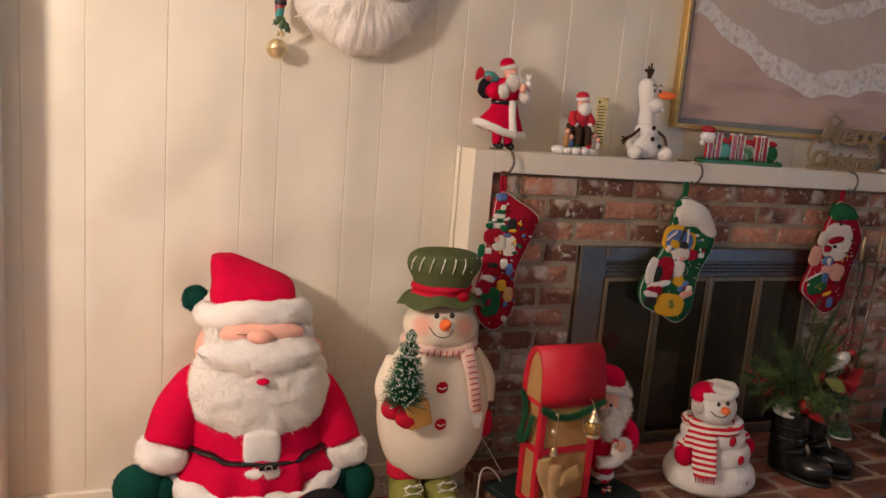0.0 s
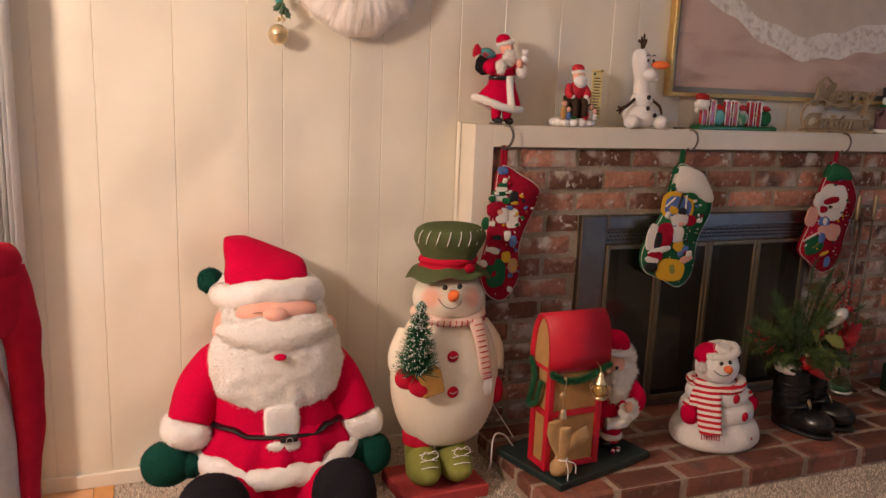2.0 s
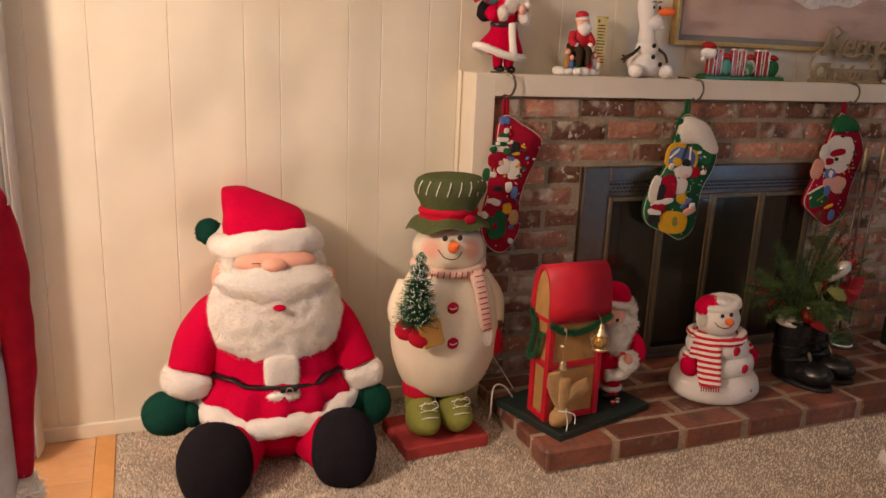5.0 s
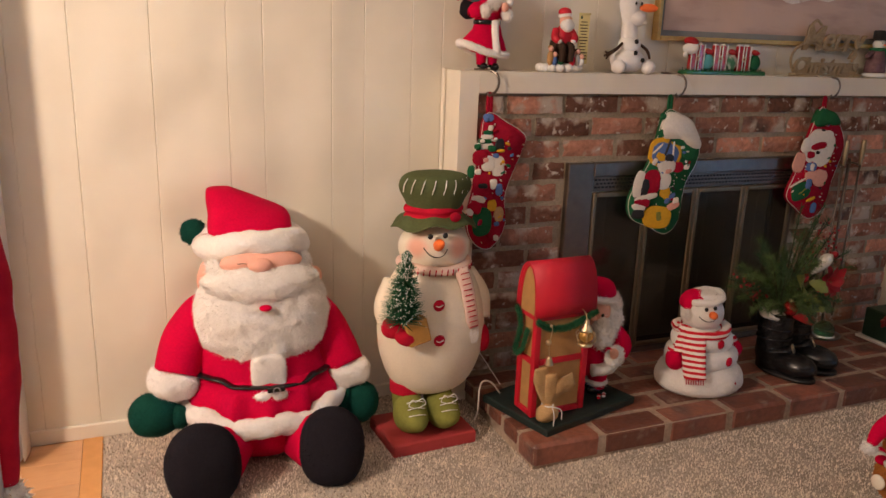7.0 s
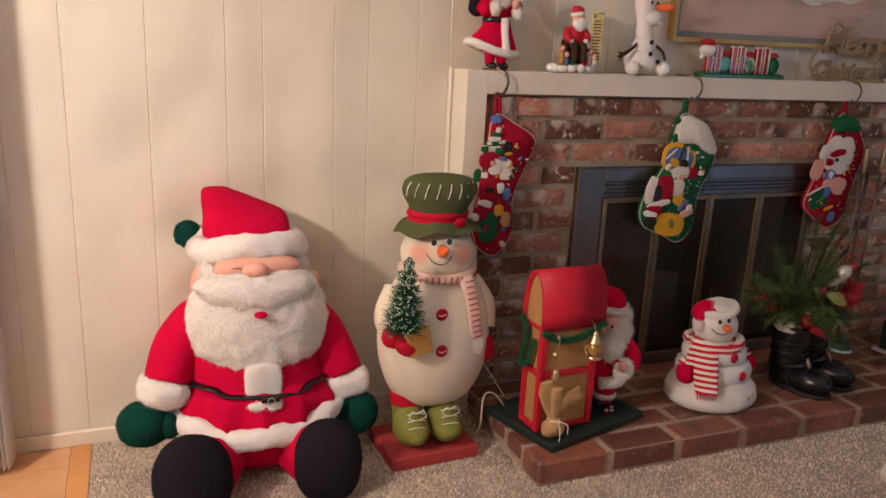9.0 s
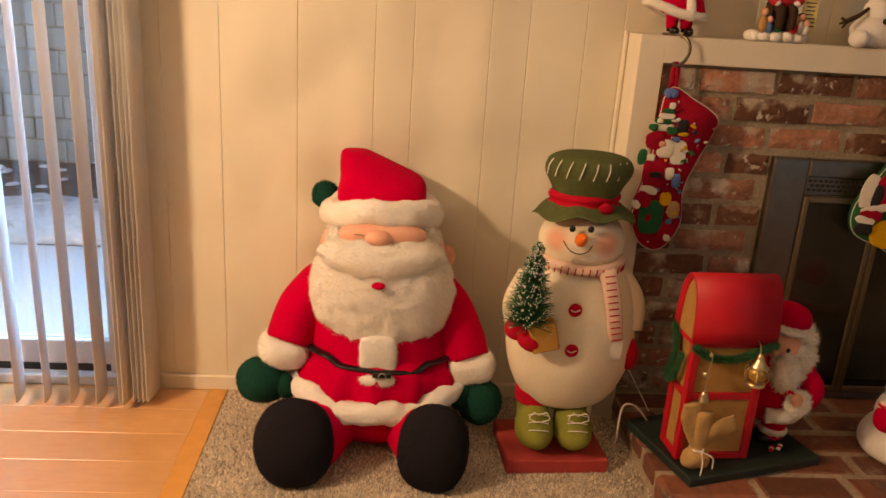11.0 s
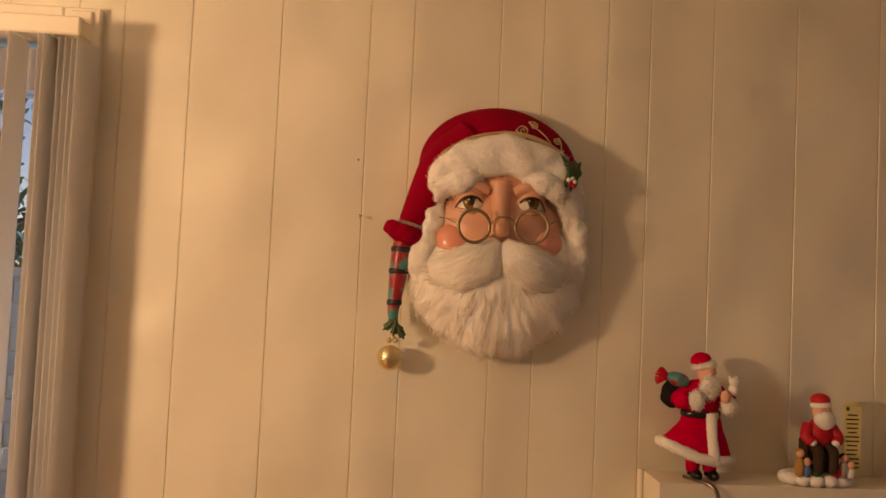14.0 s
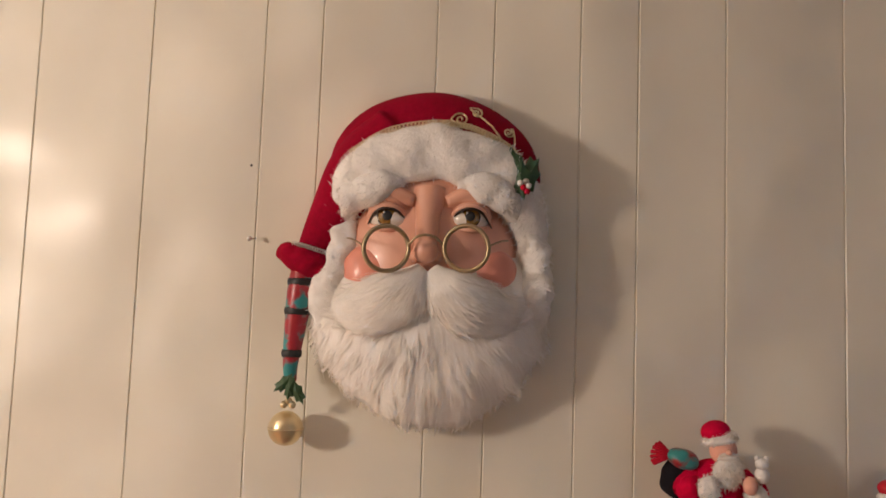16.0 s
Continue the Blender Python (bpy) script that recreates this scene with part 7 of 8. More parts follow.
for b in ((U0 + 0.0205, U1 - 0.0205, V0 + 0.008, V0 + 0.013, 0.043, 0.1895), (U0 + 0.0205, U1 - 0.0205, V0 + 0.008, V0 + 0.013, 0.2085, 0.3295),
          (U0 + 0.008, U0 + 0.013, V0 + 0.0205, V1 - 0.0205, 0.043, 0.1895), (U0 + 0.008, U0 + 0.013, V0 + 0.0205, V1 - 0.0205, 0.2085, 0.3295),
          (U0 + 0.0205, U1 - 0.0205, V1 - 0.013, V1 - 0.008, 0.03, 0.34), (U1 - 0.013, U1 - 0.008, V0 + 0.0205, V1 - 0.0205, 0.03, 0.34)):
    g = Geo()
    g.add(bx(*b), TANWOOD, False)
    bpart("panel", g, label="tan plywood panel")
# arched roof over tan gables
n, v, f = 20, [], []
vm, hw, rise = (V0 + V1) / 2, (V1 - V0) / 2 + 0.001, 0.150
for i in range(n + 1):
    a = math.pi * i / n
    for r in (0.0, 0.007):
        y, z = vm - (hw + r) * math.cos(a), 0.345 + (rise + r) * math.sin(a) ** 0.8
        v += [(U0 - 0.008, y, z), (U1 + 0.012, y, z)]
for i in range(n):
    a = i * 4
    f += [(a + 2, a + 6, a + 7, a + 3), (a, a + 1, a + 5, a + 4), (a, a + 4, a + 6, a + 2), (a + 1, a + 3, a + 7, a + 5)]
f += [(0, 2, 3, 1), (4 * n, 4 * n + 1, 4 * n + 3, 4 * n + 2)]
g = Geo()
g.add((v, f), REDPAINT)
bpart("roof", g, label="glossy red arched roof")
for u in (U0, U1 - 0.006):
    arch = [(vm - (hw - 0.004) * math.cos(math.pi * i / 20), 0.3455 + (rise - 0.004) * math.sin(math.pi * i / 20) ** 0.8) for i in range(21)]
    v = [(u, y, z) for y, z in arch] + [(u + 0.006, y, z) for y, z in arch]
    f = [tuple(range(20, -1, -1)), tuple(range(21, 42))] + [(i, i + 1, i + 22, i + 21) for i in range(20)] + [(20, 0, 21, 41)]
    g = Geo()
    g.add((v, f), TANWOOD, False)
    bpart("gable", g, label="tan plywood gable")
    g = Geo()
    g.add(tube([(u - 0.001, y, z) for y, z in arch], 0.006, n=6, k=1), REDPAINT)
    bpart("gable_trim", g)
# garland under the eaves
def garland(pts, r, count, name):
    g = Geo()
    t = g.add(tube(pts, 0.002, n=8), PINE)
    g.add(tufts(t, count * 4, r, 0.0011, spread=0.9), PINE, False)
    return bpart(name, g, label="green tinsel garland")


garland([(U0 - 0.002, V0 - 0.008, 0.335), (U0 + 0.04, V0 - 0.014, 0.312), (U0 + 0.10, V0 - 0.014, 0.308), (U0 + 0.16, V0 - 0.012, 0.326), (U1 + 0.012, V0 - 0.008, 0.345)], 0.016, 1500, "garland")
garland([(U0 - 0.010, V0 + 0.03, 0.300), (U0 - 0.014, V0 + 0.05, 0.230), (U0 - 0.012, V0 + 0.09, 0.215), (U0 - 0.010, V1 - 0.03, 0.30), (U0 - 0.008, V1, 0.355)], 0.014, 1200, "garland")
# lantern
LAMPGLASS = paint("amber_lantern_glass", (0.50, 0.28, 0.07), 0.1, 0.3, vary=0.3, scale=60, coat=0.6)
g = Geo()
lc = Vector((0.165, V0 - 0.045, 0.0))
g.add(rev([(0.004, 0.338), (0.008, 0.330), (0.010, 0.322), (0.020, 0.308), (0.021, 0.303)], lc, n=20, k=2), GOLD)
g.add(rev([(0.016, 0.255), (0.022, 0.257), (0.022, 0.264), (0.014, 0.268)], lc, n=20, k=2), GOLD)
for k in range(6):
    a = k * math.pi / 3
    g.add(tube([tuple(lc + Vector((0.019 * math.cos(a), 0.019 * math.sin(a), 0.305))), tuple(lc + Vector((0.032 * math.cos(a), 0.032 * math.sin(a), 0.288))), tuple(lc + Vector((0.020 * math.cos(a), 0.020 * math.sin(a), 0.262)))], 0.0014, n=6, k=4), GOLD)
g.add(tube([tuple(lc + Vector((0, 0, 0.336))), tuple(lc + Vector((0.006, 0.02, 0.352))), tuple(lc + Vector((0.010, 0.05, 0.356)))], 0.0014, n=6), GOLD)
lant = bpart("lantern", g, label="small brass lantern")
g = Geo()
g.add(rev([(0.012, 0.268), (0.020, 0.278), (0.021, 0.292), (0.014, 0.304)], lc, n=20), LAMPGLASS)
bpart("lantern_glass", g, lant, "amber glass")
# bells on a cord
g = Geo()
bc = Vector((0.052, V0 - 0.030, 0.0))
g.add(tube([tuple(bc + Vector((0.004, 0.028, 0.330))), tuple(bc + Vector((0.004, 0, 0.320))), tuple(bc + Vector((-0.002, 0, 0.27))), tuple(bc + Vector((0, 0, 0.222)))], 0.0012, n=6), GOLD)
g.add(ell(tuple(bc + Vector((-0.006, 0, 0.276))), (0.009, 0.009, 0.009), nu=16, nv=12), GOLD)
g.add(rev([(0.013, 0.205), (0.011, 0.214), (0.008, 0.228), (0.003, 0.232)], bc, n=18, k=3), GOLD)
g.add(ell(tuple(bc + Vector((0, 0, 0.326))), (0.005, 0.005, 0.005), nu=12, nv=8), GOLD)
bpart("bell_string", g, label="brass bells on a cord")
# burlap sack tied with string
g = Geo()
sc = Vector((0.055, V0 - 0.035, 0.024))
g.add(ell(tuple(sc + Vector((0, 0, 0.030))), (0.038, 0.026, 0.031), bump=0.006, freq=40), BURLAP)
g.add(tube([tuple(sc + Vector((0, 0, 0.052))), tuple(sc + Vector((-0.006, 0, 0.085))), tuple(sc + Vector((-0.022, 0.004, 0.135))), tuple(sc + Vector((-0.028, 0.006, 0.175)))], [0.012, 0.020, 0.027, 0.022], n=28, flat=0.30, bump=0.006, freq=34), BURLAP)
g.add(tube([tuple(sc + Vector((0.002, 0, 0.052))), tuple(sc + Vector((0.022, -0.002, 0.085))), tuple(sc + Vector((0.055, 0, 0.112))), tuple(sc + Vector((0.088, 0.004, 0.125)))], [0.012, 0.019, 0.026, 0.021], n=28, flat=0.30, bump=0.006, freq=34), BURLAP)
g.add(tube([tuple(sc + Vector((0.004, 0, 0.054))), tuple(sc + Vector((0.004, -0.004, 0.09))), tuple(sc + Vector((0.002, -0.002, 0.155)))], [0.012, 0.020, 0.018], n=28, flat=0.34, bump=0.006, freq=34), BURLAP)
sack = bpart("sack", g, label="tan burlap sack")
g = Geo()
g.add(ring(tuple(sc + Vector((0, 0, 0.056))), 0.0165, 0.0026, n=24, k=6, rot=(90, 0, 0)), WHITE)
g.add(tube([tuple(sc + Vector((0.004, -0.018, 0.056))), tuple(sc + Vector((0.006, -0.030, 0.03))), tuple(sc + Vector((0.004, -0.032, -0.002)))], 0.0018, n=6), WHITE)
g.add(tube([tuple(sc + Vector((0.006, -0.018, 0.056))), tuple(sc + Vector((0.030, -0.028, 0.045))), tuple(sc + Vector((0.034, -0.028, 0.015)))], 0.0018, n=6), WHITE)
bpart("string", g, sack, "white string")


# bearded figure behind the booth
def booth_figure():
    g = Geo()
    c = Vector((0.318, 0.125, 0.024))

    def at(u, v, z):
        return tuple(c + Vector((u, v, z)))
    for dv in (-0.03, 0.03):
        g.add(ell(at(-0.008, dv, 0.016), (0.034, 0.020, 0.017)), BLACKVINYL)
        g.add(tube([at(0, dv, 0.02), at(0, dv, 0.08)], [0.026, 0.034], n=16, k=3), REDPLUSH)
        m = g.add(ell(at(0, dv, 0.042), (0.036, 0.034, 0.016), bump=0.003, freq=60), FUR)
        g.add(tufts(m, 300, 0.007, 0.001), FURTIP, False)
    g.add(rev([(0.03, 0.06), (0.062, 0.075), (0.066, 0.13), (0.056, 0.19), (0.04, 0.23), (0.01, 0.24)], c, sy=0.9, bump=0.003, freq=30), REDPLUSH)
    m = g.add(tube([at(0.05, -0.05, 0.105), at(0.0, -0.072, 0.100), at(-0.055, -0.05, 0.098)], 0.019, n=14, bump=0.003, freq=60), FUR)
    g.add(tufts(m, 500, 0.008, 0.001), FURTIP, False)
    g.add(tube([at(0.045, -0.04, 0.215), at(0.052, -0.075, 0.175), at(0.020, -0.090, 0.150), at(-0.030, -0.085, 0.160)], [0.026, 0.030, 0.026, 0.022], n=16), REDPLUSH)
    m = g.add(ell(at(-0.005, -0.095, 0.150), (0.034, 0.026, 0.034), bump=0.003, freq=60), FUR)
    g.add(tufts(m, 500, 0.008, 0.001), FURTIP, False)
    g.add(ell(at(-0.022, -0.105, 0.165), (0.016, 0.014, 0.018)), SKIN)
    g.add(ell(at(-0.004, -0.02, 0.270), (0.046, 0.044, 0.048)), SKIN)
    g.add(ell(at(-0.050, -0.035, 0.268), (0.012, 0.010, 0.009)), BLUSH)
    g.add(ell(at(-0.034, -0.058, 0.280), (0.006, 0.004, 0.006), nu=10, nv=8), BLACK)
    for p, r in (((0.018, -0.035, 0.250), (0.044, 0.044, 0.062)), ((-0.020, -0.055, 0.218), (0.042, 0.032, 0.055)), ((0.030, -0.02, 0.300), (0.040, 0.045, 0.040)), ((-0.025, -0.055, 0.250), (0.026, 0.016, 0.010))):
        m = g.add(ell(at(*p), r, bump=0.009, freq=40), FUR)
        g.add(tufts(m, 900, 0.013, 0.0012, spread=0.9), FURTIP, False)
    g.add(ell(at(0.010, -0.005, 0.345), (0.050, 0.048, 0.040), (0, 14, 0), bump=0.004, freq=30), REDPLUSH)
    g.add(ell(at(0.030, 0.0, 0.330), (0.038, 0.040, 0.044), (0, 30, 0), bump=0.004, freq=30), REDPLUSH)
    m = g.add(ell(at(-0.002, -0.012, 0.318), (0.054, 0.052, 0.014), (0, 8, 0), bump=0.003, freq=60), FUR)
    g.add(tufts(m, 600, 0.008, 0.001), FURTIP, False)
    bpart("santa_figure", g, label="bearded cloth figure in red")


booth_figure()
g = Geo()
for k in range(6):
    g.add(ell((0.285 + 0.008 * k, 0.055 + 0.006 * (k % 3), 0.029), (0.007, 0.006, 0.004), nu=10, nv=6), (REDFELT, WHITE)[k % 2])
bpart("candies", g, label="red and white striped candies")

g = Geo()
g.add(tube([(0.775, -0.300, 0.100), (0.735, -0.320, 0.150), (0.700, -0.330, 0.165), (0.688, -0.330, 0.140), (0.690, -0.320, 0.06), (0.70, -0.28, 0.008)], 0.0028, n=8), WHITE)
g.add(tube([(0.775, -0.300, 0.130), (0.730, -0.26, 0.21), (0.705, -0.22, 0.26), (0.715, -0.18, 0.32), (0.757, -0.14, 0.37)], 0.0015, n=8), WHITE)
solid("power_cord", g, (0.70, -0.3, 0.0), "thin white power cord behind the booth ornament", "cord")

# ---- boot vase with greenery ----
vase = thing("boot_vase", (1.93, -0.36, HZ), "black boot-shaped vase full of Christmas greenery on the hearth", "vase")
for x, y, turned in ((1.835, -0.375, 12), (1.950, -0.350, 22)):
    place = Matrix.Translation((x, y, HZ)) @ Matrix.Rotation(radians(turned), 4, "Z")
    g = Geo()
    g.add(tube([(0, 0, 0.218), (0, 0.002, 0.150), (0, 0.004, 0.090), (0, -0.004, 0.040), (0, -0.006, 0.014)], [0.060, 0.059, 0.057, 0.056, 0.052], n=28, k=8, bump=0.006, freq=30), BLACKVINYL, True, place)
    g.add(ell((0.002, -0.075, 0.044), (0.056, 0.092, 0.046), bump=0.003, freq=20, fn=lambda a, b, c: (a * (1 + 0.08 * -b), b, c * (1 - 0.12 * b) if c > 0 else c * 0.92)), BLACKVINYL, True, place)
    g.add(rev([(0.055, 0.0), (0.059, 0.004), (0.059, 0.012), (0.055, 0.014)], (0.002, -0.055, 0.0), sy=1.92, k=1, n=40), BLACK, True, place)
    g.add(rev([(0.058, 0.0), (0.064, 0.006), (0.060, 0.013)], (0, 0, 0.209), k=3), BLACKVINYL, True, place)
    for z, r in ((0.166, 0.0605), (0.126, 0.0605)):
        g.add(ring((0, 0.002, z), r - 0.002, 0.004, n=36, k=8, rot=(90 + (z - 0.14) * 150, 0, 0)), BLACKVINYL, True, place)
    boot = part("boot", g, vase, "shiny black boot")
    g = Geo()
    g.add(tube([(-0.056, -0.016, 0.086), (-0.030, -0.056, 0.094), (0.0, -0.068, 0.096), (0.030, -0.056, 0.094), (0.056, -0.016, 0.086)], 0.013, n=8, flat=0.3, up=(0, -0.7, 0.7)), BLACKVINYL, True, place)
    g.add(ring((0.002, -0.074, 0.101), 0.0190, 0.0028, n=4, k=6, rot=(-35, 45, 0)), GOLD, True, place)
    part("buckle", g, boot, "square metal buckle")


def sprig(base, tip, length, count, mats, seed, sag=0.03, width=0.0012):
    """A needled twig."""
    rng = random.Random(seed)
    b, t = Vector(base), Vector(tip)
    mid = b.lerp(t, 0.55) + Vector((0, 0, sag))
    line = [Vector(p) for p in spline([tuple(b), tuple(mid), tuple(t)], 10)]
    g = Geo()
    g.add(tube([tuple(b), tuple(mid), tuple(t)], [0.0028, 0.002, 0.001], n=5, k=5), BROWN)
    v, f = [], []
    for i in range(count):
        q = rng.random() * (len(line) - 1)
        p = line[int(q)].lerp(line[min(int(q) + 1, len(line) - 1)], q % 1)
        d = (t - b).normalized() * rng.uniform(0.3, 1.0) + Vector((rng.gauss(0, 1), rng.gauss(0, 1), rng.gauss(0, 0.7))) * 0.7
        d = d.normalized() * length * rng.uniform(0.6, 1.1)
        s = d.cross(Vector((rng.uniform(-1, 1), rng.uniform(-1, 1), 1))).normalized() * width
        k = len(v)
        v += [p - s, p + s, p + d]
        f.append((k, k + 1, k + 2))
    g.add((v, f), mats, False)
    return g


FIR = paint("fir_needles", (0.040, 0.095, 0.034), 0.6, vary=0.4, scale=30)
FIRL = paint("pale_fir_needles", (0.085, 0.150, 0.040), 0.6, vary=0.4, scale=30)
rng = random.Random(31)
vb = Vector((1.90, -0.355, HZ + 0.21))
for i in range(52):
    a = rng.uniform(0, 6.283)
    r = rng.uniform(0.10, 0.27)
    tip = vb + Vector((r * math.cos(a), 0.62 * r * math.sin(a) - 0.03, rng.uniform(0.02, 0.33) * (1.15 - r * 2)))
    part("fir_sprig", sprig(vb, tip, 0.038, 320, (FIR, FIRL)[i % 2], i), vase, "green fir sprig")
for i, tip in enumerate(((2.045, -0.35, 0.665), (1.96, -0.33, 0.66), (2.09, -0.34, 0.61), (2.00, -0.36, 0.62), (2.11, -0.33, 0.53), (1.66, -0.38, 0.47), (1.68, -0.37, 0.43), (1.72, -0.36, 0.375))):
    part("fir_sprig", sprig(vb, tip, 0.034, 300, FIR, 60 + i, 0.02), vase, "green fir sprig")
# berry twigs
GLOSSBERRY = paint("red_berry", (0.32, 0.008, 0.012), 0.3, coat=0.3)
for i, (x, y, z) in enumerate(((1.66, -0.38, 0.44), (1.70, -0.40, 0.40), (2.10, -0.36, 0.57), (2.13, -0.36, 0.49), (2.07, -0.34, 0.60))):
    g = Geo()
    g.add(tube([tuple(vb), tuple(vb.lerp(Vector((x, y, z)), 0.6) + Vector((0, -0.01, 0.02))), (x, y, z)], 0.0014, n=5), BROWN)
    for k in range(22):
        q = rng.uniform(0.5, 1.05)
        p = vb.lerp(Vector((x, y, z)), q) + Vector((rng.uniform(-0.02, 0.02), rng.uniform(-0.02, 0.02), rng.uniform(-0.02, 0.02)))
        g.add(ell(tuple(p), (0.0045, 0.0045, 0.0045), nu=8, nv=6), GLOSSBERRY)
    part("berry_twig", g, vase, "dark red berry twig")


def leaf(base, tip, width, mat, name, label, spikes=0, cup=0.25):
    b, t = Vector(base), Vector(tip)
    d = t - b
    s = d.cross(Vector((0.2, -1, 0.3))).normalized()
    nrm = s.cross(d).normalized()
    v, f = [], []
    n = 8
    for i in range(n + 1):
        q = i / n
        w = width * math.sin(math.pi * min(max(q, 0.03), 0.985)) ** 0.8 * (1 + (0.35 if spikes and i % 2 else 0))
        p = b + d * q + nrm * 0.10 * d.length * math.sin(q * 2.6)
        v += [p - s * w + nrm * w * cup, p, p + s * w + nrm * w * cup]
    for i in range(n):
        a = i * 3
        f += [(a, a + 1, a + 4, a + 3), (a + 1, a + 2, a + 5, a + 4)]
    m = len(v)
    v += [p - nrm * 0.0012 for p in v]
    f += [tuple(q + m for q in reversed(k)) for k in f]
    g = Geo()
    g.add((v, f), mat)
    return part(name, g, vase, label)


GOLDLEAF = paint("gold_green_holly", (0.22, 0.25, 0.05), 0.35, vary=0.3, scale=40)
for base, tip in (((1.90, -0.44, 0.40), (1.84, -0.46, 0.455)), ((1.91, -0.44, 0.40), (1.875, -0.47, 0.385)), ((1.93, -0.44, 0.42), (1.99, -0.47, 0.385)), ((1.93, -0.43, 0.35), (2.00, -0.46, 0.31)), ((2.0, -0.42, 0.34), (2.07, -0.43, 0.29)), ((1.97, -0.43, 0.36), (1.93, -0.47, 0.31))):
    leaf(base, tip, 0.020, GOLDLEAF if base[0] < 1.95 else HOLLY, "holly_leaf", "holly leaf", 1)
PETAL = paint("poinsettia_petal", (0.42, 0.008, 0.015), 0.55, vary=0.2, scale=40)
pc = Vector((2.045, -0.415, 0.405))
for k in range(9):
    a = 2 * math.pi * k / 9
    r = 0.075 if k % 2 else 0.058
    leaf(tuple(pc), tuple(pc + Vector((r * math.cos(a), -0.02, r * math.sin(a)))), 0.021, PETAL, "petal", "red poinsettia petal")
SILVER = paint("silver_white_ornament", (0.72, 0.72, 0.68), 0.2, 0.4, vary=0.2, scale=90)
g = Geo()
g.add(tube([(1.945, -0.43, 0.445), (1.965, -0.445, 0.475), (1.985, -0.45, 0.500), (2.005, -0.45, 0.512)], [0.006, 0.018, 0.022, 0.008], n=14), SILVER)
g.add(ell((2.018, -0.45, 0.514), (0.014, 0.012, 0.012)), GLOSSBERRY)
part("silver_ornament", g, vase, "silver and red bird-shaped ornament")
REDFOIL = paint("red_foil", (0.50, 0.01, 0.015), 0.12, 0.6, vary=0.15, coat=0.5)
g = Geo()
g.add(ell((1.868, -0.435, 0.326), (0.027, 0.027, 0.027)), REDFOIL)
g.add(rev([(0.008, 0.024), (0.008, 0.034)], (1.868, -0.435, 0.326), k=1, n=14), GOLD)
part("red_bauble", g, vase, "shiny red glass bauble")
g = Geo()
g.add(ell((1.905, -0.44, 0.435), (0.022, 0.012, 0.014), (0, -35, 0), bump=0.003, freq=60), REDFOIL)
part("red_ornament", g, vase, "crumpled red foil ornament")
g = Geo()
g.add(tube([(1.875, -0.445, 0.305), (1.915, -0.455, 0.295), (1.965, -0.455, 0.272)], [0.008, 0.020, 0.014], n=12, flat=0.5, bump=0.003, freq=50), PETAL)
part("red_ribbon", g, vase, "red ribbon end")
g = Geo()
m = g.add(ell((1.87, -0.375, 0.287), (0.060, 0.055, 0.022), bump=0.008, freq=50), WHITEFELT)
part("tissue", g, vase, "crumpled white tissue")
g = Geo()
g.add(ell((2.095, -0.395, 0.205), (0.036, 0.036, 0.036)), glass("green_glass", (0.25, 0.55, 0.35), 0.05))
g.add(ring((2.095, -0.395, 0.188), 0.036, 0.004, n=30, k=8, rot=(90, 0, 0)), SILVER)
g.add(tube([(2.095, -0.395, 0.242), (2.085, -0.39, 0.27), (2.06, -0.38, 0.30)], 0.0012, n=5), SILVER)
part("green_bauble", g, vase, "green glass bauble")

for piece in vase.children:
    if not piece.name.startswith("boot"):
        piece.location.x -= 0.045

# ---- planter with a snowman board, at the end of the hearth ----
planter = thing("flower_planter", (2.52, -0.30, HZ), "dark green planter with red flowers and a snowman board", "planter")
g = Geo()
g.add(bx(2.43, 2.66, -0.385, -0.225, HZ + 0.001, HZ + 0.012, 0.003), WHITE, False)
part("tray", g, planter, "white tray")
g = Geo()
g.add(bx(2.445, 2.645, -0.37, -0.24, HZ + 0.0125, HZ + 0.13, 0.006), paint("dark_green_tin", (0.015, 0.05, 0.03), 0.5, vary=0.2), False)
part("box", g, planter)
g = Geo()
g.add(slab(closed([(2.475, 0.315), (2.47, 0.28), (2.50, 0.25), (2.56, 0.25), (2.59, 0.28), (2.585, 0.32), (2.53, 0.345)]), -0.345, -0.333, 0.003), SNOW, False)
g.add(slab([(2.455, 0.338), (2.475, 0.332), (2.59, 0.338), (2.61, 0.345), (2.585, 0.352), (2.58, 0.418), (2.53, 0.432), (2.482, 0.415), (2.484, 0.352)], -0.350, -0.338, 0.002), BLACK, False)
g.add(bx(2.485, 2.580, -0.3512, -0.3502, 0.352, 0.366), REDFELT, False)
g.add(bx(2.522, 2.534, -0.335, -0.327, 0.20, 0.30), TANWOOD, False)
for x in (2.508, 2.535):
    g.add(ell((x, -0.347, 0.312), (0.004, 0.002, 0.005), nu=10, nv=6), BLACK)
part("snowman_board", g, planter, "painted snowman board with a black hat")
for i in range(44):
    p = Vector((2.43 + 0.21 * rng.random(), -0.395 + 0.08 * rng.random(), HZ + 0.08 + 0.17 * rng.random()))
    g = Geo()
    for k in range(5):
        a = 2 * math.pi * k / 5 + i
        g.add(ell(tuple(p + Vector((0.014 * math.cos(a), -0.004, 0.014 * math.sin(a)))), (0.013, 0.006, 0.010), (0, -math.degrees(a), 0), nu=8, nv=6), (GLOSSBERRY, PINKFELT, WHITEFELT)[i % 3])
    part("flower", g, planter, ("red flower", "pink flower", "white flower")[i % 3])

# ---- fire irons ----
irons = thing("fire_irons", (2.34, -0.17, HZ), "brass-handled fire irons on a stand beside the fireplace", "fireplace tools")
g = Geo()
g.add(rev([(0.075, 0.0), (0.075, 0.008), (0.02, 0.016), (0.008, 0.03)], (2.300, -0.17, HZ + 0.001), k=2), BRONZE)
part("stand_base", g, irons)
g = Geo()
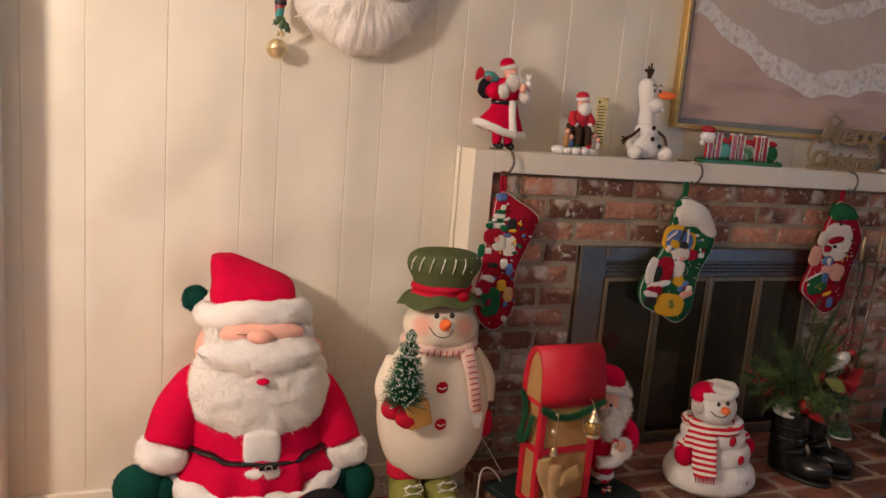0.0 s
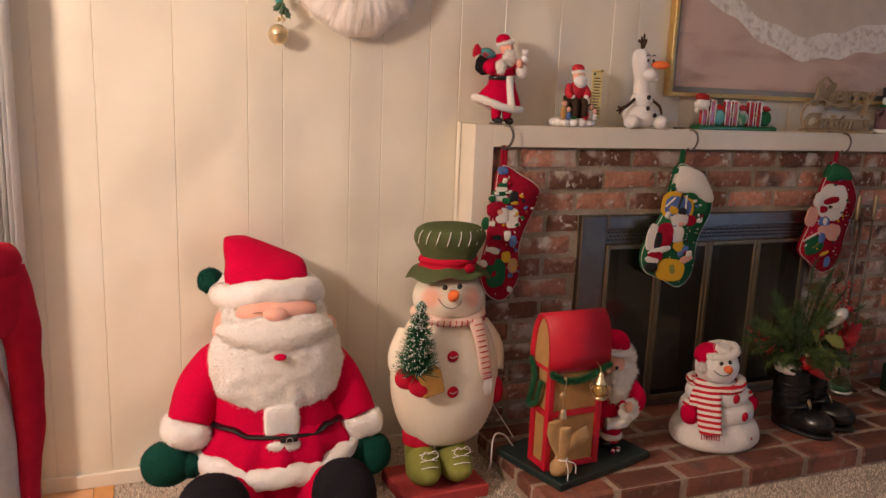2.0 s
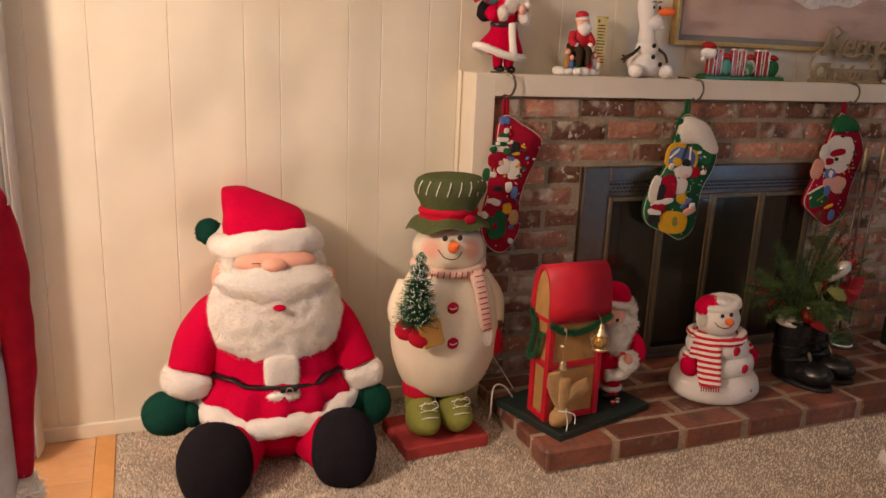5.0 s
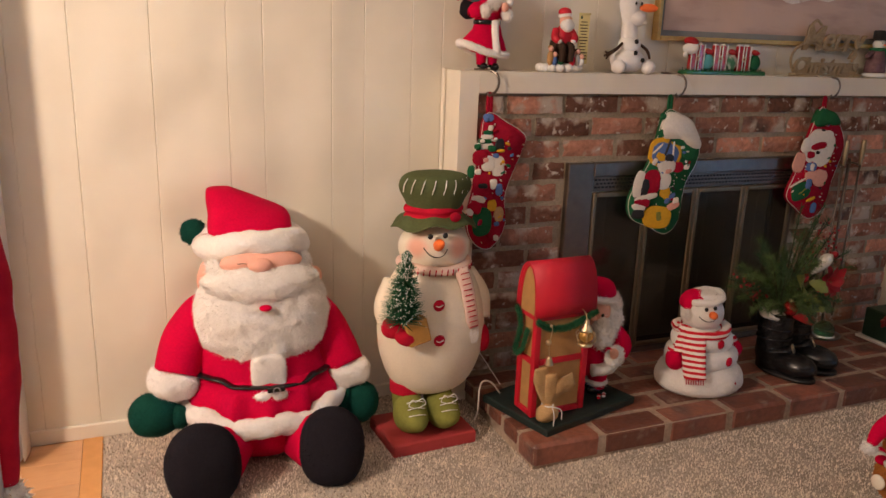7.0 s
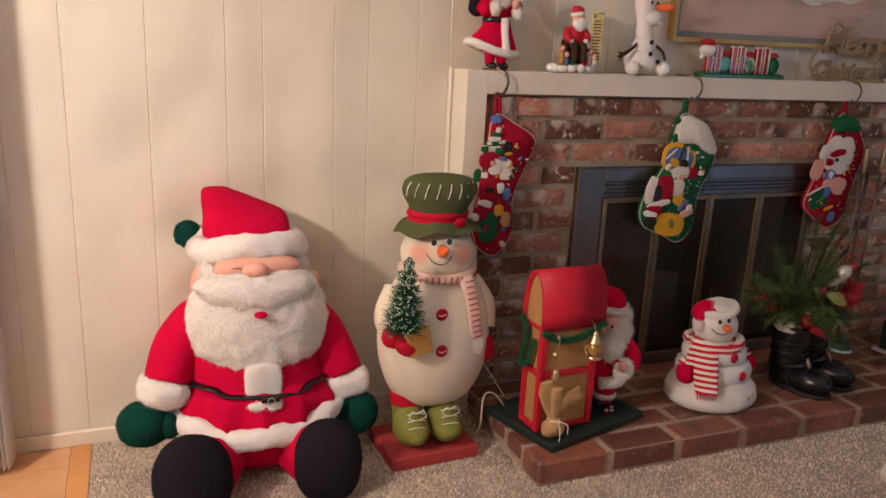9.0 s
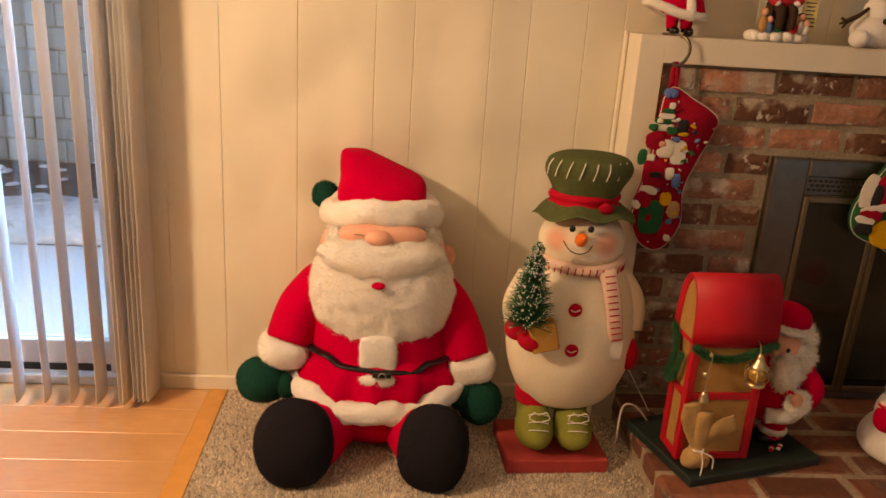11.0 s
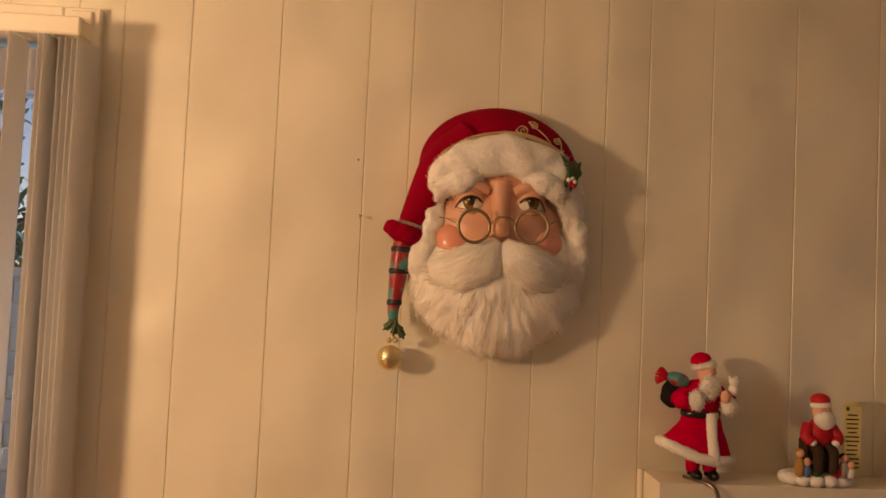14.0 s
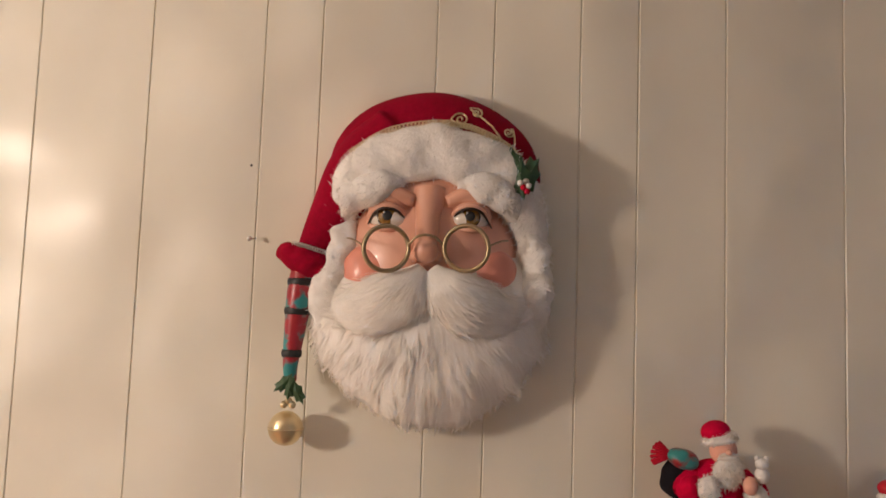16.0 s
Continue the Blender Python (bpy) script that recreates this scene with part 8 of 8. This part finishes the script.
g.add(tube([(2.300, -0.17, HZ + 0.02), (2.300, -0.17, 0.80)], 0.006, n=10, k=2), BRONZE)
g.add(tube([(2.250, -0.175, 0.775), (2.300, -0.172, 0.785), (2.350, -0.175, 0.775)], 0.004, n=8), BRONZE)
part("stand", g, irons)
for x in (2.255, 2.343):
    g = Geo()
    g.add(tube([(x - 0.012, -0.185, 0.16), (x, -0.185, 0.78)], 0.004, n=8, k=2), BRONZE)
    tool = part("tool", g, irons, "dark iron rod")
    g = Geo()
    g.add(tube([(x, -0.185, 0.775), (x + 0.001, -0.185, 0.82), (x + 0.002, -0.185, 0.872)], [0.006, 0.010, 0.008], n=12), BRASS)
    part("handle", g, tool, "brass handle")


# ---- bear on the carpet ----
def bear():
    BEAR = paint("brown_bear_plush", (0.42, 0.15, 0.035), 0.95, vary=0.2, scale=120, bump=0.5, bump_scale=300)
    g = Geo()
    c = Vector((1.640, -1.078, 0))
    for p, r, rot in (((0, 0, 0.072), (0.088, 0.080, 0.080), (0, 0, 0)), ((0.005, -0.005, 0.185), (0.072, 0.066, 0.060), (0, 0, 0)), ((-0.062, 0.02, 0.190), (0.026, 0.016, 0.026), (0, 0, 0)), ((0.070, 0.01, 0.205), (0.024, 0.015, 0.024), (0, 0, 0)),
                       ((-0.095, -0.02, 0.098), (0.060, 0.026, 0.026), (0, 14, 0)), ((0.085, -0.06, 0.090), (0.055, 0.028, 0.028), (0, -16, 0)), ((-0.05, -0.10, 0.034), (0.034, 0.07, 0.034), (0, 0, 0)), ((0.06, -0.10, 0.034), (0.034, 0.07, 0.034), (0, 0, 0)), ((0.01, -0.068, 0.170), (0.032, 0.024, 0.024), (0, 0, 0))):
        m = g.add(ell(tuple(c + Vector(p)), r, rot, bump=0.004, freq=30), BEAR)
        g.add(tufts(m, 700, 0.007, 0.0012), BEAR, False)
    g.add(ell(tuple(c + Vector((-0.150, -0.024, 0.110))), (0.008, 0.020, 0.022)), CREAMCLOTH)
    g.add(ell(tuple(c + Vector((-0.064, 0.008, 0.190))), (0.016, 0.008, 0.016)), CREAMCLOTH)
    for dx in (-0.014, 0.034):
        g.add(ell(tuple(c + Vector((dx, -0.078, 0.196))), (0.006, 0.005, 0.006), nu=10, nv=8), BLACK)
    g.add(ell(tuple(c + Vector((0.01, -0.092, 0.176))), (0.010, 0.006, 0.007), nu=10, nv=8), BLACK)
    for k in range(14):
        a = 2 * math.pi * k / 14
        g.add(ell(tuple(c + Vector((0.078 * math.cos(a), 0.072 * math.sin(a), 0.136 - 0.012 * math.sin(a)))), (0.019, 0.018, 0.014), (0, 0, math.degrees(a)), nu=12, nv=8), (REDPLUSH, WHITEFELT)[k % 2])
    m = g.add(tube([tuple(c + Vector((0.066 * math.cos(a_ * 0.5236), 0.060 * math.sin(a_ * 0.5236), 0.232 + 0.012 * math.cos(a_ * 0.5236)))) for a_ in range(13)], 0.017, n=12, k=3, bump=0.003, freq=50), FUR)
    g.add(tufts(m, 700, 0.008, 0.0012), FURTIP, False)
    g.add(ell(tuple(c + Vector((0, 0, 0.250))), (0.066, 0.060, 0.048), bump=0.004, freq=30), REDPLUSH)
    g.add(tube([tuple(c + Vector((-0.01, 0, 0.266))), tuple(c + Vector((-0.080, 0, 0.276))), tuple(c + Vector((-0.140, 0.004, 0.256))), tuple(c + Vector((-0.165, 0.006, 0.212)))], [0.040, 0.032, 0.022, 0.012], n=18, bump=0.003, freq=30), REDPLUSH)
    m = g.add(ell(tuple(c + Vector((-0.166, 0.006, 0.204))), (0.019, 0.019, 0.019), bump=0.003, freq=60), FUR)
    g.add(tufts(m, 400, 0.007, 0.0012), FURTIP, False)
    g.v = [tuple(c + Vector((p[0] - c.x, p[1] - c.y, p[2] * 0.93))) for p in g.v]
    solid("teddy_bear", g, tuple(c), "brown teddy bear in a red Santa hat sitting on the carpet", "teddy bear")


bear()

# ---- chair whose back wears a red felt hat ----
chair = thing("dining_chair", (-0.72, -1.42, 0), "pale upholstered chair wearing a red felt hat over its back", "chair")
CHAIRCLOTH = paint("pale_chair_cloth", (0.62, 0.56, 0.53), 0.85, vary=0.08, scale=150, big=6, bump=0.3)
layered(CHAIRCLOTH, (0.45, 0.33, 0.29), 5, 0.52, 0.70)
g = Geo()
g.add(ell((-0.685, -1.435, 0.70), (0.245, 0.040, 0.285), power=0.55, bump=0.004, freq=8), CHAIRCLOTH)
part("backrest", g, chair, "pale padded backrest")
g = Geo()
g.add(ell((-0.700, -1.66, 0.445), (0.240, 0.235, 0.055), power=0.55, bump=0.004, freq=8), CHAIRCLOTH)
part("seat", g, chair, "pale padded seat")
for x, y in ((-0.885, -1.46), (-0.515, -1.46), (-0.885, -1.85), (-0.515, -1.85)):
    g = Geo()
    g.add(bx(x - 0.018, x + 0.018, y - 0.018, y + 0.018, 0.0, 0.43, 0.004), BROWN, False)
    part("leg", g, chair, "dark wooden leg")
hat = thing("chair_hat", (-0.70, -1.42, 0.76), "red felt Santa hat chair cover with hanging tail and pompom", "chair cover")
CHAIRRED = paint("dusty_red_felt", (0.50, 0.012, 0.035), 0.85, vary=0.16, scale=70, big=9, bump=0.35, bump_scale=160)
g = Geo()
g.add(ell((-0.665, -1.430, 0.945), (0.238, 0.062, 0.058), (0, -4, 0), bump=0.012, freq=14, power=0.62, nu=40, nv=24), CHAIRRED)
g.add(tube([(-0.60, -1.44, 0.975), (-0.52, -1.45, 0.985), (-0.455, -1.44, 1.000), (-0.435, -1.425, 1.008)], [0.055, 0.042, 0.028, 0.014], n=20, bump=0.004, freq=20), CHAIRRED)
part("crown", g, hat)
g = Geo()
g.add(tube([(-0.452, -1.425, 0.985), (-0.436, -1.43, 0.945), (-0.430, -1.435, 0.895), (-0.430, -1.43, 0.82), (-0.436, -1.43, 0.74), (-0.440, -1.43, 0.685)], [0.030, 0.022, 0.0185, 0.0165, 0.0135, 0.011], n=18, bump=0.003, freq=24), CHAIRRED)
part("tail", g, hat, "hanging red felt tail")
g = Geo()
m = g.add(ell((-0.442, -1.43, 0.662), (0.022, 0.022, 0.022), bump=0.003, freq=50), FUR)
g.add(tufts(m, 500, 0.008, 0.0012), FURTIP, False)
part("pompom", g, hat, "white pompom")
g = Geo()
g.add(ell((-0.690, -1.435, 0.886), (0.225, 0.052, 0.016), power=0.7), GREENPLUSH)
part("band", g, hat, "dark green band")
